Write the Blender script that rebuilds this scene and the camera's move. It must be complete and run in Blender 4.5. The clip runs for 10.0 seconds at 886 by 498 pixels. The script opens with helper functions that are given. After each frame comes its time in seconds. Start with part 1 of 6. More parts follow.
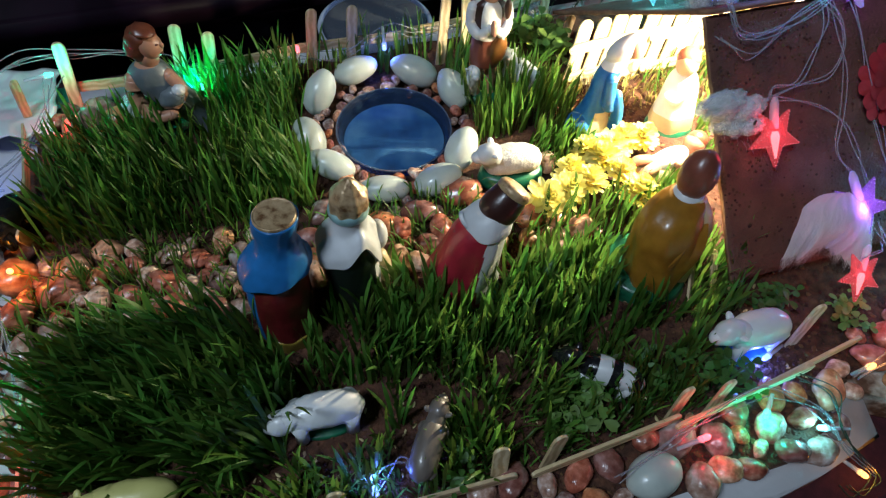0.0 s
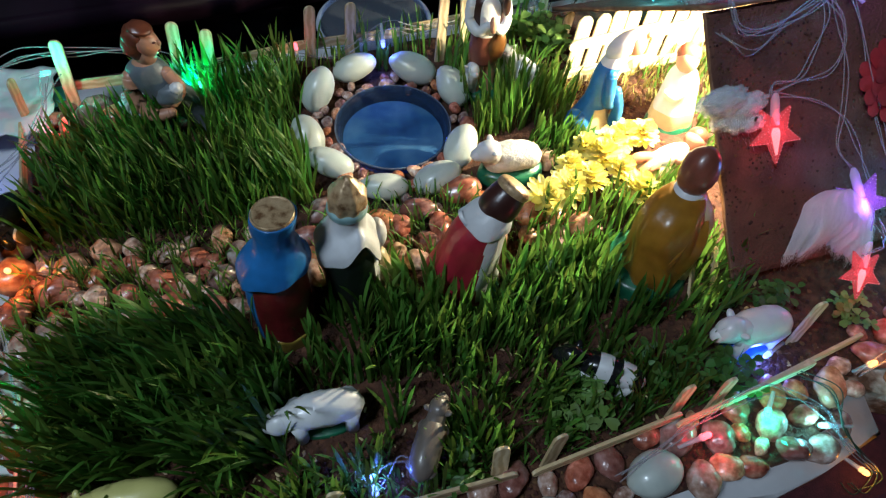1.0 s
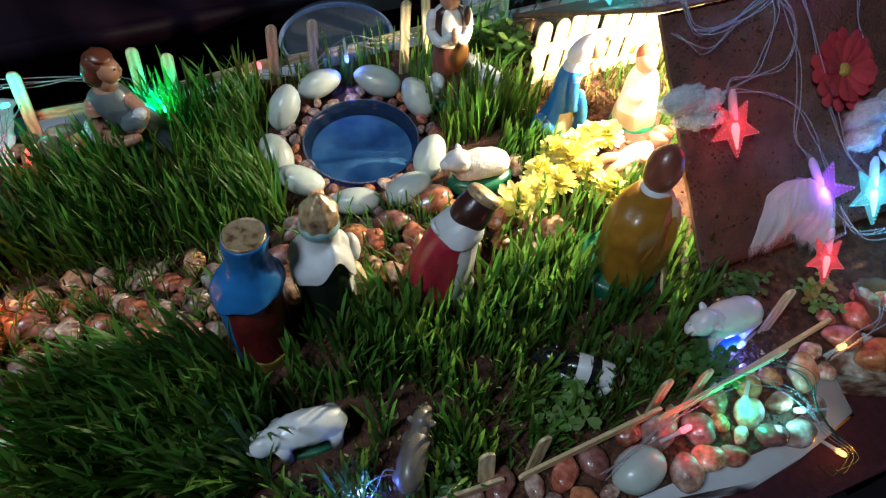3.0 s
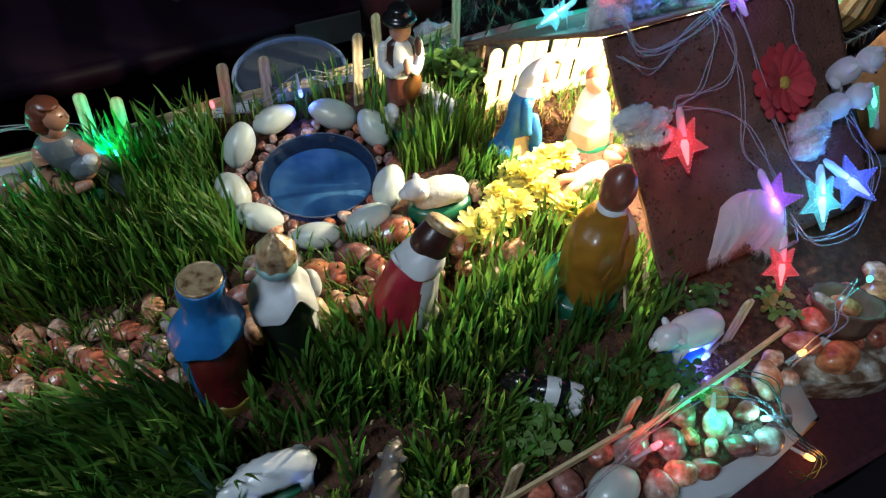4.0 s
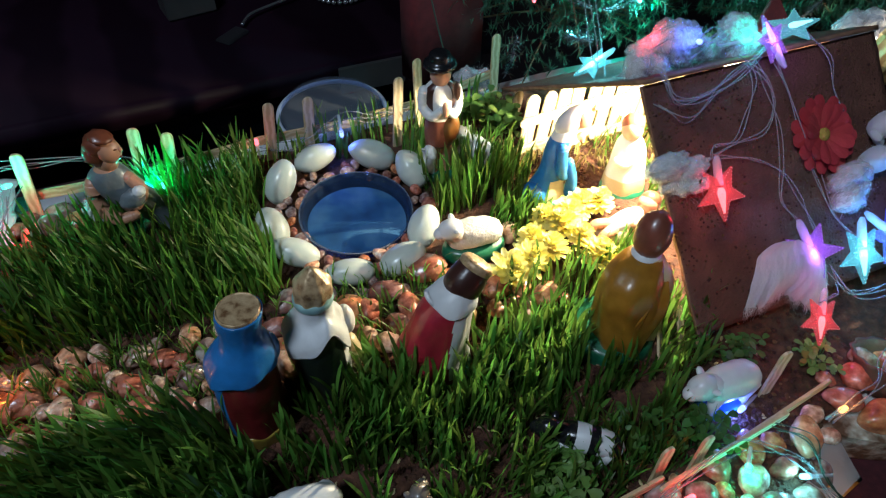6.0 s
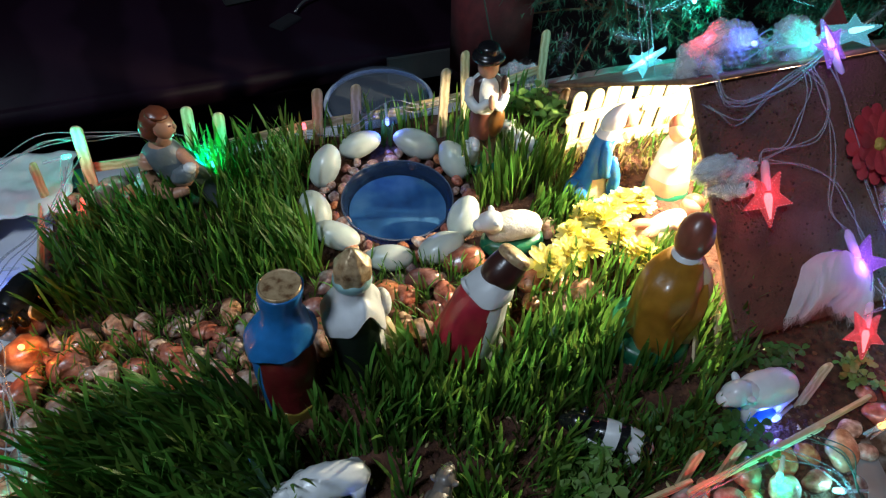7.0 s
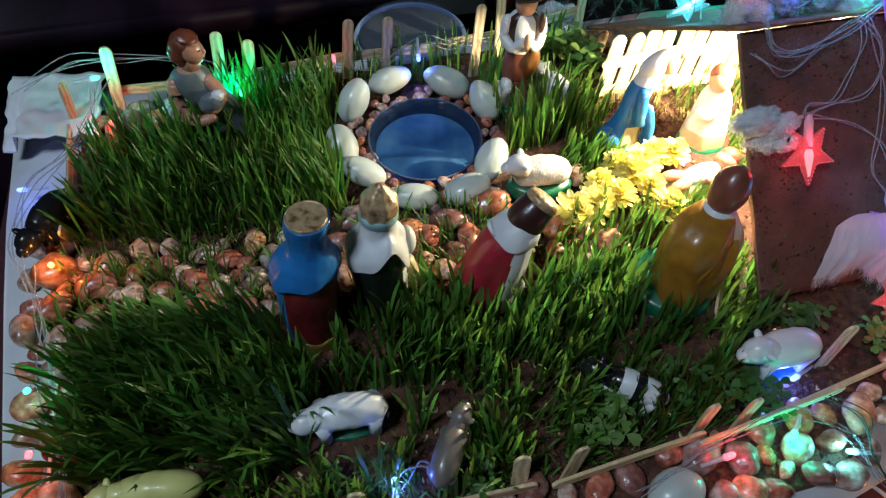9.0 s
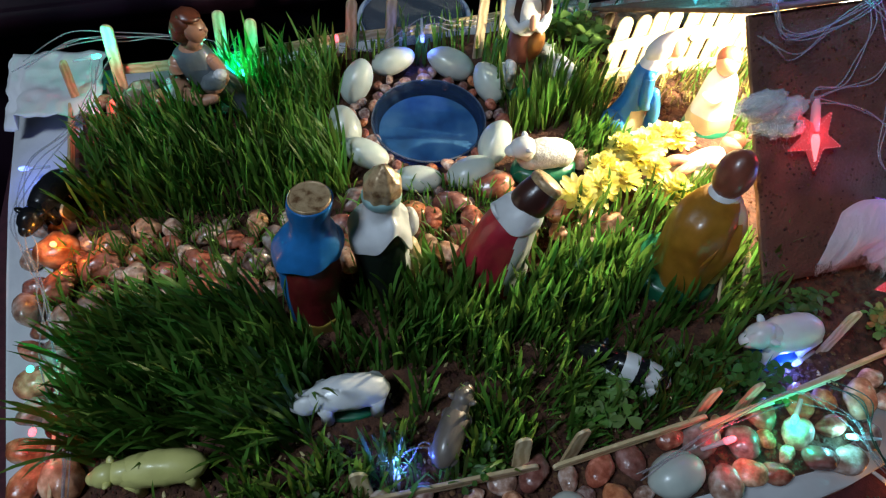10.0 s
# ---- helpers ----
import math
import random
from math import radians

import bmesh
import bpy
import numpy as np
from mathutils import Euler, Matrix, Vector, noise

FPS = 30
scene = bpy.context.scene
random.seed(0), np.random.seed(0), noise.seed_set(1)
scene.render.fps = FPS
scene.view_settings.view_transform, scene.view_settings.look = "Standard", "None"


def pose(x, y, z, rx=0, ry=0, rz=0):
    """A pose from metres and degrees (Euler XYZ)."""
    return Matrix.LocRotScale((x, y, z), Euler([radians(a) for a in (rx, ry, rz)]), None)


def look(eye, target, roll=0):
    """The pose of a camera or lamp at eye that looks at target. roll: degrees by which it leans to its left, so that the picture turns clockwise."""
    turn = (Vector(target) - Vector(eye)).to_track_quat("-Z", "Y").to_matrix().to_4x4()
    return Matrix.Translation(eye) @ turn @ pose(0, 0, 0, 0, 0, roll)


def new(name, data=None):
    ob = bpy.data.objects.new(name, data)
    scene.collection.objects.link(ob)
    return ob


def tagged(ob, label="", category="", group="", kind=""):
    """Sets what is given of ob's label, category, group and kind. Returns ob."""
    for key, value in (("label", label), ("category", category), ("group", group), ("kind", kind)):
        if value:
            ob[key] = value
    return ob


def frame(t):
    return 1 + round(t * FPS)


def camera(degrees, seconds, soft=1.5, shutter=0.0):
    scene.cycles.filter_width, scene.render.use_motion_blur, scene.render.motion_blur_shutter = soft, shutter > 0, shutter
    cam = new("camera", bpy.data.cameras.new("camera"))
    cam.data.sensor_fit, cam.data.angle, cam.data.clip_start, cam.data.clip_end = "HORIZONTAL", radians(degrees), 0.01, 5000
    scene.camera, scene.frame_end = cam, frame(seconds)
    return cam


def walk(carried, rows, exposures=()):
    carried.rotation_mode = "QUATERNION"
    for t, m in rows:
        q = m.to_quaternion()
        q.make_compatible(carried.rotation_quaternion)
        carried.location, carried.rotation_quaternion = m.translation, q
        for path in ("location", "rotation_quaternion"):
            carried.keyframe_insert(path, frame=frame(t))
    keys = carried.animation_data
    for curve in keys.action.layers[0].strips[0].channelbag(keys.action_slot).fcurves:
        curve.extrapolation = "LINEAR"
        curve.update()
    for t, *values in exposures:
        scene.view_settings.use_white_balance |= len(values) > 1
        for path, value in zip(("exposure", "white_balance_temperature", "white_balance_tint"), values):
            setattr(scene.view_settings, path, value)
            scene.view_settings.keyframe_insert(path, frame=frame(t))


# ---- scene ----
cam = camera(68.84, 10.0, soft=1.25)
PATH = [
    (0, (0.00845, 0.00809, 0.38543), (0.21652, 0.57178, -0.41392), 3.557),
    (0.5, (0.00678, 0.00214, 0.38144), (0.21500, 0.57063, -0.41446), 3.361),
    (1, (0.00920, 0.00944, 0.38421), (0.21658, 0.56989, -0.41760), 3.424),
    (1.5, (0.00829, 0.00741, 0.38536), (0.21533, 0.57031, -0.41481), 3.449),
    (2, (0.00918, 0.00742, 0.38598), (0.21626, 0.57141, -0.41341), 3.200),
    (2.2, (0.00950, 0.00750, 0.38630), (0.22260, 0.56999, -0.41257), 2.954),
    (3.3, (0.01300, 0.00900, 0.38750), (0.26514, 0.56772, -0.40260), 2.708),
    (3.5, (0.01471, 0.00936, 0.38768), (0.27436, 0.56787, -0.40013), 2.791),
    (4, (0.01865, 0.00982, 0.38946), (0.31286, 0.57562, -0.38081), 2.375),
    (4.5, (0.01745, 0.00572, 0.39427), (0.32278, 0.63712, -0.31854), 0.903),
    (5, (0.01662, 0.00567, 0.39321), (0.32820, 0.63382, -0.31978), 1.286),
    (5.2, (0.01640, 0.00580, 0.39270), (0.32334, 0.63402, -0.32224), 1.039),
    (6.3, (0.01430, 0.00780, 0.39150), (0.27225, 0.63678, -0.34188), 1.349),
    (6.5, (0.01334, 0.00787, 0.39139), (0.26439, 0.63752, -0.34381), 1.402),
    (7, (0.01049, 0.00200, 0.39098), (0.22855, 0.64672, -0.34167), 1.030),
    (7.5, (0.00928, 0.00197, 0.38935), (0.20413, 0.63679, -0.35833), 1.644),
    (8, (0.00895, 0.00397, 0.38746), (0.18789, 0.60732, -0.38968), 1.763),
    (8.5, (0.00783, 0.00435, 0.38684), (0.18228, 0.59701, -0.39950), 2.097),
    (9, (0.00605, 0.00272, 0.38619), (0.17950, 0.59399, -0.40141), 2.306),
    (9.5, (0.00507, 0.00204, 0.38535), (0.17411, 0.58677, -0.40807), 2.525),
    (10, (0.00482, 0.00274, 0.38448), (0.17230, 0.57558, -0.41789), 2.755),
]
walk(cam, [(t, look(eye, target, roll)) for t, eye, target, roll in PATH])

# ---- light ----
scene.view_settings.exposure = 0.0
world = bpy.data.worlds.new("room_dark")
scene.world = world
world.use_nodes = True
world.node_tree.nodes["Background"].inputs[0].default_value = (0.09, 0.08, 0.17, 1)
world.node_tree.nodes["Background"].inputs[1].default_value = 0.20


def lamp(name, kind, place, power, colour, size, target=None):
    data = bpy.data.lights.new(name, kind)
    data.energy, data.color = power, colour
    if kind == "AREA":
        data.shape, data.size = "DISK", size
    else:
        data.shadow_soft_size = size
    ob = new(name, data)
    ob.matrix_world = look(place, target) if target else Matrix.Translation(place)
    return ob


STABLE_LAMP = (0.356, 0.330, 0.118)
lamp("stable_lamp", "POINT", STABLE_LAMP, 6.6, (1.0, 0.90, 0.62), 0.006)
lamp("ceiling_lamp", "AREA", (-0.60, -0.12, 1.35), 10.5, (0.74, 0.92, 1.12), 0.30, (0.1, 0.3, 0))

RED, GREEN, BLUE, ORANGE = (1.0, 0.04, 0.07), (0.0, 0.86, 0.56), (0.08, 0.16, 1.0), (1.0, 0.35, 0.04)


# ---- materials ----
def material(name, stops, rough=0.5, scale=60.0, detail=6.0, bump=0.0, bump_scale=200.0, metal=0.0, coat=0.0, vary=0.0, island=False, spec=0.5, through_light=0.0, sheen=0.0, wave=None):
    """A Principled surface: noise through a ramp of colours, a second finer noise for relief."""
    m = bpy.data.materials.new(name)
    m.use_nodes = True
    nt = m.node_tree
    bsdf = nt.nodes["Principled BSDF"]
    co = nt.nodes.new("ShaderNodeTexCoord")
    no = nt.nodes.new("ShaderNodeTexNoise")
    no.inputs["Scale"].default_value, no.inputs["Detail"].default_value = scale, detail
    nt.links.new(co.outputs["Object"], no.inputs["Vector"])
    source = no.outputs["Fac"]
    if wave:
        wv = nt.nodes.new("ShaderNodeTexWave")
        wv.inputs["Scale"].default_value, wv.inputs["Distortion"].default_value = wave
        wv.inputs["Detail"].default_value = 3.0
        nt.links.new(co.outputs["Object"], wv.inputs["Vector"])
        source = wv.outputs["Fac"]
    ramp = nt.nodes.new("ShaderNodeValToRGB")
    nt.links.new(source, ramp.inputs[0])
    els = ramp.color_ramp.elements
    while len(els) < len(stops):
        els.new(0.5)
    for e, (p, c) in zip(els, stops):
        e.position, e.color = p, (*c, 1)
    colour = ramp.outputs[0]
    if vary:
        if island:
            rnd = nt.nodes.new("ShaderNodeNewGeometry").outputs["Random Per Island"]
        else:
            rnd = nt.nodes.new("ShaderNodeObjectInfo").outputs["Random"]
        hsv = nt.nodes.new("ShaderNodeHueSaturation")
        span = nt.nodes.new("ShaderNodeMapRange")
        span.inputs[3].default_value, span.inputs[4].default_value = 1 - vary, 1 + vary
        nt.links.new(rnd, span.inputs[0])
        nt.links.new(span.outputs[0], hsv.inputs["Value"])
        turn = nt.nodes.new("ShaderNodeMapRange")
        turn.inputs[3].default_value, turn.inputs[4].default_value = 0.5 - vary * 0.06, 0.5 + vary * 0.06
        nt.links.new(rnd, turn.inputs[0])
        nt.links.new(turn.outputs[0], hsv.inputs["Hue"])
        nt.links.new(colour, hsv.inputs["Color"])
        colour = hsv.outputs[0]
    nt.links.new(colour, bsdf.inputs["Base Color"])
    bsdf.inputs["Roughness"].default_value = rough
    bsdf.inputs["Metallic"].default_value = metal
    bsdf.inputs["Coat Weight"].default_value = coat
    bsdf.inputs["Coat Roughness"].default_value = 0.12
    bsdf.inputs["Specular IOR Level"].default_value = spec
    bsdf.inputs["Sheen Weight"].default_value = sheen
    if bump:
        fine = nt.nodes.new("ShaderNodeTexNoise")
        fine.inputs["Scale"].default_value, fine.inputs["Detail"].default_value = bump_scale, 5.0
        nt.links.new(co.outputs["Object"], fine.inputs["Vector"])
        bp = nt.nodes.new("ShaderNodeBump")
        bp.inputs["Strength"].default_value, bp.inputs["Distance"].default_value = bump, 0.002
        nt.links.new(fine.outputs["Fac"], bp.inputs["Height"])
        nt.links.new(bp.outputs[0], bsdf.inputs["Normal"])
    if through_light:
        tr = nt.nodes.new("ShaderNodeBsdfTranslucent")
        nt.links.new(colour, tr.inputs["Color"])
        mix = nt.nodes.new("ShaderNodeMixShader")
        mix.inputs[0].default_value = through_light
        nt.links.new(bsdf.outputs[0], mix.inputs[1])
        nt.links.new(tr.outputs[0], mix.inputs[2])
        nt.links.new(mix.outputs[0], nt.nodes["Material Output"].inputs[0])
    return m


def paint(name, c, rough=0.33, worn=0.3):
    """Glossy hand-brushed paint on clay, a little uneven."""
    dark = tuple(v * (1 - worn) for v in c)
    light = tuple(min(1, v * (1 + worn * 0.5) + 0.01) for v in c)
    return material(name, [(0.3, dark), (0.6, c), (0.85, light)], rough, 90, 8, 0.22, 140, coat=0.25)


def clear(name, colour=(1, 1, 1), rough=0.05, see=0.8, body=0.25):
    """Thin clear plastic: mostly see-through, with a glossy skin."""
    m = bpy.data.materials.new(name)
    m.use_nodes = True
    nt = m.node_tree
    bsdf = nt.nodes["Principled BSDF"]
    bsdf.inputs["Base Color"].default_value = (*[v * body for v in colour], 1)
    bsdf.inputs["Roughness"].default_value = rough
    tb = nt.nodes.new("ShaderNodeBsdfTransparent")
    tb.inputs[0].default_value = (*colour, 1)
    mix = nt.nodes.new("ShaderNodeMixShader")
    mix.inputs[0].default_value = see
    nt.links.new(bsdf.outputs[0], mix.inputs[1])
    nt.links.new(tb.outputs[0], mix.inputs[2])
    nt.links.new(mix.outputs[0], nt.nodes["Material Output"].inputs[0])
    return m


def glowing(name, colour, strength, see=0.0):
    """Plastic that an LED inside lights up."""
    m = clear(name, tuple(0.5 + 0.5 * v for v in colour), 0.15, see)
    nt = m.node_tree
    bsdf = nt.nodes["Principled BSDF"]
    bsdf.inputs["Emission Color"].default_value = (*colour, 1)
    bsdf.inputs["Emission Strength"].default_value = strength
    return m


SOIL = material("moist_soil", [(0.25, (0.022, 0.009, 0.005)), (0.5, (0.075, 0.028, 0.014)), (0.75, (0.15, 0.058, 0.030))], 0.9, 140, 9, 0.9, 420)
CRUMB = material("soil_crumb", [(0.3, (0.055, 0.020, 0.010)), (0.7, (0.13, 0.050, 0.026))], 0.9, 160, 6, 0.6, 500, vary=0.5, island=True)
HUSK = material("grain_husk", [(0.3, (0.36, 0.26, 0.12)), (0.7, (0.55, 0.43, 0.24))], 0.6, 90, 4, vary=0.35, island=True)
GRASS = material("grass_blade", [(0.3, (0.065, 0.165, 0.024)), (0.7, (0.17, 0.32, 0.055))], 0.42, 30, 3, vary=0.45, island=True, through_light=0.46)
GRASS_DRY = material("straw_blade", [(0.3, (0.20, 0.17, 0.05)), (0.7, (0.34, 0.28, 0.09))], 0.5, 30, 3, vary=0.4, island=True, through_light=0.3)
PEBBLE = material("polished_pebble", [(0.28, (0.15, 0.065, 0.055)), (0.43, (0.34, 0.18, 0.13)), (0.55, (0.50, 0.33, 0.26)), (0.70, (0.72, 0.62, 0.54))], 0.25, 1.6, 8, 0.25, 6, coat=0.4, vary=0.3)
nt = PEBBLE.node_tree
kinds = nt.nodes.new("ShaderNodeValToRGB")
nt.links.new(nt.nodes.new("ShaderNodeObjectInfo").outputs["Random"], kinds.inputs[0])
kinds.color_ramp.interpolation = "CONSTANT"
for k, c in enumerate(((1.1, 0.66, 0.50), (0.85, 0.92, 1.0), (1.45, 0.85, 0.48), (0.62, 0.42, 0.44), (1.55, 1.50, 1.45), (1.05, 0.50, 0.42), (1.35, 1.0, 0.80), (0.80, 0.76, 0.84))):
    e = kinds.color_ramp.elements[k] if k < 2 else kinds.color_ramp.elements.new(k / 8)
    e.position, e.color = k / 8, (*c, 1)
tint = nt.nodes.new("ShaderNodeMixRGB")
tint.blend_type, tint.inputs[0].default_value = "MULTIPLY", 1.0
skin = nt.nodes["Principled BSDF"].inputs["Base Color"]
nt.links.new(skin.links[0].from_socket, tint.inputs[1])
nt.links.new(kinds.outputs[0], tint.inputs[2])
nt.links.new(tint.outputs[0], skin)
EGG = material("pale_stone", [(0.3, (0.48, 0.54, 0.50)), (0.6, (0.60, 0.65, 0.60)), (0.8, (0.70, 0.72, 0.67))], 0.34, 1.2, 6, 0.1, 6, coat=0.25, vary=0.08)
STICK = material("birch_stick", [(0.2, (0.56, 0.41, 0.23)), (0.6, (0.68, 0.52, 0.31)), (0.9, (0.76, 0.62, 0.41))], 0.6, 40, 6, 0.2, 500, vary=0.12, wave=(60, 6))
PICKET = material("cream_picket", [(0.2, (0.62, 0.50, 0.26)), (0.6, (0.74, 0.63, 0.36)), (0.9, (0.82, 0.72, 0.48))], 0.6, 40, 6, 0.2, 500, vary=0.06, wave=(60, 6))
BROWN_BOARD = material("sanded_brown_board", [(0.25, (0.075, 0.027, 0.018)), (0.5, (0.135, 0.052, 0.034)), (0.8, (0.20, 0.082, 0.055))], 0.8, 45, 9, 0.8, 480)
BOARD_EDGE = material("cut_board_edge", [(0.3, (0.16, 0.08, 0.045)), (0.7, (0.28, 0.15, 0.09))], 0.8, 120, 5)
PAPER = material("white_wrapping_paper", [(0.3, (0.66, 0.67, 0.70)), (0.7, (0.80, 0.80, 0.82))], 0.45, 25, 7, 0.5, 60)
STYRO = material("stained_white_foam", [(0.40, (0.13, 0.065, 0.035)), (0.52, (0.42, 0.34, 0.27)), (0.68, (0.78, 0.76, 0.74))], 0.7, 70, 9, 0.7, 300)
COTTON = material("cotton_wool", [(0.3, (0.82, 0.82, 0.84)), (0.7, (0.90, 0.90, 0.91))], 0.95, 90, 8, 0.15, 350, sheen=0.5, through_light=0.5)
FLUFF = clear("thin_cotton_fluff", (0.98, 0.98, 0.99), 0.95, 0.76, 0.97)
HAZY = clear("scratched_clear_glass", (0.8, 0.82, 0.85), 0.2, 0.8, 0.1)
CLOTH = material("maroon_cloth", [(0.3, (0.045, 0.008, 0.014)), (0.7, (0.085, 0.016, 0.025))], 0.9, 200, 5, 0.4, 900)
# dark varnished wood; the purple glow of the LEDs is mixed into its colour
DARK_WOOD = material("purple_lit_dark_wood", [(0.3, (0.009, 0.003, 0.008)), (0.7, (0.016, 0.006, 0.014))], 0.5, 12, 6, 0.1, 120, wave=(3, 8), spec=0.08)
DARK_WALL = material("dark_wall", [(0.3, (0.020, 0.014, 0.018)), (0.7, (0.030, 0.020, 0.026))], 0.9, 3, 6, 0.2, 60)
WATER_BED = material("cloudy_blue_bed", [(0.3, (0.016, 0.072, 0.19)), (0.5, (0.045, 0.17, 0.37)), (0.72, (0.18, 0.37, 0.56))], 0.6, 30, 7)
WIRE = clear("clear_wire_sleeve", (0.86, 0.86, 0.90), 0.2, 0.74, 0.75)
WIRE_DARK = material("green_wire", [(0.3, (0.02, 0.05, 0.035)), (0.7, (0.04, 0.08, 0.05))], 0.4, 30)
CLEAR = clear("clear_plastic", (0.93, 0.95, 1.0), 0.08, 0.60, 0.9)
PETAL_Y = material("yellow_petal", [(0.3, (0.88, 0.78, 0.13)), (0.7, (0.95, 0.91, 0.46))], 0.6, 60, 4, vary=0.12, island=True, through_light=0.3)
PETAL_R = material("red_silk_petal", [(0.3, (0.42, 0.025, 0.03)), (0.7, (0.60, 0.06, 0.055))], 0.7, 90, 5, 0.3, 300, vary=0.12, island=True)
YELLOW_EYE = material("ochre_disc", [(0.3, (0.42, 0.27, 0.04)), (0.7, (0.62, 0.42, 0.09))], 0.7, 300, 5, 0.8, 600)
LEAF = material("clover_leaf", [(0.3, (0.045, 0.13, 0.02)), (0.7, (0.11, 0.24, 0.05))], 0.5, 60, 4, vary=0.3, island=True, through_light=0.35)
PINE = material("artificial_pine", [(0.3, (0.03, 0.10, 0.06)), (0.7, (0.08, 0.21, 0.13))], 0.5, 60, 4, vary=0.4, island=True)
SILVER = material("silver_tinsel", [(0.3, (0.55, 0.56, 0.60)), (0.7, (0.75, 0.76, 0.80))], 0.22, 60, 4, metal=0.9)
GOLD_FOIL = material("gold_foil", [(0.3, (0.42, 0.29, 0.12)), (0.7, (0.66, 0.50, 0.26))], 0.32, 70, 5, 0.5, 220, metal=0.8)
TERRACOTTA = material("orange_clay", [(0.3, (0.40, 0.14, 0.05)), (0.7, (0.55, 0.22, 0.08))], 0.7, 50, 5, 0.3, 300)
RED_FELT = material("red_felt", [(0.3, (0.10, 0.012, 0.016)), (0.7, (0.16, 0.02, 0.024))], 0.9, 100, 5, 0.4, 700)
GREY_METAL = material("dull_grey_panel", [(0.3, (0.03, 0.03, 0.034)), (0.7, (0.06, 0.058, 0.056))], 0.5, 20, 5)

P_BLUE = paint("blue_paint", (0.018, 0.17, 0.46))
P_RED = paint("dark_red_paint", (0.17, 0.016, 0.018))
P_CRIMSON = paint("crimson_paint", (0.34, 0.018, 0.035))
P_GOLD = material("worn_gold_paint", [(0.32, (0.17, 0.08, 0.035)), (0.48, (0.48, 0.32, 0.17)), (0.8, (0.68, 0.50, 0.30))], 0.35, 200, 7, 0.4, 300, metal=0.25)
P_YELLOW = paint("mustard_paint", (0.40, 0.28, 0.05))
P_BROWN = paint("ochre_brown_paint", (0.35, 0.155, 0.018))
P_MAROON = paint("maroon_paint", (0.24, 0.070, 0.045))
P_DARK = paint("dark_green_black_paint", (0.014, 0.022, 0.018))
P_WHITE = paint("white_paint", (0.74, 0.75, 0.76), 0.35, 0.1)
P_CREAM = paint("cream_paint", (0.70, 0.56, 0.32), 0.35, 0.15)
P_GREEN = paint("green_base_paint", (0.012, 0.15, 0.075))
P_SKIN = paint("skin_paint", (0.56, 0.27, 0.17), 0.4, 0.15)
P_HAIR = paint("red_brown_hair_paint", (0.20, 0.055, 0.028), 0.4)
P_GREY = paint("grey_blue_paint", (0.16, 0.19, 0.21), 0.4)
P_BLACK = paint("black_paint", (0.012, 0.012, 0.014), 0.25)
P_TURBAN = paint("dark_brown_paint", (0.055, 0.020, 0.016), 0.3)
P_TEAL = paint("pale_teal_paint", (0.30, 0.50, 0.50), 0.35)
P_MOUSE = paint("grey_brown_paint", (0.17, 0.14, 0.12), 0.4)
P_TAN = paint("brown_leather_paint", (0.22, 0.085, 0.022), 0.3)
P_LEMON = paint("lemon_paint", (0.66, 0.62, 0.22), 0.45, 0.12)


# ---- builders ----
def mesh_of(name, bm, mats, smooth=True):
    me = bpy.data.meshes.new(name)
    bmesh.ops.recalc_face_normals(bm, faces=bm.faces)
    bm.to_mesh(me)
    bm.free()
    for m in (mats if isinstance(mats, (list, tuple)) else [mats]):
        me.materials.append(m)
    if smooth:
        me.polygons.foreach_set("use_smooth", [True] * len(me.polygons))
    return me


def part(name, bm, mats, parent, label="", at=None, smooth=True):
    ob = new(name, mesh_of(name, bm, mats, smooth))
    ob.parent = parent
    if at is not None:
        ob.matrix_local = at
    return tagged(ob, label)


def solo(name, bm, mats, at, label, category, group="", kind="", smooth=True):
    ob = new(name, mesh_of(name, bm, mats, smooth))
    ob.matrix_world = at
    return tagged(ob, label, category, group, kind)


def holder(name, at, label, category, group=""):
    ob = new(name)
    ob.empty_display_size = 0.01
    ob.matrix_world = at
    return tagged(ob, label, category, group)


def loft(bm, rings, seg=28, pick=None, wob=0.0, cap=True):
    """Rings (x, y, z, rx, ry) from the base up; pick(z, angle) gives the material of a face."""
    rows = []
    for x, y, z, rx, ry in rings:
        row = []
        for k in range(seg):
            a = 2 * math.pi * k / seg
            w = 1 + wob * noise.noise(Vector((math.cos(a) * 2.2, math.sin(a) * 2.2, z * 70)))
            row.append(bm.verts.new((x + rx * w * math.cos(a), y + ry * w * math.sin(a), z)))
        rows.append(row)
    for i in range(len(rows) - 1):
        z = (rings[i][2] + rings[i + 1][2]) / 2
        for k in range(seg):
            f = bm.faces.new((rows[i][k], rows[i][(k + 1) % seg], rows[i + 1][(k + 1) % seg], rows[i + 1][k]))
            f.material_index = pick(z, math.degrees(2 * math.pi * (k + 0.5) / seg)) if pick else 0
    if cap:
        for row, z in ((rows[0][::-1], rings[0][2]), (rows[-1], rings[-1][2])):
            f = bm.faces.new(row)
            f.material_index = pick(z, 0) if pick else 0


def smooth_rings(keys, n=4):
    """Catmull-Rom between hand-set rings."""
    out = []
    for i in range(len(keys) - 1):
        p0, p1, p2, p3 = (np.array(keys[max(0, min(len(keys) - 1, j))]) for j in (i - 1, i, i + 1, i + 2))
        for k in range(n):
            t = k / n
            out.append(tuple(0.5 * (2 * p1 + (p2 - p0) * t + (2 * p0 - 5 * p1 + 4 * p2 - p3) * t ** 2 + (3 * p1 - p0 - 3 * p2 + p3) * t ** 3)))
    out.append(tuple(keys[-1]))
    return [(x, y, z, max(rx, 1e-4), max(ry, 1e-4)) for x, y, z, rx, ry in out]


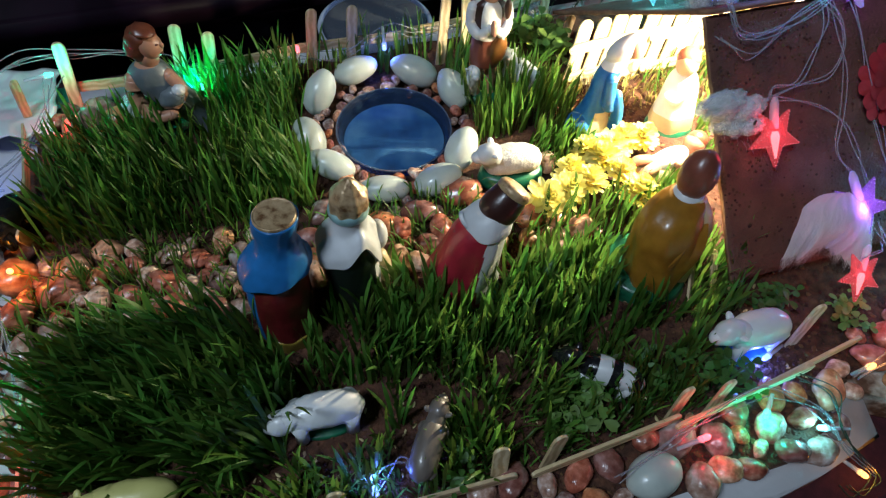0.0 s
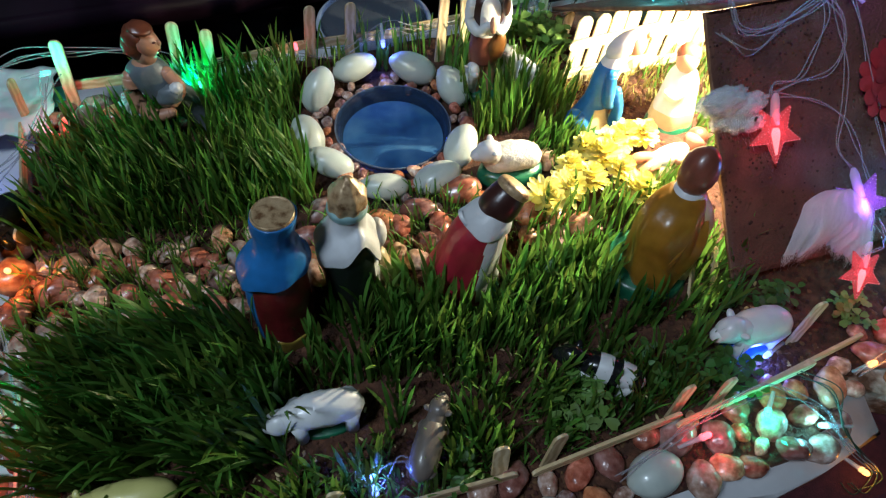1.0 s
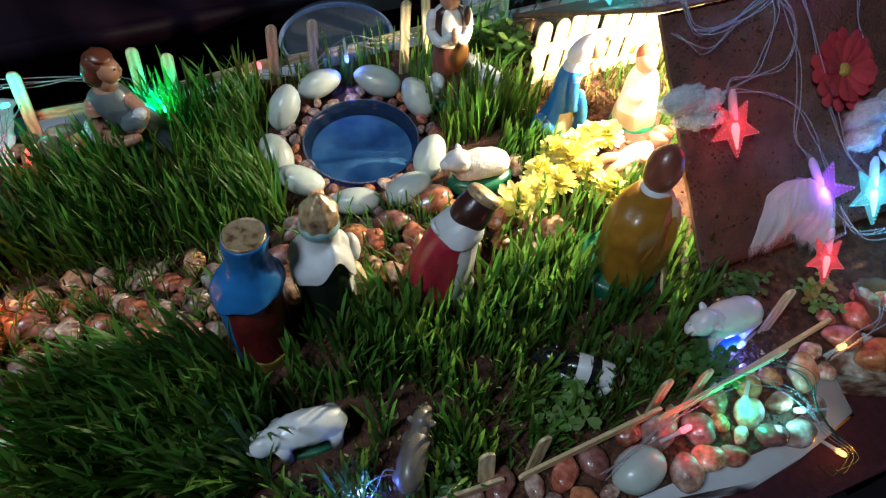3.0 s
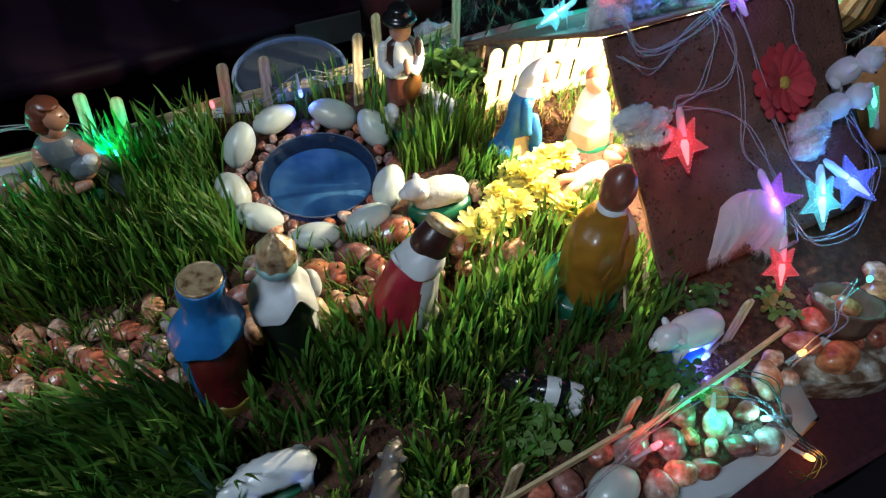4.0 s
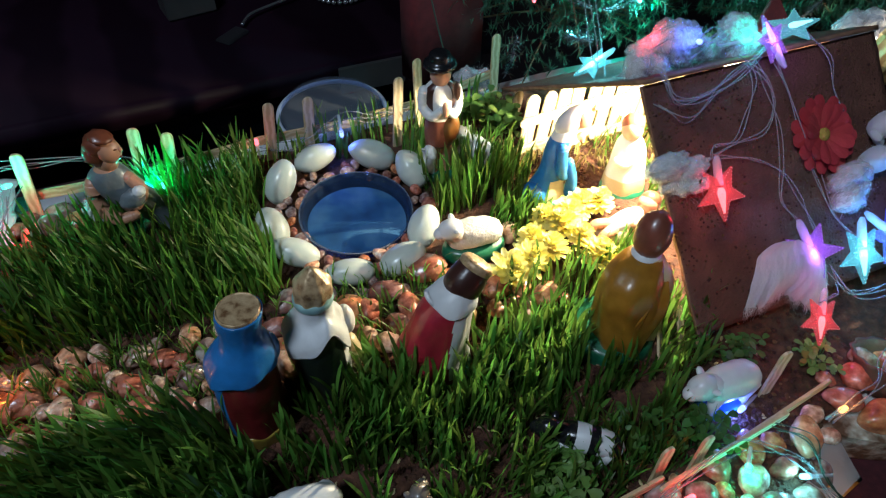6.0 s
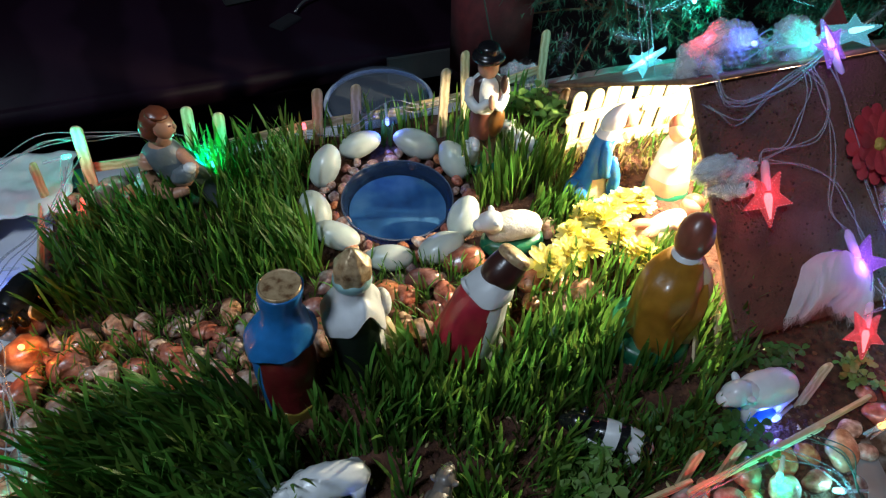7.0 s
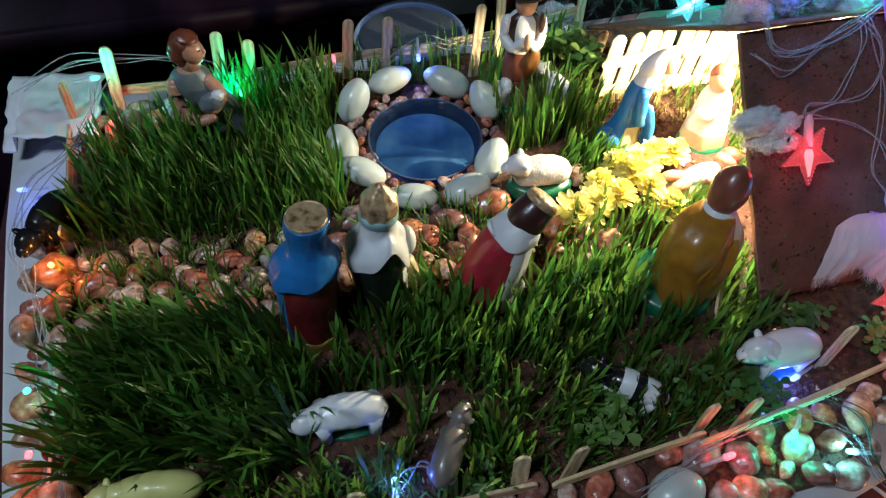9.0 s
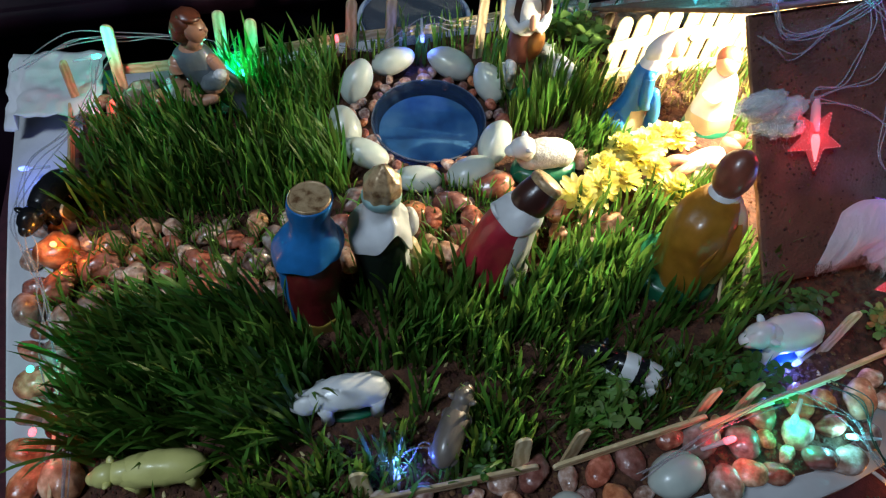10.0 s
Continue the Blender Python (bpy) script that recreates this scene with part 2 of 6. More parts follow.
def ball(bm, c, r, mi=0, turn=(0, 0, 0), lump=0.0, freq=2.0, sub=3, seed=0.0):
    m = Matrix.LocRotScale(c, Euler([radians(a) for a in turn]), (r if isinstance(r, (tuple, list)) else (r, r, r)))
    made = bmesh.ops.create_icosphere(bm, subdivisions=sub, radius=1.0)["verts"]
    for v in made:
        if lump:
            v.co *= 1 + lump * noise.noise(v.co * freq + Vector((seed, seed * 1.7, seed * 0.3)))
        v.co = m @ v.co
    for f in {f for v in made for f in v.link_faces}:
        f.material_index = mi


def tube(bm, pts, r, seg=6, mi=0, ends=True):
    """A round tube along points; r is one radius or one for each point."""
    pts = [Vector(p) for p in pts]
    rs = r if isinstance(r, (list, tuple)) else [r] * len(pts)
    rows = []
    side = Vector((0.13, 0.37, 0.92))
    for i, p in enumerate(pts):
        d = (pts[min(i + 1, len(pts) - 1)] - pts[max(i - 1, 0)]).normalized()
        u = d.cross(side)
        u = (u if u.length > 0.05 else d.cross(Vector((1, 0, 0)))).normalized()
        w = d.cross(u)
        rows.append([bm.verts.new(p + rs[i] * (u * math.cos(2 * math.pi * k / seg) + w * math.sin(2 * math.pi * k / seg))) for k in range(seg)])
    for a, b in zip(rows, rows[1:]):
        for k in range(seg):
            bm.faces.new((a[k], a[(k + 1) % seg], b[(k + 1) % seg], b[k])).material_index = mi
    if ends:
        bm.faces.new(rows[0][::-1]).material_index = mi
        bm.faces.new(rows[-1]).material_index = mi


def curve_points(keys, n=8, shake=0.0, rng=None):
    out = []
    for i in range(len(keys) - 1):
        p0, p1, p2, p3 = (np.array(keys[max(0, min(len(keys) - 1, j))], float) for j in (i - 1, i, i + 1, i + 2))
        for k in range(n):
            t = k / n
            p = 0.5 * (2 * p1 + (p2 - p0) * t + (2 * p0 - 5 * p1 + 4 * p2 - p3) * t ** 2 + (3 * p1 - p0 - 3 * p2 + p3) * t ** 3)
            if shake:
                p = p + np.array([rng.gauss(0, shake) for _ in range(3)])
            out.append(tuple(p))
    out.append(tuple(keys[-1]))
    return out


def slab(bm, outline, z0, z1, mi=0, bevel=0.0):
    """An upright prism over an outline in the plan."""
    low = [bm.verts.new((x, y, z0)) for x, y in outline]
    high = [bm.verts.new((x, y, z1)) for x, y in outline]
    n = len(outline)
    faces = [bm.faces.new(low[::-1]), bm.faces.new(high)]
    faces += [bm.faces.new((low[k], low[(k + 1) % n], high[(k + 1) % n], high[k])) for k in range(n)]
    for f in faces:
        f.material_index = mi
    if bevel:
        edges = list({e for f in faces[:2] for e in f.edges})
        bmesh.ops.bevel(bm, geom=edges, offset=bevel, segments=2, affect="EDGES")


def box(bm, lo, hi, bevel=0.0, mi=0):
    slab(bm, [(lo[0], lo[1]), (hi[0], lo[1]), (hi[0], hi[1]), (lo[0], hi[1])], lo[2], hi[2], mi, bevel)


def stick_mesh(length, width=0.0098, thick=0.002):
    """A flat ice-lolly stick with round ends, standing along z, broad side to y."""
    bm = bmesh.new()
    r = width / 2
    pts = [(r * math.cos(a), length - r + r * math.sin(a)) for a in [math.pi * k / 8 for k in range(9)]]
    pts += [(-r * math.cos(a), r - r * math.sin(a)) for a in [math.pi * k / 8 for k in range(9)]]
    front = [bm.verts.new((x, -thick / 2, z)) for x, z in pts]
    back = [bm.verts.new((x, thick / 2, z)) for x, z in pts]
    n = len(pts)
    fs = [bm.faces.new(front), bm.faces.new(back[::-1])]
    for k in range(n):
        bm.faces.new((front[k], front[(k + 1) % n], back[(k + 1) % n], back[k]))
    bmesh.ops.bevel(bm, geom=list({e for f in fs for e in f.edges}), offset=0.0003, segments=1, affect="EDGES")
    return bm


def inside(x, y, poly):
    hit, n = False, len(poly)
    for i in range(n):
        (x1, y1), (x2, y2) = poly[i], poly[(i + 1) % n]
        if (y1 > y) != (y2 > y) and x < (x2 - x1) * (y - y1) / (y2 - y1) + x1:
            hit = not hit
    return hit


# ---- the room: all dark but for what the small lights reach ----
TABLE_Z = -0.034
bm = bmesh.new()
box(bm, (-2.2, -1.6, -0.80), (2.2, 2.4, -0.76))
solo("floor", bm, DARK_WALL, Matrix(), "dark floor of the unlit room", "floor", kind="structure", smooth=False)
for nm, lo, hi in (("wall_north", (-2.2, 2.4, -0.76), (2.2, 2.5, 2.0)), ("wall_south", (-2.2, -1.7, -0.76), (2.2, -1.6, 2.0)),
                   ("wall_west", (-2.3, -1.7, -0.76), (-2.2, 2.5, 2.0)), ("wall_east", (2.2, -1.7, -0.76), (2.3, 2.5, 2.0))):
    bm = bmesh.new()
    box(bm, lo, hi)
    solo(nm, bm, DARK_WALL, Matrix(), "plain dark painted wall in shadow", "wall", kind="structure", smooth=False)
bm = bmesh.new()
box(bm, (-2.3, -1.7, 2.0), (2.3, 2.5, 2.1))
solo("ceiling", bm, DARK_WALL, Matrix(), "plain dark ceiling above the display", "ceiling", kind="structure", smooth=False)

table = holder("table", Matrix.Translation((0.15, 0.3, -0.76)), "low table draped with a dark maroon cloth", "table")
bm = bmesh.new()
box(bm, (-0.405, -0.268, 0.690), (0.75, 0.30, 0.76 + TABLE_Z), 0.004)
part("tabletop", bm, CLOTH, table)
for sx in (-0.33, 0.70):
    for sy in (-0.22, 0.26):
        bm = bmesh.new()
        box(bm, (sx - 0.02, sy - 0.02, 0.0), (sx + 0.02, sy + 0.02, 0.690), 0.003)
        part("leg", bm, DARK_WOOD, table)

# tray with white paper, and the soil bed on it
TRAY = [(-0.206, 0.070), (-0.204, 0.166), (-0.213, 0.233), (-0.225, 0.325), (-0.234, 0.403), (-0.238, 0.461), (-0.246, 0.556), (-0.15, 0.557), (0.10, 0.560), (0.40, 0.570),
        (0.60, 0.560), (0.62, 0.30), (0.60, 0.12), (0.50, 0.095), (0.40, 0.098), (0.345, 0.100), (0.339, 0.066), (0.288, 0.056), (0.250, 0.052), (0.235, 0.056), (0.19, 0.066), (0.0, 0.066)]
tray = holder("tray", Matrix.Translation((0, 0, TABLE_Z)), "shallow foam tray wrapped in creased white paper", "tray")
bm = bmesh.new()
slab(bm, TRAY, 0.0, -TABLE_Z - 0.010, 0, 0.002)
part("base", bm, PAPER, tray)
bm = bmesh.new()
slab(bm, [(0.428 + 0.125 * math.cos(a), 0.190 + 0.125 * math.sin(a)) for a in [2 * math.pi * k / 48 for k in range(48)]], 0.0, -TABLE_Z - 0.008, 0, 0.003)
foam = part("foam_disc", bm, STYRO, tray, "soil-stained round white foam disc")

BED = [(-0.170, 0.078), (-0.170, 0.16), (-0.190, 0.30), (-0.195, 0.42), (-0.165, 0.52), (0.0, 0.52), (0.30, 0.535), (0.56, 0.53), (0.57, 0.17), (0.50, 0.108),
       (0.38, 0.112), (0.328, 0.102), (0.300, 0.076), (0.255, 0.064), (0.225, 0.070), (0.12, 0.072), (-0.05, 0.074)]


def bed_height(x, y):
    v = Vector((x, y, 0))
    # soil ridge under the roof board, raised to block the stable lamp's spill
    heap = 0.030 * math.exp(-((y - 0.199) / 0.012) ** 2) * min(1.0, max(0.0, (x - 0.292) / 0.03))
    return heap + 0.004 * noise.noise(v * 14) + 0.003 * noise.noise(v * 45) + 0.0022 * noise.noise(v * 110)


bm = bmesh.new()
nx, ny = 230, 150
grid = {}
for i in range(nx + 1):
    for j in range(ny + 1):
        x, y = -0.20 + 0.78 * i / nx, 0.068 + 0.475 * j / ny
        if inside(x, y, BED):
            pool_gap = math.hypot(x - 0.104, y - 0.404)
            if pool_gap < 0.043:
                continue
            grid[i, j] = bm.verts.new((x, y, bed_height(x, y)))
for (i, j), v in list(grid.items()):
    q = [grid.get(k) for k in ((i, j), (i + 1, j), (i + 1, j + 1), (i, j + 1))]
    if all(q):
        bm.faces.new(q)
rim = [e for e in bm.edges if e.is_boundary]
down = bmesh.ops.extrude_edge_only(bm, edges=rim)["geom"]
for v in down:
    if isinstance(v, bmesh.types.BMVert):
        v.co.z = -0.0105
solo("soil_bed", bm, SOIL, Matrix(), "bed of moist dark brown potting soil", "soil", kind="structure")

# ---- pool: a round clear-rimmed blue tub with water ----
POOL = (0.104, 0.404)
pool = holder("pool_tub", pose(POOL[0], POOL[1], -0.0065, 3, 0, 0), "round blue plastic tub sunk in the soil as a pond", "tub")
bm = bmesh.new()
prof = [(0.002, 0.0008), (0.038, 0.0008), (0.0415, 0.003), (0.0445, 0.014), (0.0462, 0.0185), (0.0482, 0.0192), (0.0486, 0.0180), (0.0470, 0.0172), (0.0455, 0.012), (0.0425, 0.0), (0.002, 0.0)]
rows = [[bm.verts.new((r * math.cos(2 * math.pi * k / 64), r * math.sin(2 * math.pi * k / 64), z)) for k in range(64)] for r, z in prof]
for a, b in zip(rows, rows[1:]):
    for k in range(64):
        bm.faces.new((a[k], a[(k + 1) % 64], b[(k + 1) % 64], b[k]))
part("wall", bm, clear("blue_clear_plastic", (0.20, 0.38, 0.74), 0.05, 0.52, 0.16), pool, "glossy see-through blue rim").visible_shadow = False
bm = bmesh.new()
tube(bm, [(0.0478 * math.cos(2 * math.pi * k / 64), 0.0478 * math.sin(2 * math.pi * k / 64), 0.0194) for k in range(65)], 0.0007, 6)
part("rim", bm, clear("clear_pond_rim", (0.70, 0.80, 0.95), 0.05, 0.60, 0.4), pool, "thin bright clear rim")
bm = bmesh.new()
bmesh.ops.create_circle(bm, cap_ends=True, segments=64, radius=0.0425)
bmesh.ops.translate(bm, verts=bm.verts, vec=(0, 0, 0.0062))
part("painted_bottom", bm, WATER_BED, pool, "cloudy mottled blue bottom")
bm = bmesh.new()
bmesh.ops.create_circle(bm, cap_ends=True, segments=64, radius=0.0432)
bmesh.ops.translate(bm, verts=bm.verts, vec=(0, 0, 0.0105))
water = part("water", bm, clear("still_water", (0.72, 0.86, 0.97), 0.03, 0.80, 0.03), pool, "still shallow water")
water.visible_shadow = False

# ---- round stones and pebbles ----
stone_meshes = []
for k in range(10):
    bm = bmesh.new()
    rr = random.Random(k)
    ball(bm, (0, 0, 0), (1.0, rr.uniform(0.62, 0.86), rr.uniform(0.52, 0.72)), 0, (0, 0, 0), 0.22, 1.3, 3, k * 3.1)
    stone_meshes.append(mesh_of("pebble", bm, PEBBLE))
egg_meshes = []
for k in range(4):
    bm = bmesh.new()
    ball(bm, (0, 0, 0), (1.0, 0.60 + 0.035 * k, 0.58 + 0.02 * k), 0, (0, 0, 0), 0.10, 1.1, 3, k * 5.3 + 1)
    egg_meshes.append(mesh_of("white_stone", bm, EGG))


def stone(kind, x, y, size, turn, lift=0.5, tip=0.0, group="", label="", z0=0.0, rng=random):
    data = egg_meshes[rng.randrange(4)] if kind == "white_stone" else stone_meshes[rng.randrange(10)]
    ob = new(kind, data)
    ob.matrix_world = Matrix.Translation((x, y, z0 + size * lift)) @ pose(0, 0, 0, tip, 0, turn) @ Matrix.Diagonal((size, size, size, 1))
    return tagged(ob, label, "stone", group)


# white stones round the pool: middle, half length, slenderness, turn and tip of the long axis
RING = [(0.0526, 0.4577, 0.0180, 0.0200, 0.63, 46, 44), (0.0897, 0.4826, 0.0150, 0.0200, 0.66, 0, 13), (0.1400, 0.4679, 0.0150, 0.0218, 0.64, -29, -16),
        (0.1654, 0.4324, 0.0170, 0.0188, 0.73, -63, -40), (0.1496, 0.3619, 0.0150, 0.0200, 0.57, 40, 38), (0.1219, 0.3374, 0.0120, 0.0212, 0.53, 2, 16),
        (0.0797, 0.3406, 0.0105, 0.0198, 0.56, -13, 0), (0.0453, 0.3745, 0.0130, 0.0200, 0.58, -28, -18), (0.0337, 0.4038, 0.0160, 0.0182, 0.74, -76, -42)]
rng = random.Random(5)
placed = []
for x, y, z, half, slim, turn, tip in RING:
    ob = new("white_stone", egg_meshes[rng.randrange(4)])
    thin = half * slim / 0.64
    ob.matrix_world = Matrix.Translation((x, y, z)) @ pose(0, 0, 0, rng.uniform(-20, 20), -tip, turn) @ Matrix.Diagonal((half, thin, thin, 1))
    tagged(ob, "smooth pale egg-shaped stone at the pond's edge", "stone", "white stones round the pond")
    placed.append((x, y, half * 0.8))
# larger pebbles that stand out between the pond and the kings
rng = random.Random(6)
for x, y, half, turn in ((0.137, 0.323, 0.0172, 8), (0.100, 0.314, 0.0138, -12), (0.148, 0.311, 0.0105, 20), (0.217, 0.338, 0.0115, 60), (0.083, 0.304, 0.0110, 40), (0.070, 0.310, 0.0125, -30)):
    stone("pebble", x, y, half, turn, 0.5, 0, "pebbles of the path", "polished red-brown pebble on the garden path", 0.0, rng)
    placed.append((x, y, half * 0.85))
rng = random.Random(8)
rimmed = []
for k in range(900):
    a, d, half = rng.uniform(0, 2 * math.pi), rng.uniform(0.0515, 0.0680), rng.uniform(0.0048, 0.0092)
    x, y = POOL[0] + d * math.cos(a), POOL[1] + d * math.sin(a)
    if any(math.hypot(x - p, y - q) < 0.72 * c + half * 0.6 for p, q, c in placed) or any(math.hypot(x - p, y - q) < 0.8 * (c + half) for p, q, c in rimmed):
        continue
    rimmed.append((x, y, half))
    stone("pebble", x, y, half, rng.uniform(0, 180), 0.6, rng.uniform(-20, 20), "pebbles round the pond", "small glossy reddish pebble at the pond's rim", 0.004, rng)


def strew(poly, sizes, tries, group, label, seed, keep=1.0, gap=0.92):
    rg = random.Random(seed)
    xs, ys = [p[0] for p in poly], [p[1] for p in poly]
    for k in range(tries):
        x, y = rg.uniform(min(xs), max(xs)), rg.uniform(min(ys), max(ys))
        s = rg.uniform(*sizes) * (1.0 if k < tries * 0.5 else 0.72)
        if not inside(x, y, poly) or math.hypot(x - POOL[0], y - POOL[1]) < 0.055 + s:
            continue
        if any(math.hypot(x - a, y - b) < gap * (s * 0.85 + c) for a, b, c in placed) or rg.random() > keep:
            continue
        placed.append((x, y, s * 0.85))
        stone("pebble", x, y, s, rg.uniform(0, 180), 0.42, rg.uniform(-15, 15), group, label, bed_height(x, y) if inside(x, y, BED) else -0.010, rg)


stone("white_stone", 0.176, 0.082, 0.0185, 5, 0.5, 0, "", "smooth whitish stone by the front fence")
stone("white_stone", 0.106, 0.078, 0.0150, 20, 0.4, 0, "", "smooth whitish stone by the front fence")
placed += [(0.176, 0.082, 0.016), (0.106, 0.078, 0.013)]
PATH_AREA = [(-0.185, 0.272), (-0.12, 0.268), (-0.04, 0.258), (0.03, 0.268), (0.10, 0.270), (0.20, 0.268), (0.215, 0.300), (0.17, 0.325), (0.11, 0.340), (0.05, 0.335), (-0.02, 0.330), (-0.09, 0.338), (-0.185, 0.345)]
strew(PATH_AREA, (0.0090, 0.0165), 4000, "pebbles of the path", "polished red-brown pebble on the garden path", 11, gap=0.84)
strew([(0.170, 0.245), (0.225, 0.250), (0.225, 0.275), (0.170, 0.280)], (0.008, 0.0135), 300, "pebbles of the path", "polished red-brown pebble on the garden path", 17)
strew([(-0.190, 0.150), (-0.164, 0.150), (-0.170, 0.28), (-0.182, 0.385), (-0.208, 0.385), (-0.208, 0.30), (-0.197, 0.22)], (0.0095, 0.0155), 1800, "pebbles on the tray's edge", "polished pebble on the white paper edge", 12)
strew([(0.10, 0.076), (0.22, 0.070), (0.258, 0.064), (0.295, 0.070), (0.325, 0.086), (0.36, 0.112), (0.30, 0.112), (0.12, 0.103)], (0.0085, 0.0145), 2600, "pebbles by the front fence", "glossy pebble in front of the stick fence", 13)
strew([(0.335, 0.098), (0.39, 0.090), (0.46, 0.090), (0.47, 0.140), (0.36, 0.130)], (0.0085, 0.0165), 1200, "pebbles on the foam", "brown pebble on the foam disc", 14)
strew([(-0.165, 0.462), (-0.09, 0.475), (-0.09, 0.505), (-0.165, 0.505)], (0.009, 0.0150), 500, "pebbles in the far corner", "pebble in the corner of the bed", 15)
strew([(-0.06, 0.073), (0.10, 0.074), (0.10, 0.104), (-0.06, 0.110)], (0.008, 0.0130), 400, "pebbles by the front fence", "glossy pebble in front of the stick fence", 16, 0.7)

# ---- grass ----
keep_out = [(POOL[0], POOL[1], 0.068), (-0.010, 0.243, 0.024), (-0.014, 0.222, 0.012), (0.039, 0.255, 0.020), (0.116, 0.245, 0.026), (0.245, 0.213, 0.030), (0.274, 0.370, 0.022),
            (-0.062, 0.460, 0.018), (-0.050, 0.440, 0.008), (0.194, 0.437, 0.018), (0.190, 0.418, 0.014), (0.180, 0.334, 0.032), (0.330, 0.350, 0.03), (0.275, 0.142, 0.022), (0.305, 0.142, 0.020),
            (-0.002, 0.165, 0.024), (0.022, 0.170, 0.020), (0.172, 0.148, 0.010), (0.05, 0.135, 0.018), (-0.12, 0.15, 0.02), (-0.145, 0.15, 0.02), (-0.09, 0.15, 0.02)]


def blades(name, poly, count, length, width, lean, seed, mat, label, pebble_share=0.0, spread=0.5, gaps=0.0):
    """Bent tapering blades; lean is the mean way and reach of the tips, in parts of the length."""
    rg = random.Random(seed)
    xs, ys = [p[0] for p in poly], [p[1] for p in poly]
    verts, faces = [], []
    n = 0
    guard = 0
    while n < count and guard < count * 30:
        guard += 1
        x, y = rg.uniform(min(xs), max(xs)), rg.uniform(min(ys), max(ys))
        if not inside(x, y, poly) or any(math.hypot(x - a, y - b) < c for a, b, c in keep_out):
            continue
        if gaps and noise.noise(Vector((x * 40, y * 40, seed))) < gaps - 0.5:
            continue
        if pebble_share < 1 and rg.random() > pebble_share and any(math.hypot(x - a, y - b) < c for a, b, c in placed):
            continue
        L = rg.uniform(*length) * (0.55 if rg.random() < 0.25 else 1.0)
        w = rg.uniform(*width) / 2
        flow = 0.5 * noise.noise(Vector((x * 18, y * 18, seed * 2.0)))
        dx, dy = lean[0] + rg.gauss(0, spread) + flow, lean[1] + rg.gauss(0, spread) - flow
        reach = min(1.25, math.hypot(dx, dy))
        ang = math.atan2(dy, dx)
        ux, uy = math.cos(ang), math.sin(ang)
        sx, sy = -uy, ux
        twist = rg.uniform(-0.8, 0.8)
        z0 = bed_height(x, y) - 0.002
        base = len(verts)
        segs = 7
        px, pz, th = 0.0, 0.0, math.pi / 2 - 0.25 * reach
        bend = reach * rg.uniform(0.9, 1.5) / segs
        for s in range(segs + 1):
            t = s / segs
            hw = w * (0.72 + 0.40 * t if t < 0.7 else math.sqrt(max(0.0, 1 - ((t - 0.7) / 0.3) ** 2)) + 0.04)
            ca, sa = math.cos(twist * t), math.sin(twist * t)
            ax, ay, az = sx * ca + ux * sa * 0.6, sy * ca + uy * sa * 0.6, sa * 0.35
            cx, cy, cz = x + ux * px, y + uy * px, max(z0 + pz, 0.0015)
            verts.append((cx - ax * hw, cy - ay * hw, cz - az * hw))
            verts.append((cx + ax * hw, cy + ay * hw, cz + az * hw))
            px += math.cos(th) * L / segs
            pz += math.sin(th) * L / segs
            th -= bend * (0.25 + 1.7 * t * t)
        for s in range(segs):
            b = base + 2 * s
            faces.append((b, b + 1, b + 3, b + 2))
        n += 1
    me = bpy.data.meshes.new(name)
    me.from_pydata(verts, [], faces)
    me.materials.append(mat)
    me.polygons.foreach_set("use_smooth", [True] * len(me.polygons))
    return tagged(new(name, me), label, "grass", kind="stuff")


MEADOW_BACK = [(-0.165, 0.352), (-0.10, 0.345), (-0.02, 0.333), (0.030, 0.345), (0.028, 0.40), (0.045, 0.50), (-0.02, 0.508), (-0.080, 0.500), (-0.098, 0.458), (-0.165, 0.440)]
blades("grass", MEADOW_BACK, 2300, (0.028, 0.064), (0.0015, 0.0030), (-0.10, -0.05), 21, GRASS, "dense fresh green sprouted wheat grass behind the path", 0.3, 0.40, 0.18)
blades("grass", [(0.170, 0.375), (0.262, 0.385), (0.262, 0.41), (0.245, 0.44), (0.165, 0.47)], 430, (0.030, 0.058), (0.0018, 0.0032), (0.02, 0.0), 22, GRASS, "bright tuft of upright wheat grass beside the pond", 0.5, 0.25)
blades("grass", [(0.02, 0.485), (0.28, 0.485), (0.28, 0.515), (0.02, 0.515)], 150, (0.03, 0.06), (0.0016, 0.0028), (0.05, 0.0), 29, GRASS, "thin wheat grass along the far fence", 0.5, 0.25)
blades("grass", [(-0.155, 0.150), (-0.03, 0.150), (0.0, 0.235), (-0.05, 0.250), (-0.14, 0.250), (-0.155, 0.24)], 1900, (0.036, 0.076), (0.0018, 0.0034), (-0.45, 0.06), 23, GRASS, "long wheat grass combed flat to one side", 0.5, 0.38)
blades("grass", [(-0.152, 0.080), (0.09, 0.112), (0.25, 0.118), (0.268, 0.16), (0.285, 0.185), (0.20, 0.240), (0.0, 0.240), (-0.152, 0.160)], 2300, (0.022, 0.050), (0.0014, 0.0031), (-0.08, 0.0), 24, GRASS,
       "patchy wheat grass with soil showing between", 0.2, 0.36, 0.40)
blades("grass", [(0.03, 0.185), (0.20, 0.185), (0.22, 0.245), (0.03, 0.250)], 800, (0.028, 0.055), (0.0016, 0.0032), (0.05, 0.1), 25, GRASS, "wheat grass at the feet of the kings", 0.3, 0.38)
blades("grass", [(0.165, 0.225), (0.215, 0.235), (0.275, 0.24), (0.275, 0.275), (0.17, 0.285)], 170, (0.024, 0.048), (0.0018, 0.0032), (0.0, 0.05), 26, GRASS, "sparse upright wheat grass by the flowers", 0.5, 0.35)
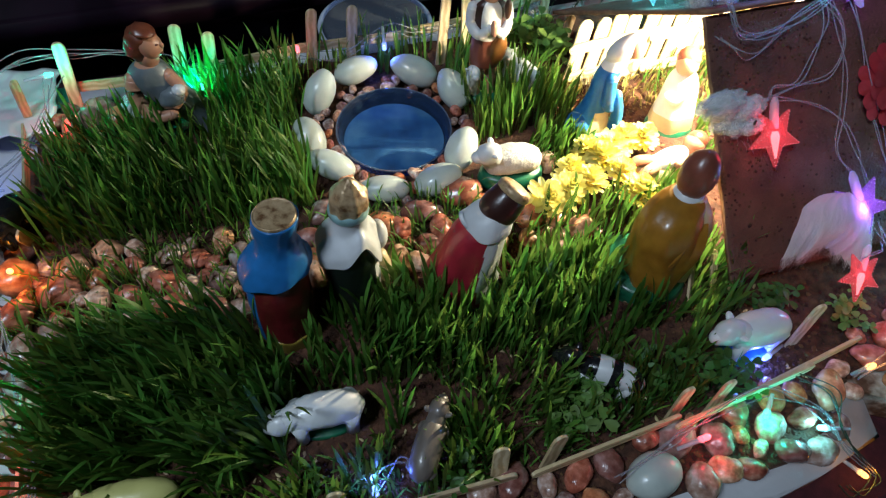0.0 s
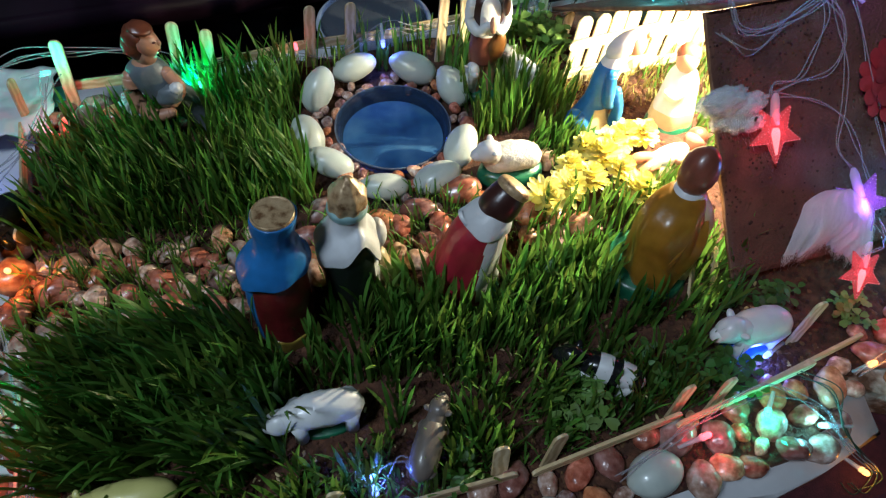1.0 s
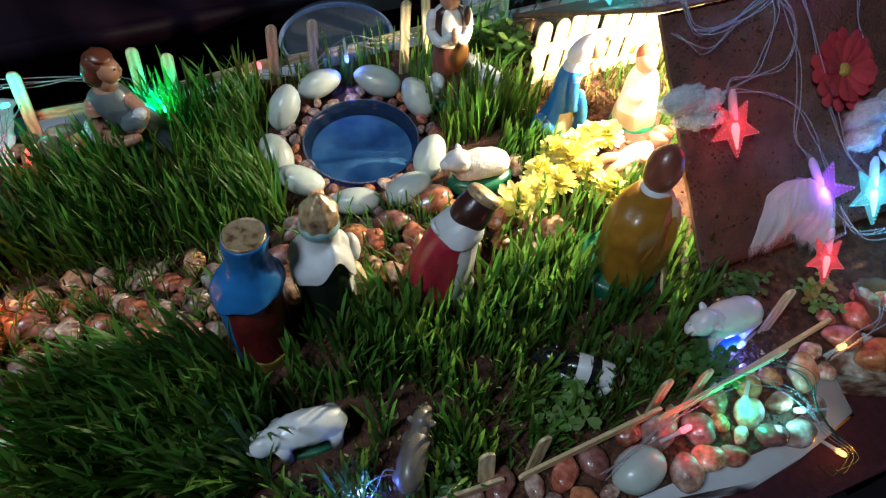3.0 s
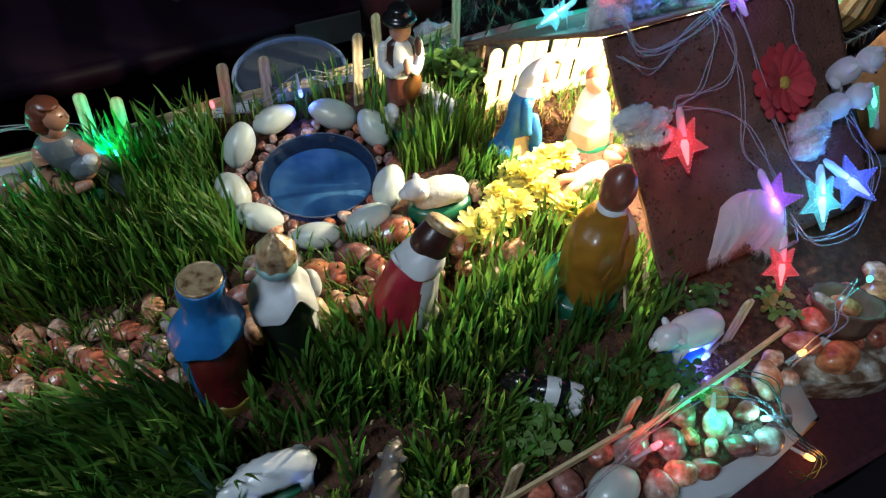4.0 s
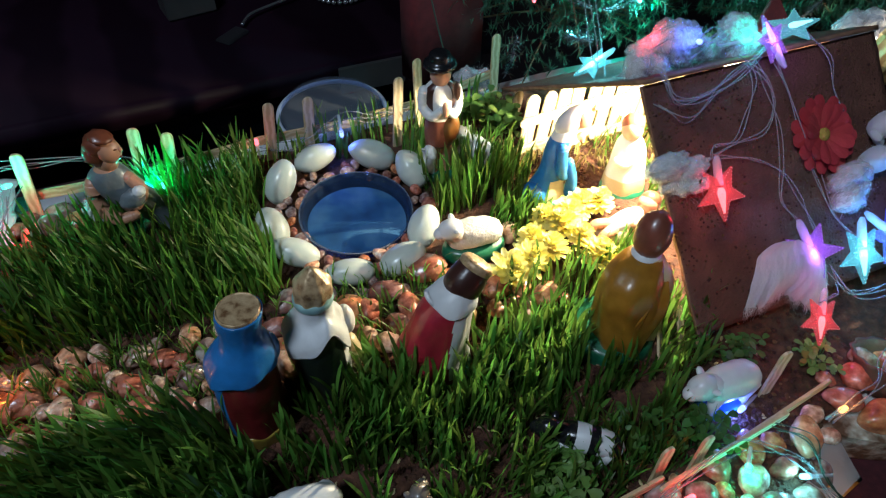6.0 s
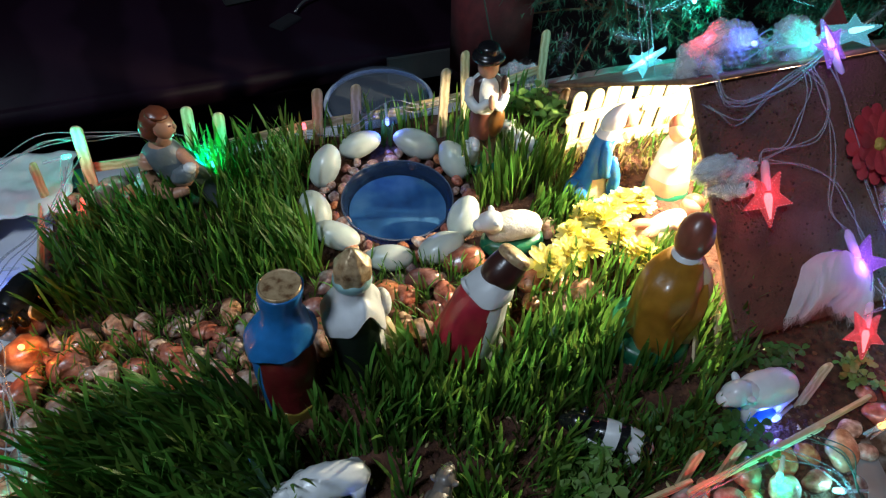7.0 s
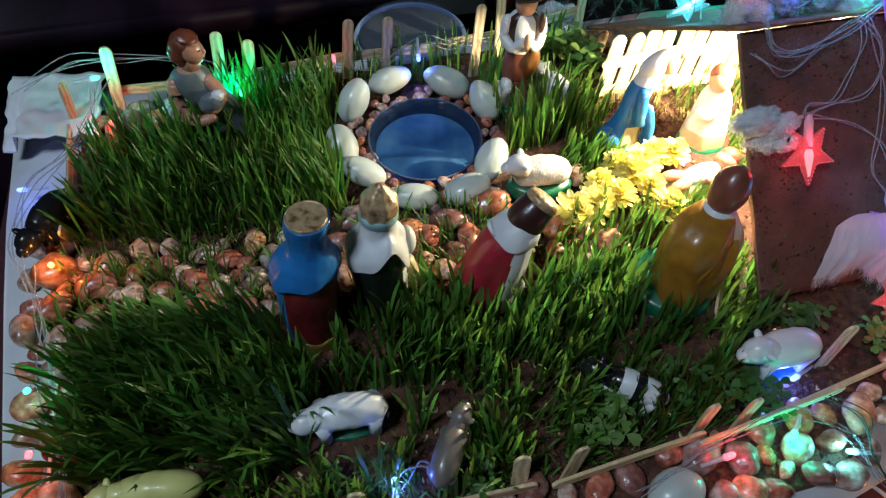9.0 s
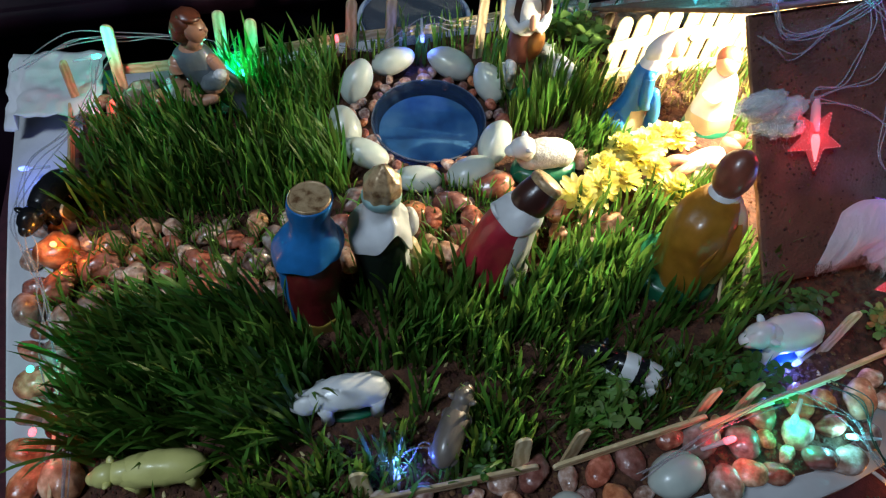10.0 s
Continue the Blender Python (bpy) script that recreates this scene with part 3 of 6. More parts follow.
blades("grass", [(0.27, 0.165), (0.295, 0.170), (0.312, 0.205), (0.28, 0.25)], 150, (0.024, 0.045), (0.0016, 0.003), (0.0, 0.0), 27, GRASS, "wheat grass in the shade of the stable roof", 0.5, 0.4)
blades("grass", [(0.205, 0.322), (0.250, 0.335), (0.262, 0.352), (0.255, 0.385), (0.210, 0.365)], 260, (0.018, 0.036), (0.0016, 0.0028), (0.0, -0.05), 31, GRASS, "bright grass tufts in front of the kneeling woman", 0.5, 0.3)
blades("grass", [(0.345, 0.315), (0.47, 0.315), (0.47, 0.42), (0.345, 0.42)], 520, (0.014, 0.032), (0.0012, 0.0022), (0.0, 0.0), 32, GRASS, "short bright grass inside the stable", 0.5, 0.6)
blades("grass", [(0.268, 0.235), (0.305, 0.225), (0.305, 0.295), (0.272, 0.290)], 170, (0.020, 0.040), (0.0018, 0.0030), (0.0, 0.0), 34, GRASS, "bright grass at the open end of the stable", 0.5, 0.35)
blades("grass", PATH_AREA, 1150, (0.014, 0.032), (0.0009, 0.0019), (0.0, 0.0), 28, GRASS, "short thin grass between the pebbles", 0.25, 0.65)
blades("grass", [(-0.03, 0.104), (0.25, 0.114), (0.27, 0.150), (-0.03, 0.150)], 620, (0.012, 0.032), (0.0008, 0.0018), (0.0, 0.0), 36, GRASS, "thin short grass behind the front fence", 0.5, 0.6)
blades("grass", [(0.25, 0.395), (0.45, 0.36), (0.45, 0.45), (0.25, 0.45)], 800, (0.010, 0.026), (0.0010, 0.0020), (0.0, 0.0), 30, GRASS_DRY, "short yellowing grass inside the stable", 0.5, 0.6)

# soil crumbs and husks
def crumbs(name, areas, seed, mat, label, stretch=1.0):
    """Small uneven lumps; areas: x and y range, count, radii."""
    rg = np.random.default_rng(seed)
    lump = bmesh.new()
    bmesh.ops.create_icosphere(lump, subdivisions=1, radius=1.0)
    base = np.array([v.co[:] for v in lump.verts])
    tri = np.array([[v.index for v in f.verts] for f in lump.faces])
    lump.free()
    vs, fs, n = [], [], 0
    for x0, x1, y0, y1, count, r0, r1 in areas:
        for _ in range(count):
            x, y = rg.uniform(x0, x1), rg.uniform(y0, y1)
            if not inside(x, y, BED) or math.hypot(x - POOL[0], y - POOL[1]) < 0.05:
                continue
            r = rg.uniform(r0, r1)
            a = rg.uniform(0, 6.283)
            p = base * rg.uniform(0.7, 1.25, base.shape) * r * np.array([stretch, 0.8, 0.75])
            q = np.column_stack((p[:, 0] * math.cos(a) - p[:, 1] * math.sin(a), p[:, 0] * math.sin(a) + p[:, 1] * math.cos(a), p[:, 2]))
            vs.append(q + np.array([x, y, bed_height(x, y) + 0.0005]))
            fs.append(tri + n)
            n += len(base)
    me = bpy.data.meshes.new(name)
    me.from_pydata(np.concatenate(vs).tolist(), [], np.concatenate(fs).tolist())
    me.materials.append(mat)
    return tagged(new(name, me), label, "soil", kind="stuff")


crumbs("soil_crumb", [(-0.165, 0.40, 0.072, 0.27, 3800, 0.0007, 0.0027), (-0.02, 0.33, 0.072, 0.15, 1500, 0.0009, 0.0030), (0.27, 0.50, 0.29, 0.50, 1100, 0.0010, 0.0034), (-0.165, 0.05, 0.34, 0.51, 900, 0.0008, 0.0022)], 33, CRUMB, "loose crumbs of moist brown soil on the bed")
crumbs("grain_husk", [(-0.15, 0.33, 0.105, 0.215, 420, 0.0008, 0.0015)], 34, HUSK, "pale grain husks lying on the soil", 1.9)

# ---- stick fences ----
def fence(label, posts, rails, group="stick fence"):
    """posts: foot, length, lean to the side, lean back, turn; rails: two ends."""
    fx, fy = posts[0][0], posts[0][1]
    f = holder("stick_fence", Matrix.Translation((fx, fy, 0)), label, "fence", group)
    for x, y, length, side, back, turn in posts:
        part("post", stick_mesh(length + 0.012), STICK, f, "", pose(x - fx, y - fy, -0.012, back, side, turn), smooth=False)
    for a, b in rails:
        a, b = Vector(a), Vector(b)
        d = b - a
        m = Matrix.Translation(a - Vector((fx, fy, 0))) @ pose(0, 0, 0, 0, 0, math.degrees(math.atan2(d.y, d.x))) @ pose(0, 0, 0, 0, 90 - math.degrees(math.asin(d.z / d.length)), 0)
        part("rail", stick_mesh(d.length, 0.0095, 0.0022), STICK, f, "", m, smooth=False)
    return f


fence("pale lolly-stick fence along the far edge",
      [(-0.150, 0.507, 0.069, 8, 0, -5), (-0.061, 0.503, 0.074, 7, 2, 0), (-0.036, 0.497, 0.065, 7, 0, 0), (0.053, 0.513, 0.062, 6, 0, 0), (0.090, 0.510, 0.060, 5, -2, 0),
       (0.171, 0.490, 0.072, 5, -3, 10), (0.202, 0.507, 0.080, -2, 0, 20), (0.299, 0.540, 0.068, -1, 0, 5)],
      [((-0.146, 0.512, 0.021), (-0.045, 0.506, 0.020)), ((-0.060, 0.509, 0.020), (0.053, 0.518, 0.021)), ((0.045, 0.519, 0.020), (0.150, 0.515, 0.020)),
       ((0.145, 0.517, 0.021), (0.225, 0.522, 0.021)), ((0.215, 0.524, 0.020), (0.305, 0.545, 0.022))])
fence("pale lolly-stick fence along the front edge",
      [(0.000, 0.113, 0.036, -5, -5, -6), (-0.042, 0.113, 0.036, -2, 0, -8), (0.089, 0.107, 0.038, 0, -8, -4), (0.118, 0.107, 0.037, 8, -4, 5),
       (0.205, 0.112, 0.038, 5, -4, 5), (0.231, 0.109, 0.038, 6, -4, 5)],
      [((-0.045, 0.110, 0.012), (0.098, 0.104, 0.014)), ((0.106, 0.102, 0.012), (0.206, 0.108, 0.016)), ((0.200, 0.103, 0.014), (0.302, 0.112, 0.022)), ((0.262, 0.110, 0.014), (0.350, 0.122, 0.016))])
fence("pale lolly-stick fence on the tray's side edge", [(-0.184, 0.490, 0.046, 10, 0, 70), (-0.176, 0.372, 0.036, -25, 12, 70)],
      [((-0.170, 0.130, 0.006), (-0.172, 0.242, 0.008)), ((-0.172, 0.236, 0.004), (-0.178, 0.345, -0.002)), ((-0.178, 0.380, 0.010), (-0.186, 0.488, 0.010))])
# single sticks pushed into the soil
for x, y, L, side, back, turn in ((0.313, 0.136, 0.050, 3, -4, 0), (0.262, 0.183, 0.055, 45, -35, 20), (0.280, 0.180, 0.042, 38, -45, 10)):
    solo("wooden_stick", stick_mesh(L), STICK, pose(x, y, -0.004, back, side, turn), "plain lolly stick stuck at a slant in the soil", "stick", "loose sticks", smooth=False)

# ---- stable: two brown boards leaning together, a cream picket at the back ----
X0, X1 = 0.287, 0.498
FRONT = ((0.184, 0.020), (0.307, 0.149))
BACK = ((0.500, 0.030), (0.304, 0.1542))
stable = holder("stable", Matrix.Translation((0.40, 0.31, 0.0)), "open-ended tent-shaped stable of brown textured boards", "stable")


def roof_board(low, high, thick):
    """A sagging rough board between its low and its high edge."""
    bm = bmesh.new()
    n, mres = 44, 34
    lo, hi = Vector((0, *low)), Vector((0, *high))
    nrm = Vector((0, -(hi - lo).z, (hi - lo).y)).normalized()
    if nrm.z < 0:
        nrm = -nrm
    rows = {}
    for side in (0, 1):
        for i in range(n + 1):
            for j in range(mres + 1):
                u, v = i / n, j / mres
                p = lo.lerp(hi, v) + Vector((X0 + (X1 - X0) * u, 0, 0))
                edge = 0.0012 * noise.noise(Vector((u * 9, v * 9, 3)))
                grit = (0.0007 * noise.noise(Vector((u * 60, v * 50, 1))) + 0.0005 * noise.noise(Vector((u * 140, v * 120, 5)))) if side else 0
                p += nrm * (thick * (side - 0.5) + grit) + Vector((edge if i in (0, n) else 0, 0, 0))
                rows[side, i, j] = bm.verts.new(p - Vector((0.40, 0.31, 0)))
    for side in (0, 1):
        for i in range(n):
            for j in range(mres):
                q = [rows[side, a, b] for a, b in ((i, j), (i + 1, j), (i + 1, j + 1), (i, j + 1))]
                bm.faces.new(q if side else q[::-1])
    rim_keys = [(i, 0) for i in range(n)] + [(n, j) for j in range(mres)] + [(i, mres) for i in range(n, 0, -1)] + [(0, j) for j in range(mres, 0, -1)]
    for a, b in zip(rim_keys, rim_keys[1:] + rim_keys[:1]):
        bm.faces.new((rows[0, a[0], a[1]], rows[0, b[0], b[1]], rows[1, b[0], b[1]], rows[1, a[0], a[1]])).material_index = 1
    return bm


part("front_board", roof_board(*FRONT, 0.0035), [BROWN_BOARD, BOARD_EDGE], stable, "brown board rough with sand grains")
bm = bmesh.new()
rng = random.Random(77)
for k in range(1700):
    u, v = rng.random(), rng.random()
    if noise.noise(Vector((u * 5, v * 5, 9))) < -0.05 and rng.random() < 0.7:
        continue
    made = bmesh.ops.create_icosphere(bm, subdivisions=1, radius=rng.uniform(0.0004, 0.0013))["verts"]
    bmesh.ops.translate(bm, verts=made, vec=(X0 + (X1 - X0) * u - 0.40, FRONT[0][0] + (FRONT[1][0] - FRONT[0][0]) * v - 0.31 - 0.0013, FRONT[0][1] + (FRONT[1][1] - FRONT[0][1]) * v + 0.0012))
tagged(part("grit", bm, [CRUMB], stable, "coarse brown sand grains stuck on"), kind="stuff")
part("back_board", roof_board(*BACK, 0.0035), [BROWN_BOARD, BOARD_EDGE], stable)
for x, y, L in ((0.300, 0.186, 0.030), (0.495, 0.186, 0.030)):
    part("foot_stick", stick_mesh(L), STICK, stable, "", pose(x - 0.40, y - 0.31, -0.006, -8, 0, 0), smooth=False)
for x, y in ((0.300, 0.492), (0.495, 0.492)):
    part("foot_stick", stick_mesh(0.040), STICK, stable, "", pose(x - 0.40, y - 0.31, -0.006, 8, 0, 0), smooth=False)
# unseen board added across the far end to stop the stable lamp spilling out
bm = bmesh.new()
block_outline = [(-0.128, -0.004), (0.186, -0.004), (0.186, 0.024), (-0.004, 0.1455), (-0.128, 0.016)]
near, far = [[bm.verts.new((X1 - 0.40 - dx, y, z)) for y, z in block_outline] for dx in (0.002, 0.006)]
bm.faces.new(near), bm.faces.new(far[::-1])
for k in range(5):
    bm.faces.new((near[k], near[(k + 1) % 5], far[(k + 1) % 5], far[k]))
part("light_block_board", bm, BROWN_BOARD, stable, smooth=False)

picket = holder("picket_fence", Matrix.Translation((0.35, 0.428, 0)), "cream lolly-stick picket panel standing inside the stable", "fence")
rng = random.Random(4)
for k in range(11):
    x = 0.276 + 0.0162 * k
    part("slat", stick_mesh(0.074 + rng.uniform(-0.003, 0.001), 0.0134), PICKET, picket, "", pose(x - 0.35, rng.uniform(-0.0005, 0.0005), -0.004, -3, 6 + rng.uniform(-2, 2), rng.uniform(-3, 3)), smooth=False)
for z, x0, x1 in ((0.043, 0.268, 0.36), (0.045, 0.345, 0.445), (0.014, 0.268, 0.36), (0.012, 0.345, 0.445)):
    part("rail", stick_mesh(x1 - x0, 0.0105), PICKET, picket, "", pose(x0 - 0.35, -0.0028 if x0 < 0.3 else -0.0050, z, 0, 90 - (4 if z > 0.02 else 1), 0), smooth=False)


# ---- clay figures, each one plain painted mesh ----
def figure(name, bm, mats, at, label):
    ob = solo(name, bm, mats, at, label, "figurine", "clay crib figures")
    return ob


def oval_base(bm, rx, ry, h, mi, x=0, y=0):
    loft(bm, [(x, y, -0.003, rx, ry), (x, y, 0.0, rx * 1.02, ry * 1.02), (x, y, h * 0.7, rx * 0.98, ry * 0.98), (x, y, h, rx * 0.86, ry * 0.86)], 28, lambda z, a: mi)


def robe(bm, keys, pick, folds=7, depth=0.04, seg=48, phase=0.0):
    """A lofted robe with soft lengthwise folds that fade to the top."""
    rings = smooth_rings(keys, 5)
    top = rings[-1][2]
    rows = []
    for x, y, z, rx, ry in rings:
        fade = max(0.0, 1 - z / (top * 0.75))
        row = []
        for k in range(seg):
            a = 2 * math.pi * k / seg
            w = 1 + depth * fade * math.sin(folds * a + phase + 14 * z) + 0.03 * noise.noise(Vector((math.cos(a) * 3, math.sin(a) * 3, z * 60 + phase)))
            row.append(bm.verts.new((x + rx * w * math.cos(a), y + ry * w * math.sin(a), z)))
        rows.append(row)
    for i in range(len(rows) - 1):
        z = (rings[i][2] + rings[i + 1][2]) / 2
        for k in range(seg):
            f = bm.faces.new((rows[i][k], rows[i][(k + 1) % seg], rows[i + 1][(k + 1) % seg], rows[i + 1][k]))
            f.material_index = pick(z, 360 * (k + 0.5) / seg)
    bm.faces.new(rows[0][::-1]).material_index = pick(0, 0)
    bm.faces.new(rows[-1]).material_index = pick(top, 0)


def limb(bm, keys, radii, mi):
    """A bent arm: round, smooth and tapering, with a rounded end."""
    pts = curve_points(keys, 6)
    rs = [np.interp(k / 6, range(len(radii)), radii) for k in range(len(pts))]
    tube(bm, pts, [float(r) for r in rs], 14, mi)
    ball(bm, keys[-1], radii[-1], mi, sub=2)
    ball(bm, keys[0], radii[0], mi, sub=2)


def bump_at(a, centre, width):
    """1 at an angle, falling smoothly to 0 within a width, all in degrees."""
    d = abs((a - centre + 180) % 360 - 180) / width
    return 0.0 if d >= 1 else 0.5 + 0.5 * math.cos(math.pi * d)


def cape(bm, keys, mi, hem, folds=8, depth=0.03, seg=72, phase=0.0):
    """A cloth shell over a robe: its hem rises and falls with the angle and turns in below."""
    rings = smooth_rings(keys, 6)
    z0, z1 = rings[0][2], rings[-1][2]
    rows = []
    for n, (x, y, z, rx, ry) in enumerate([rings[0]] + rings):
        t = (z - z0) / (z1 - z0)
        tuck = 0.84 if n == 0 else 1.0
        row = []
        for k in range(seg):
            a = 360 * k / seg
            ar = radians(a)
            low = max(0.0, 1 - t)
            dz = hem(a) * low ** 1.3 + 0.0006 * math.sin(5 * ar + phase) * low
            w = tuck * (1 + depth * (0.25 + 0.75 * low) * math.sin(folds * ar + phase + 60 * z) + 0.025 * noise.noise(Vector((math.cos(ar) * 3, math.sin(ar) * 3, z * 90 + phase))))
            shrink = 1.0 - 0.015 * low * max(0.0, -hem(a)) / 0.05
            row.append(bm.verts.new((x + rx * w * shrink * math.cos(ar), y + ry * w * shrink * math.sin(ar), z + dz)))
        rows.append(row)
    for a, b in zip(rows, rows[1:]):
        for k in range(seg):
            bm.faces.new((a[k], a[(k + 1) % seg], b[(k + 1) % seg], b[k])).material_index = mi
    bm.faces.new(rows[-1]).material_index = mi


# angles run from +x over +y, the way the kings look; 270 is their back
def blue_king():
    bm = bmesh.new()
    robe(bm, [(0, 0, -0.002, 0.0178, 0.0168), (0, 0, 0.006, 0.0184, 0.0174), (0, 0, 0.0125, 0.0188, 0.0176), (0, 0, 0.0135, 0.0165, 0.0150)], lambda z, a: 2, 10, 0.03)
    robe(bm, [(0, 0, 0.010, 0.0178, 0.0165), (0, 0, 0.014, 0.0186, 0.0172), (0, 0, 0.035, 0.0190, 0.0172), (0.001, 0.0, 0.055, 0.0194, 0.0174), (0.002, 0.001, 0.070, 0.0185, 0.0160), (0.004, 0.002, 0.078, 0.0150, 0.0130)], lambda z, a: 0 if 150 < a < 220 else 1, 7, 0.035, seg=72)
    cape(bm, [(0.001, 0, 0.064, 0.0210, 0.0186), (0.002, 0.001, 0.071, 0.0206, 0.0178), (0.004, 0.002, 0.080, 0.0172, 0.0152), (0.006, 0.003, 0.088, 0.0126, 0.0124), (0.007, 0.004, 0.096, 0.0118, 0.0118), (0.008, 0.005, 0.105, 0.0130, 0.0128), (0.009, 0.005, 0.1110, 0.0132, 0.0130), (0.009, 0.005, 0.1120, 0.0124, 0.0122)], 0,
         lambda a: 0.009 - 0.005 * bump_at(a, 185, 60), 6, 0.03)
    loft(bm, smooth_rings([(0.009, 0.005, 0.1108, 0.0121, 0.0119), (0.009, 0.005, 0.1130, 0.0123, 0.0121), (0.009, 0.005, 0.1140, 0.0115, 0.0113), (0.009, 0.005, 0.1134, 0.0106, 0.0104), (0.009, 0.005, 0.1136, 0.0020, 0.0020)], 3), 32, lambda z, a: 3)
    ball(bm, (0.019, 0.007, 0.071), (0.006, 0.009, 0.010), 0)
    ball(bm, (0.0175, 0.013, 0.101), (0.0045, 0.005, 0.0065), 4)
    return figure("king_figurine", bm, [P_BLUE, P_RED, P_YELLOW, P_GOLD, P_SKIN], pose(-0.011, 0.2425, 0.0, 0, 0, 0), "clay king in a blue cloak, red robe and gold crown")


def white_king():
    bm = bmesh.new()
    robe(bm, [(0, 0, -0.002, 0.0158, 0.0150), (0, 0, 0.012, 0.0165, 0.0158), (-0.001, 0, 0.030, 0.0178, 0.0166), (-0.002, 0, 0.048, 0.0184, 0.0166), (-0.002, 0, 0.062, 0.0184, 0.0160), (-0.001, 0.001, 0.072, 0.0150, 0.0130)], lambda z, a: 1 if (a > 318 or a < 25) else 0, 6, 0.04, seg=72, phase=1.0)
    cape(bm, [(-0.002, 0, 0.0625, 0.0205, 0.0180), (-0.002, 0.001, 0.069, 0.0202, 0.0174), (-0.001, 0.002, 0.075, 0.0170, 0.0156), (0.000, 0.003, 0.081, 0.0122, 0.0120), (0.001, 0.003, 0.088, 0.0110, 0.0110), (0.001, 0.003, 0.0920, 0.0112, 0.0112)], 1,
         lambda a: 0.013 * bump_at(a, 290, 42) - 0.005 * bump_at(a, 205, 70) - 0.012 * bump_at(a, 335, 40), 6, 0.04, phase=1.0)
    loft(bm, smooth_rings([(0.001, 0.003, 0.0900, 0.0112, 0.0112), (0.001, 0.003, 0.0918, 0.0121, 0.0120), (0.001, 0.003, 0.0950, 0.0121, 0.0120), (0.001, 0.003, 0.0965, 0.0108, 0.0106)], 3), 36, lambda z, a: 5)
    cape(bm, [(0.001, 0.003, 0.0955, 0.0110, 0.0108), (0.002, 0.003, 0.1005, 0.0116, 0.0113), (0.002, 0.003, 0.106, 0.0110, 0.0107), (0.002, 0.003, 0.111, 0.0080, 0.0078), (0.003, 0.003, 0.116, 0.0036, 0.0036), (0.003, 0.003, 0.1185, 0.0008, 0.0008)], 2, lambda a: 0.0, 8, 0.05, phase=0.3)
    ball(bm, (0.019, 0.006, 0.022), (0.007, 0.010, 0.020), 3, lump=0.12)
    ball(bm, (0.0185, 0.006, 0.060), (0.006, 0.008, 0.012), 1)
    return figure("king_figurine", bm, [P_DARK, P_WHITE, P_GOLD, P_CREAM, P_SKIN, P_TEAL], pose(0.0385, 0.2545, 0.0, 0, 0, 0), "clay king in white cape, dark green robe and pointed gold crown")


def red_king():
    bm = bmesh.new()
    oval_base(bm, 0.027, 0.021, 0.005, 3)
    robe(bm, [(-0.001, 0, 0.002, 0.0245, 0.0205), (-0.002, 0, 0.010, 0.0262, 0.0215), (-0.002, 0, 0.020, 0.0256, 0.0212), (0.001, 0, 0.034, 0.0226, 0.0196), (0.005, 0, 0.050, 0.0198, 0.0176), (0.008, 0.001, 0.060, 0.0182, 0.0160), (0.012, 0.002, 0.068, 0.0150, 0.0140), (0.014, 0.003, 0.073, 0.0100, 0.0100)], lambda z, a: 1 if (264 + 250 * (0.07 - z) < a < 352 and z > 0.008) else 0, 5, 0.075, seg=96, phase=2.0)
    cape(bm, [(0.011, 0.001, 0.0655, 0.0172, 0.0156), (0.013, 0.002, 0.069, 0.0166, 0.0150), (0.015, 0.003, 0.0735, 0.0132, 0.0126), (0.017, 0.003, 0.077, 0.0090, 0.0090)], 1,
         lambda a: 0.013 * bump_at(a, 180, 70) - 0.004 * bump_at(a, 305, 50), 5, 0.035, phase=0.4)
    head = Matrix.Translation((0.0165, 0.003, 0.0685)) @ pose(0, 0, 0, -10, 42, 0) @ Matrix.Scale(0.93, 4)
    before = set(bm.verts)
    loft(bm, smooth_rings([(0, 0, -0.004, 0.010, 0.010), (0, 0, 0.004, 0.0138, 0.0132), (0, 0, 0.012, 0.0142, 0.0135), (0, 0, 0.020, 0.0126, 0.0123), (0, 0, 0.0215, 0.0124, 0.0120)], 4), 36, lambda z, a: 2)
    loft(bm, smooth_rings([(0, 0, 0.0205, 0.0112, 0.0108), (0, 0, 0.0222, 0.0124, 0.0120), (0, 0, 0.0255, 0.0124, 0.0120), (0, 0, 0.0280, 0.0100, 0.0096), (0, 0, 0.0290, 0.0030, 0.0030)], 4), 36, lambda z, a: 4)
    for v in set(bm.verts) - before:
        v.co = head @ v.co
    ball(bm, (0.024, 0.008, 0.050), (0.006, 0.008, 0.012), 1, (0, 20, 0))
    ball(bm, (-0.012, -0.013, 0.018), (0.010, 0.008, 0.013), 0, (0, 12, 20), 0.06)
    return figure("king_figurine", bm, [P_CRIMSON, P_WHITE, P_TURBAN, P_GREEN, P_GOLD], pose(0.112, 0.2445, 0.0, 0, 0, 0), "clay king kneeling in a crimson robe, bowing a gold-topped head")


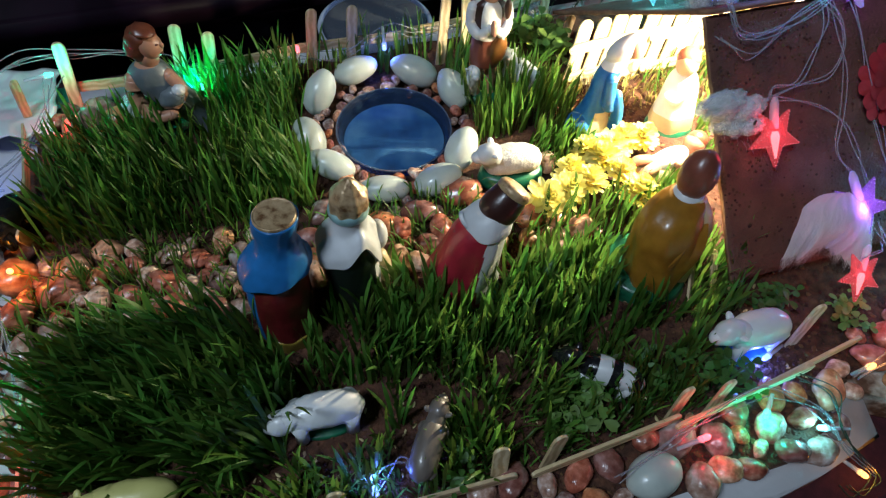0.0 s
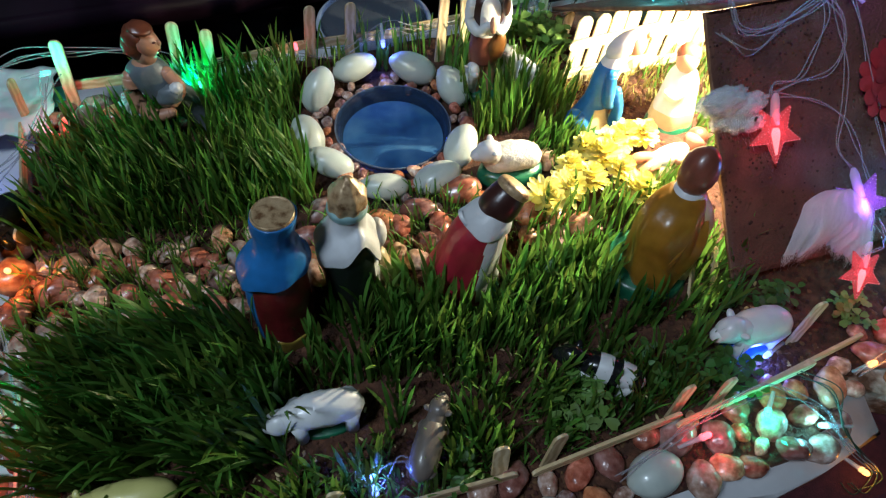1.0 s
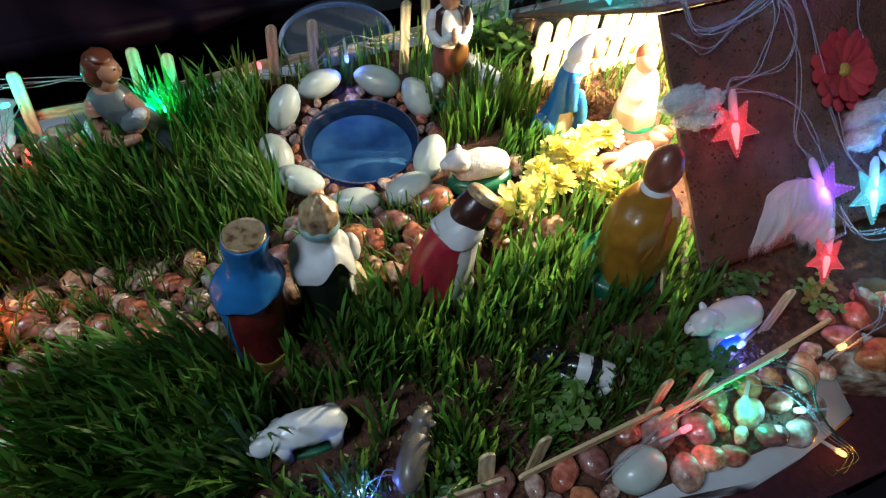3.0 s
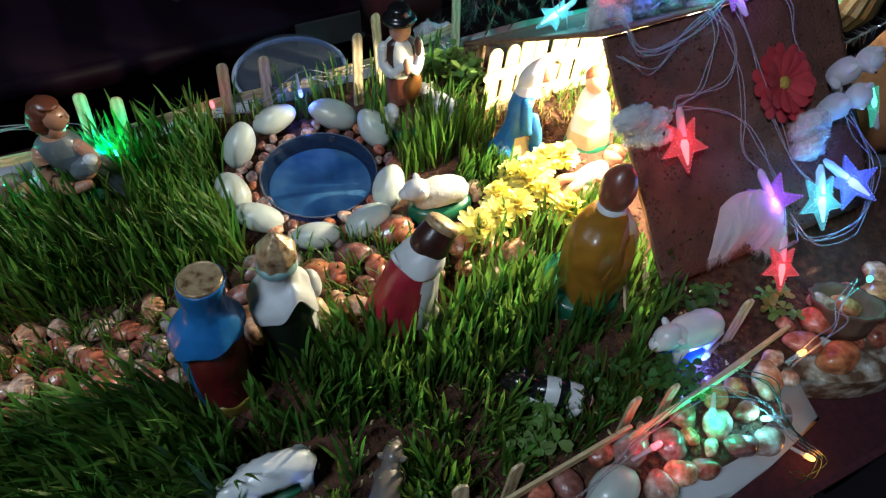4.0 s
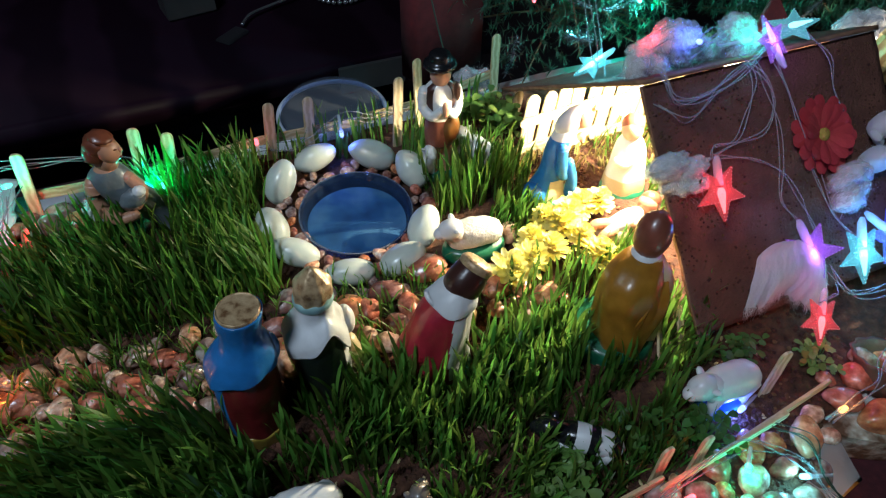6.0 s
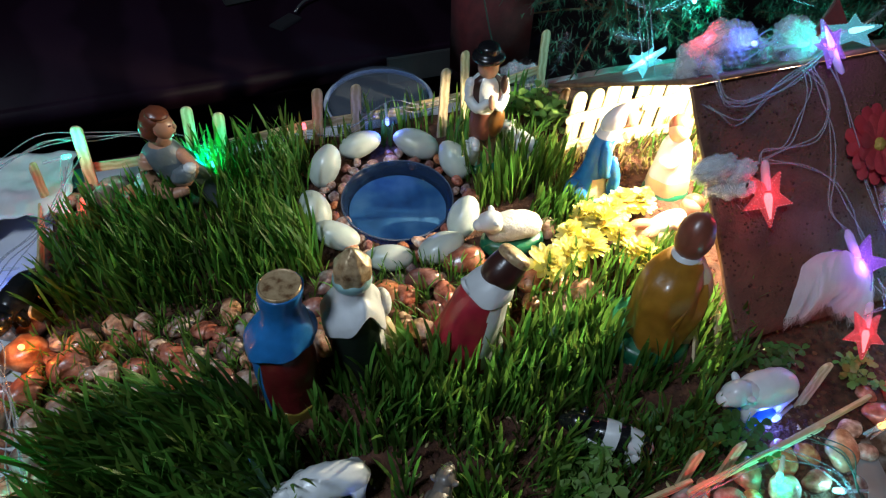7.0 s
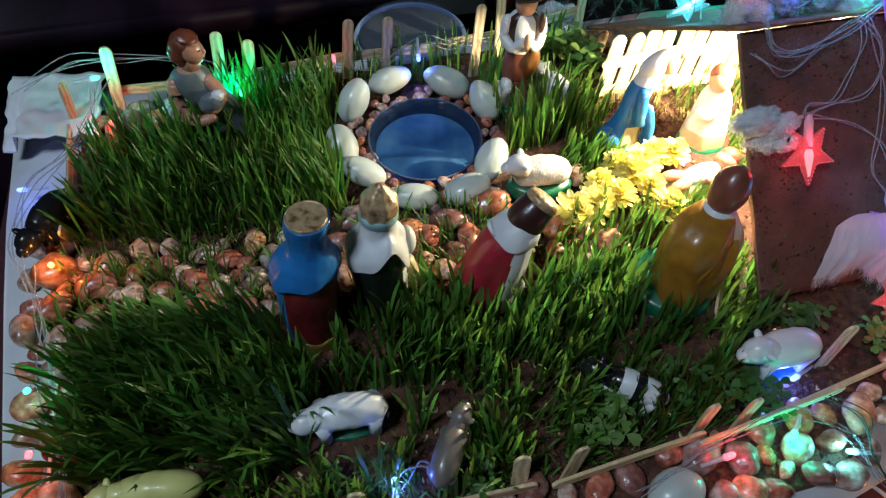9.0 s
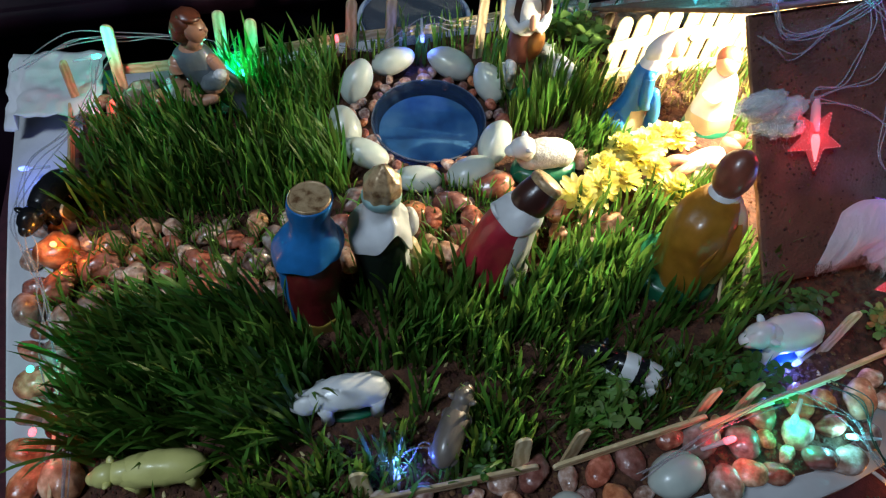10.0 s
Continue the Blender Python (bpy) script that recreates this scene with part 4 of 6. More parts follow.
def brown_shepherd():
    bm = bmesh.new()
    oval_base(bm, 0.032, 0.031, 0.012, 3, -0.005, 0.007)
    robe(bm, [(0.007, 0.002, 0.004, 0.0205, 0.0180), (0.008, 0.003, 0.030, 0.0215, 0.0180), (0.008, 0.004, 0.052, 0.0200, 0.0170), (0.008, 0.009, 0.068, 0.0165, 0.0145), (0.010, 0.012, 0.078, 0.0095, 0.0095)], lambda z, a: 1, 5, 0.05, phase=0.5)
    cape(bm, [(-0.001, 0, 0.004, 0.0190, 0.0195), (-0.002, 0, 0.012, 0.0215, 0.0222), (-0.004, 0.001, 0.026, 0.0210, 0.0218), (-0.005, 0.002, 0.040, 0.0200, 0.0205), (-0.005, 0.003, 0.054, 0.0198, 0.0200), (-0.003, 0.005, 0.066, 0.0182, 0.0182), (0.002, 0.008, 0.0735, 0.0150, 0.0152), (0.007, 0.012, 0.0775, 0.0108, 0.0104)], 0,
         lambda a: 0.062 * bump_at(a, 338, 74), 7, 0.075, phase=0.9)
    loft(bm, smooth_rings([(0.0085, 0.0115, 0.0745, 0.0106, 0.0102), (0.009, 0.012, 0.0775, 0.0104, 0.0098), (0.010, 0.013, 0.0810, 0.0085, 0.0082)], 4), 32, lambda z, a: 2)
    ball(bm, (0.0175, 0.004, 0.053), (0.0125, 0.0130, 0.0235), 1, (0, -14, 0), 0.05)
    ball(bm, (0.0115, 0.014, 0.0920), (0.0122, 0.0122, 0.0180), 4, (-8, 10, 0), 0.06)
    limb(bm, [(0.020, 0.008, 0.052), (0.030, 0.012, 0.038), (0.037, 0.018, 0.034)], [0.0065, 0.0058, 0.0050], 5)
    ball(bm, (0.038, 0.019, 0.036), (0.0062, 0.006, 0.006), 5, lump=0.2)
    for k in range(4):
        rim = [(radians(205 + 6 * k + 16 * i), 0.012 + 0.0075 * k + 0.0016 * i * i) for i in range(5)]
        limb(bm, [(-0.0048 + (0.0168 - 0.0004 * k) * math.cos(a), 0.001 + (0.0188 - 0.0005 * k) * math.sin(a), z) for a, z in rim], [0.0004, 0.0018, 0.0024, 0.0018, 0.0004], 0)
    return figure("shepherd_figurine", bm, [P_BROWN, P_CREAM, P_WHITE, P_GREEN, P_MAROON, P_SKIN], pose(0.2475, 0.2135, 0.0, 0, 0, 0), "clay shepherd kneeling in an ochre-brown cloak, seen from behind")


def mary():
    bm = bmesh.new()
    oval_base(bm, 0.024, 0.019, 0.008, 3)

    def pick(z, a):
        if z < 0.028:
            return 0 if 135 < a < 248 else 2
        if z < 0.066:
            return 0 if 110 < a < 292 else 1
        return 1
    robe(bm, [(0, 0, 0.003, 0.0195, 0.0150), (-0.001, 0, 0.012, 0.0185, 0.0145), (0.001, 0, 0.022, 0.0142, 0.0120), (0.003, 0, 0.036, 0.0105, 0.0098), (0.006, 0.001, 0.055, 0.0105, 0.0096), (0.010, 0.001, 0.067, 0.0098, 0.0092), (0.014, 0.002, 0.074, 0.0078, 0.0078)], pick, 5, 0.06)
    ball(bm, (-0.0145, -0.004, 0.013), (0.0095, 0.0115, 0.0105), 0, (0, 0, 20))
    ball(bm, (0.0165, 0.002, 0.0795), (0.0170, 0.0095, 0.0088), 1, (0, -32, 0))
    ball(bm, (0.0235, -0.002, 0.0805), (0.0085, 0.0075, 0.0085), 4)
    limb(bm, [(0.004, -0.009, 0.060), (0.004, -0.012, 0.046), (0.006, -0.012, 0.034), (0.012, -0.010, 0.030)], [0.0048, 0.0052, 0.0046, 0.0035], 0)
    limb(bm, [(0.013, -0.010, 0.044), (0.016, -0.013, 0.028), (0.017, -0.013, 0.012)], [0.0040, 0.0050, 0.0055], 0)
    limb(bm, [(0.012, 0.010, 0.060), (0.022, 0.008, 0.052), (0.028, 0.003, 0.056)], [0.005, 0.0045, 0.0035], 1)
    ball(bm, (0.029, 0.002, 0.058), (0.004, 0.0035, 0.005), 4)
    return figure("woman_figurine", bm, [P_BLUE, P_WHITE, P_CREAM, P_GREEN, P_SKIN], pose(0.2690, 0.371, 0.0, 0, 0, 0), "clay woman kneeling in blue mantle and white veil, head bowed")


def joseph():
    bm = bmesh.new()
    oval_base(bm, 0.022, 0.018, 0.007, 2)
    robe(bm, [(0, 0, 0.003, 0.0205, 0.0165), (0, 0, 0.015, 0.0200, 0.0165), (-0.001, 0, 0.030, 0.0170, 0.0145), (-0.003, -0.001, 0.046, 0.0145, 0.0130), (-0.005, -0.001, 0.057, 0.0110, 0.0100), (-0.006, -0.002, 0.062, 0.0065, 0.0065)], lambda z, a: 0 if z > 0.02 else 1, 6, 0.06, phase=1.3)
    ball(bm, (-0.008, -0.003, 0.070), (0.0090, 0.0090, 0.0110), 3, (0, -15, 0))
    ball(bm, (-0.007, -0.001, 0.074), (0.0096, 0.0096, 0.0092), 4, (0, -15, 0))
    limb(bm, [(-0.006, -0.011, 0.052), (-0.014, -0.012, 0.042), (-0.020, -0.008, 0.044)], [0.005, 0.0045, 0.0035], 0)
    return figure("man_figurine", bm, [P_WHITE, P_CREAM, P_GREEN, P_SKIN, P_HAIR], pose(0.341, 0.356, 0.0, 0, 0, 0), "clay man kneeling in a pale robe in the bright lamplight")


def baby():
    bm = bmesh.new()
    ball(bm, (0, 0, 0.010), (0.030, 0.014, 0.010), 1, (0, 0, 0), 0.12, 3)
    ball(bm, (0.002, 0, 0.020), (0.020, 0.0085, 0.0075), 0, (0, -8, 0))
    ball(bm, (0.027, 0.001, 0.026), (0.0088, 0.0085, 0.0085), 2)
    ball(bm, (0.030, 0.002, 0.0285), (0.0086, 0.0082, 0.0075), 3)
    limb(bm, [(-0.014, -0.004, 0.020), (-0.024, -0.007, 0.022), (-0.031, -0.007, 0.017)], [0.005, 0.0045, 0.0035], 2)
    limb(bm, [(-0.014, 0.004, 0.020), (-0.024, 0.006, 0.022), (-0.031, 0.006, 0.017)], [0.005, 0.0045, 0.0035], 2)
    limb(bm, [(0.012, -0.007, 0.023), (0.006, -0.013, 0.026), (-0.002, -0.014, 0.028)], [0.004, 0.0035, 0.003], 2)
    return figure("baby_figurine", bm, [P_WHITE, P_CREAM, P_SKIN, P_HAIR], pose(0.303, 0.303, 0.0, 0, 0, 8), "clay baby lying on a pale cushion among yellow flowers")


def man_by_fence():
    bm = bmesh.new()

    def pick(z, a):
        return 3 if z < 0.030 else (0 if z < 0.0705 else 1)
    robe(bm, [(0.026, 0.002, -0.002, 0.0110, 0.0105), (0.021, 0.002, 0.012, 0.0125, 0.0115), (0.012, 0.001, 0.028, 0.0150, 0.0130), (0.003, 0, 0.044, 0.0158, 0.0130), (-0.003, 0, 0.057, 0.0168, 0.0125), (-0.004, 0, 0.066, 0.0138, 0.0110), (-0.001, 0, 0.073, 0.0066, 0.0066)], pick, 5, 0.05)
    tube(bm, [(-0.001, 0, 0.069), (0.002, -0.001, 0.078), (0.004, -0.001, 0.084)], [0.0075, 0.0066, 0.0066], 14, 1)
    ball(bm, (0.0055, -0.0020, 0.0870), (0.0088, 0.0085, 0.0112), 1, (0, -14, 0))
    ball(bm, (0.0005, 0.0015, 0.0905), (0.0112, 0.0108, 0.0098), 2, (0, -10, 0), 0.20, 3.4)
    ball(bm, (-0.0040, 0.0015, 0.0840), (0.0092, 0.0102, 0.0105), 2, lump=0.20, freq=3.4)
    ball(bm, (0.0050, -0.0015, 0.0985), (0.0085, 0.0085, 0.0035), 2, (0, 18, 0), 0.15, 3)
    ball(bm, (0.0138, -0.0040, 0.0868), (0.0022, 0.0016, 0.0026), 1)
    ball(bm, (0.0118, -0.0070, 0.0895), (0.0016, 0.0010, 0.0008), 2)
    ball(bm, (0.0128, -0.0055, 0.0815), (0.0016, 0.0014, 0.0007), 2)
    limb(bm, [(-0.016, -0.004, 0.060), (-0.018, -0.010, 0.045), (-0.008, -0.017, 0.033), (0.006, -0.018, 0.034)], [0.0062, 0.0060, 0.0052, 0.0042], 1)
    limb(bm, [(0.010, -0.004, 0.060), (0.017, -0.010, 0.050), (0.010, -0.016, 0.042)], [0.0052, 0.0048, 0.0042], 1)
    ball(bm, (0.009, -0.014, 0.047), (0.0115, 0.0065, 0.0082), 0, (0, -30, 0), 0.2)
    ball(bm, (0.016, -0.015, 0.054), (0.0050, 0.0045, 0.0048), 4, lump=0.15)
    ball(bm, (-0.024, -0.002, 0.028), (0.0120, 0.0080, 0.0090), 4, (0, 20, 0), 0.25, 3)
    return figure("shepherd_figurine", bm, [P_GREY, P_SKIN, P_HAIR, P_GREY, P_WHITE], pose(-0.066, 0.460, 0.0, 2, -3, -8) @ Matrix.Scale(1.02, 4), "clay man with red-brown hair and grey tunic holding a lamb")


def boy():
    bm = bmesh.new()
    oval_base(bm, 0.017, 0.015, 0.006, 3)
    for s in (-1, 1):
        loft(bm, smooth_rings([(0.0065 * s, -0.001, 0.004, 0.0050, 0.0065), (0.0065 * s, 0, 0.012, 0.0048, 0.0050), (0.0065 * s, 0, 0.030, 0.0055, 0.0055), (0.0068 * s, 0, 0.040, 0.0060, 0.0060)], 3), 14, lambda z, a: 4 if z < 0.030 else 0)
        limb(bm, [(0.014 * s, 0, 0.080), (0.0155 * s, -0.003, 0.069), (0.010 * s, -0.011, 0.064), (0.002 * s, -0.014, 0.070)], [0.0050, 0.0046, 0.0040, 0.0030], 1)
    loft(bm, smooth_rings([(0, 0, 0.032, 0.0125, 0.0095), (0, 0, 0.042, 0.0140, 0.0105), (0, 0, 0.054, 0.0130, 0.0100), (0, 0, 0.060, 0.0130, 0.0100), (0, 0, 0.074, 0.0150, 0.0108), (0, 0, 0.083, 0.0130, 0.0095), (0, 0, 0.088, 0.0055, 0.0055)], 4), 26, lambda z, a: 0 if z < 0.057 else (5 if (200 < a < 240 or 300 < a < 340) else 1))
    ball(bm, (0.008, -0.007, 0.047), (0.0085, 0.006, 0.015), 6, (10, 8, 0), 0.1)
    ball(bm, (0, -0.001, 0.094), (0.0090, 0.0090, 0.0105), 2)
    ball(bm, (0.001, -0.016, 0.071), (0.0030, 0.0030, 0.0060), 2, (-20, 0, 0))
    loft(bm, smooth_rings([(0, 0.001, 0.0985, 0.0120, 0.0120), (0, 0.001, 0.1000, 0.0140, 0.0138), (0, 0.001, 0.1025, 0.0135, 0.0133), (0, 0.001, 0.1050, 0.0100, 0.0100), (0, 0.001, 0.1085, 0.0090, 0.0090), (0, 0.001, 0.1105, 0.0060, 0.0060), (0, 0.001, 0.1110, 0.0010, 0.0010)], 3), 28, lambda z, a: 7)
    ball(bm, (0.012, -0.011, 0.083), (0.0032, 0.003, 0.008), 5)
    return figure("boy_figurine", bm, [P_MAROON, P_WHITE, P_SKIN, P_GREEN, P_SKIN, P_TURBAN, P_TAN, P_BLACK], pose(0.194, 0.437, 0.0, 0, 0, -8) @ Matrix.Diagonal((0.98, 0.98, 1.13, 1)), "clay praying boy in black hat, white shirt and brown breeches")


blue_king(), white_king(), red_king(), brown_shepherd(), mary(), joseph(), baby(), man_by_fence(), boy()


# ---- clay animals ----
def beast(name, at, label, mats, body, head, legs, base=None, pick=None, ears=True, group="clay animals", lump=0.06, tail=None):
    """body: half length, half width, half height, height of its middle; head: place and size; legs: x, y, height, radius."""
    bm = bmesh.new()
    L, W, Hh, mid = body
    n = 16
    rows = []
    for i in range(n + 1):
        t = -1 + 2 * i / n
        s = max(0.02, (1 - abs(t) ** 3.2)) ** 0.5
        row = []
        for k in range(22):
            a = 2 * math.pi * k / 22
            w = 1 + lump * noise.noise(Vector((t * 4, math.cos(a) * 2, math.sin(a) * 2 + L * 300)))
            row.append(bm.verts.new((t * L, W * s * w * math.cos(a), mid + Hh * s * w * math.sin(a) + 0.08 * Hh * math.cos(t * 3.1))))
        rows.append(row)
    for i in range(n):
        for k in range(22):
            f = bm.faces.new((rows[i][k], rows[i + 1][k], rows[i + 1][(k + 1) % 22], rows[i][(k + 1) % 22]))
            f.material_index = pick(-1 + 2 * (i + 0.5) / n) if pick else 0
    bm.faces.new(rows[0]), bm.faces.new(rows[-1][::-1])
    hx, hy, hz, hr, snout = head
    ball(bm, (hx, hy, hz), (hr * 1.15, hr * 0.9, hr), 1, (0, -18, 0), 0.08)
    ball(bm, (hx - hr * snout, hy, hz - hr * 0.25), (hr * 0.75, hr * 0.6, hr * 0.58), 1, (0, -10, 0))
    tube(bm, [(-L * 0.35, 0, mid), (-L * 0.60, 0, mid + Hh * 0.22), ((hx - L * 0.60) / 2, hy / 2, (hz + mid + Hh * 0.2) / 2), (hx + hr * 0.2, hy, hz - hr * 0.1)], [W * 0.45, W * 0.72, W * 0.66, hr * 0.80], 16, 1)
    if ears:
        for s in (-1, 1):
            ball(bm, (hx + hr * 0.35, hy + s * hr * 0.85, hz + hr * 0.45), (hr * 0.30, hr * 0.48, hr * 0.20), 1, (s * 30, 0, 0), sub=2)
    for x, y, h, r in legs:
        tube(bm, [(x, y, mid), (x, y, h * 0.5), (x - 0.0005, y, 0.0005)], [r * 1.5, r, r * 1.05], 10, 2 if len(mats) > 2 else 0)
    if tail:
        tube(bm, curve_points(tail, 4), [0.0022] * (4 * (len(tail) - 1) + 1), 8, 0)
    if base:
        oval_base(bm, base[0], base[1], base[2], len(mats) - 1)
    return solo(name, bm, mats, at, label, "figurine", group)


legs4 = lambda L, W, h, r: [(-L * 0.62, W * 0.5, h, r), (-L * 0.62, -W * 0.5, h, r), (L * 0.62, W * 0.5, h, r), (L * 0.62, -W * 0.5, h, r)]
WOOL = material("white_woolly_clay", [(0.3, (0.66, 0.64, 0.58)), (0.7, (0.80, 0.79, 0.75))], 0.55, 120, 4, 0.9, 260)
beast("sheep_figurine", pose(0.1825, 0.334, 0.004, 0, 0, -6), "white woolly clay sheep lying on a green base", [WOOL, P_WHITE, WOOL, P_GREEN], (0.0240, 0.0120, 0.0125, 0.0180), (-0.0225, -0.006, 0.0335, 0.0090, 0.75), [], (0.0265, 0.0165, 0.009), lump=0.07)
beast("lamb_figurine", pose(0.000, 0.169, 0.002, 0, 0, -3) @ Matrix.Scale(0.92, 4), "glossy white clay lamb standing in the grass", [P_WHITE, P_WHITE, P_WHITE, P_GREEN], (0.0265, 0.0115, 0.0115, 0.0255), (-0.0275, -0.001, 0.0230, 0.0090, 0.55), legs4(0.0265, 0.0115, 0.020, 0.0045), (0.020, 0.009, 0.002), ears=False, lump=0.16)
beast("pig_figurine", pose(0.279, 0.143, 0.000, 0, 0, 0), "white clay pig on a dark blue base", [P_WHITE, P_WHITE, P_WHITE, P_BLUE], (0.0225, 0.0120, 0.0120, 0.0280), (-0.0235, 0.001, 0.0330, 0.0092, 0.70), legs4(0.022, 0.012, 0.022, 0.0035), (0.019, 0.012, 0.008), lump=0.08)
beast("cow_figurine", pose(0.173, 0.146, -0.002, 0, 4, -36) @ Matrix.Scale(1.03, 4), "black and white banded clay cow standing in grass", [P_WHITE, P_BLACK, P_WHITE, P_BLACK], (0.0225, 0.0088, 0.0092, 0.0225), (-0.0245, 0.000, 0.0240, 0.0078, 0.7), legs4(0.021, 0.0095, 0.018, 0.0028),
      pick=lambda t: 1 if (t < -0.35 or -0.02 < t < 0.28 or 0.62 < t < 0.86) else 0)
beast("donkey_figurine", pose(0.0525, 0.131, 0.002, 0, 4, 236), "grey-brown clay donkey standing with its head low", [P_MOUSE, P_MOUSE, P_MOUSE], (0.0195, 0.0085, 0.0095, 0.0245), (-0.0225, 0.000, 0.0270, 0.0068, 0.8), legs4(0.018, 0.0095, 0.020, 0.0030), lump=0.05)
beast("cow_figurine", pose(-0.108, 0.150, 0.002, 0, 0, -6), "pale yellow clay cow standing by the tray's edge", [P_LEMON, P_LEMON, P_LEMON], (0.0255, 0.0098, 0.0105, 0.0205), (-0.0280, -0.001, 0.0225, 0.0072, 0.8), legs4(0.024, 0.010, 0.017, 0.0032), lump=0.1)
beast("cow_figurine", pose(-0.184, 0.370, 0.000, 0, 0, 65), "glossy black clay cow standing at the tray's edge", [P_BLACK, P_BLACK, P_BLACK], (0.0225, 0.0100, 0.0115, 0.0260), (-0.0255, 0.000, 0.0270, 0.0088, 0.7), legs4(0.021, 0.010, 0.020, 0.0035))
beast("dog_figurine", pose(0.182, 0.437, 0.002, 0, 0, 95), "small white clay dog sitting by the boy", [P_WHITE, P_WHITE, P_WHITE], (0.0085, 0.0070, 0.0105, 0.0160), (-0.0065, 0.000, 0.0310, 0.0060, 0.7), legs4(0.007, 0.006, 0.012, 0.0022))
beast("sheep_figurine", pose(0.2275, 0.434, 0.004, 0, 10, -55), "white clay sheep lying on green in tall grass", [P_WHITE, P_WHITE, P_WHITE, P_GREEN], (0.0200, 0.0120, 0.0125, 0.0170), (-0.0190, 0.000, 0.0255, 0.0078, 0.6), [], (0.020, 0.013, 0.006))
bm = bmesh.new()
ball(bm, (0, 0, 0.013), (0.0115, 0.0115, 0.0175), 0, lump=0.12, freq=1.5)
solo("brown_stone", bm, PEBBLE, pose(-0.131, 0.468, 0.002, 0, 0, 0), "dark brown upright stone in the far corner", "stone")


# ---- yellow flowers ----
def bloom(x, y, r, tilt, turn, seed, z=0.012):
    """A double yellow chrysanthemum: rings of narrow cupped petals."""
    rg = random.Random(seed)
    f = holder("flower", pose(x, y, z, tilt, rg.uniform(-12, 12), turn), "double yellow chrysanthemum head laid on the soil", "flower", "yellow flowers before the crib")
    bm = bmesh.new()
    for ring, (rad, rise, n) in enumerate(((1.0, 8, 17), (0.93, 26, 16), (0.82, 44, 14), (0.68, 60, 11), (0.50, 76, 7))):
        for k in range(n):
            a = 360 * (k + 0.5 * (ring % 2)) / n + rg.uniform(-7, 7)
            L, w = r * rad * rg.uniform(0.88, 1.08), r * 0.15 * rg.uniform(0.85, 1.15)
            m = pose(0, 0, 0.002 * ring * r / 0.013, 0, 0, a) @ pose(0, 0, 0, 0, -rise + rg.uniform(-6, 6), 0)
            vs = []
            for t, ww, lift in ((0.06, 0.45, 0.0), (0.4, 0.9, 0.03), (0.75, 1.1, 0.02), (0.95, 0.75, -0.02), (1.03, 0.25, -0.03)):
                vs.append([bm.verts.new(m @ Vector((t * L, s * w * ww, lift * L + abs(s) * w * 0.35))) for s in (-1, 0, 1)])
            for p, q in zip(vs, vs[1:]):
                for s in (0, 1):
                    bm.faces.new((p[s], q[s], q[s + 1], p[s + 1]))
    tagged(part("corolla", bm, PETAL_Y, f), kind="stuff")
    bm = bmesh.new()
    ball(bm, (0, 0, 0.003), (r * 0.30, r * 0.30, r * 0.34), 0, sub=2)
    part("centre", bm, YELLOW_EYE, f)
    bm = bmesh.new()
    tube(bm, [(0, 0, 0.002), (0, 0.001, -0.006), (0.002, 0.002, -0.012)], [0.003, 0.0022, 0.002], 8)
    part("stalk", bm, LEAF, f)


for k, (x, y, r, tilt) in enumerate(((0.194, 0.293, 0.0155, 30), (0.213, 0.297, 0.0145, 15), (0.262, 0.276, 0.0165, 25), (0.234, 0.298, 0.0135, 20), (0.226, 0.314, 0.0125, 10),
                                     (0.256, 0.318, 0.0140, 8), (0.268, 0.330, 0.0140, 0), (0.248, 0.332, 0.0120, 0), (0.283, 0.336, 0.0130, 0), (0.300, 0.334, 0.0125, 0), (0.262, 0.302, 0.0120, 15))):
    bloom(x, y, r * 1.18, tilt, k * 47, 50 + k, 0.014)


# ---- fairy lights ----
def on_front(x, y, off=0.0):
    """A point on the front roof board, off metres out from it."""
    z = FRONT[0][1] + (y - FRONT[0][0]) * (FRONT[1][1] - FRONT[0][1]) / (FRONT[1][0] - FRONT[0][0])
    return Vector((x, y - 0.724 * (off + 0.002), z + 0.690 * (off + 0.002)))


GLOW = {}
BEADS = {}
for nm, c in (("red", RED), ("green", GREEN), ("blue", BLUE), ("orange", ORANGE), ("cyan", (0.15, 0.85, 1.0)), ("violet", (0.45, 0.12, 1.0)), ("white", (1.0, 0.90, 0.80))):
    GLOW[nm] = (glowing(nm + "_star_plastic", tuple(min(1, v * 0.92 + 0.08) for v in c), 0.55, 0.64), glowing(nm + "_led", tuple(min(1, v + 0.25) for v in c), 3.5), glowing(nm + "_bulb", tuple(min(1, v + 0.06) for v in c), 4.0), c)


for nm in GLOW:
    BEADS[nm] = glowing(nm + "_star_bead", tuple(min(1, v * 0.8 + 0.2) for v in GLOW[nm][3]), 0.65)


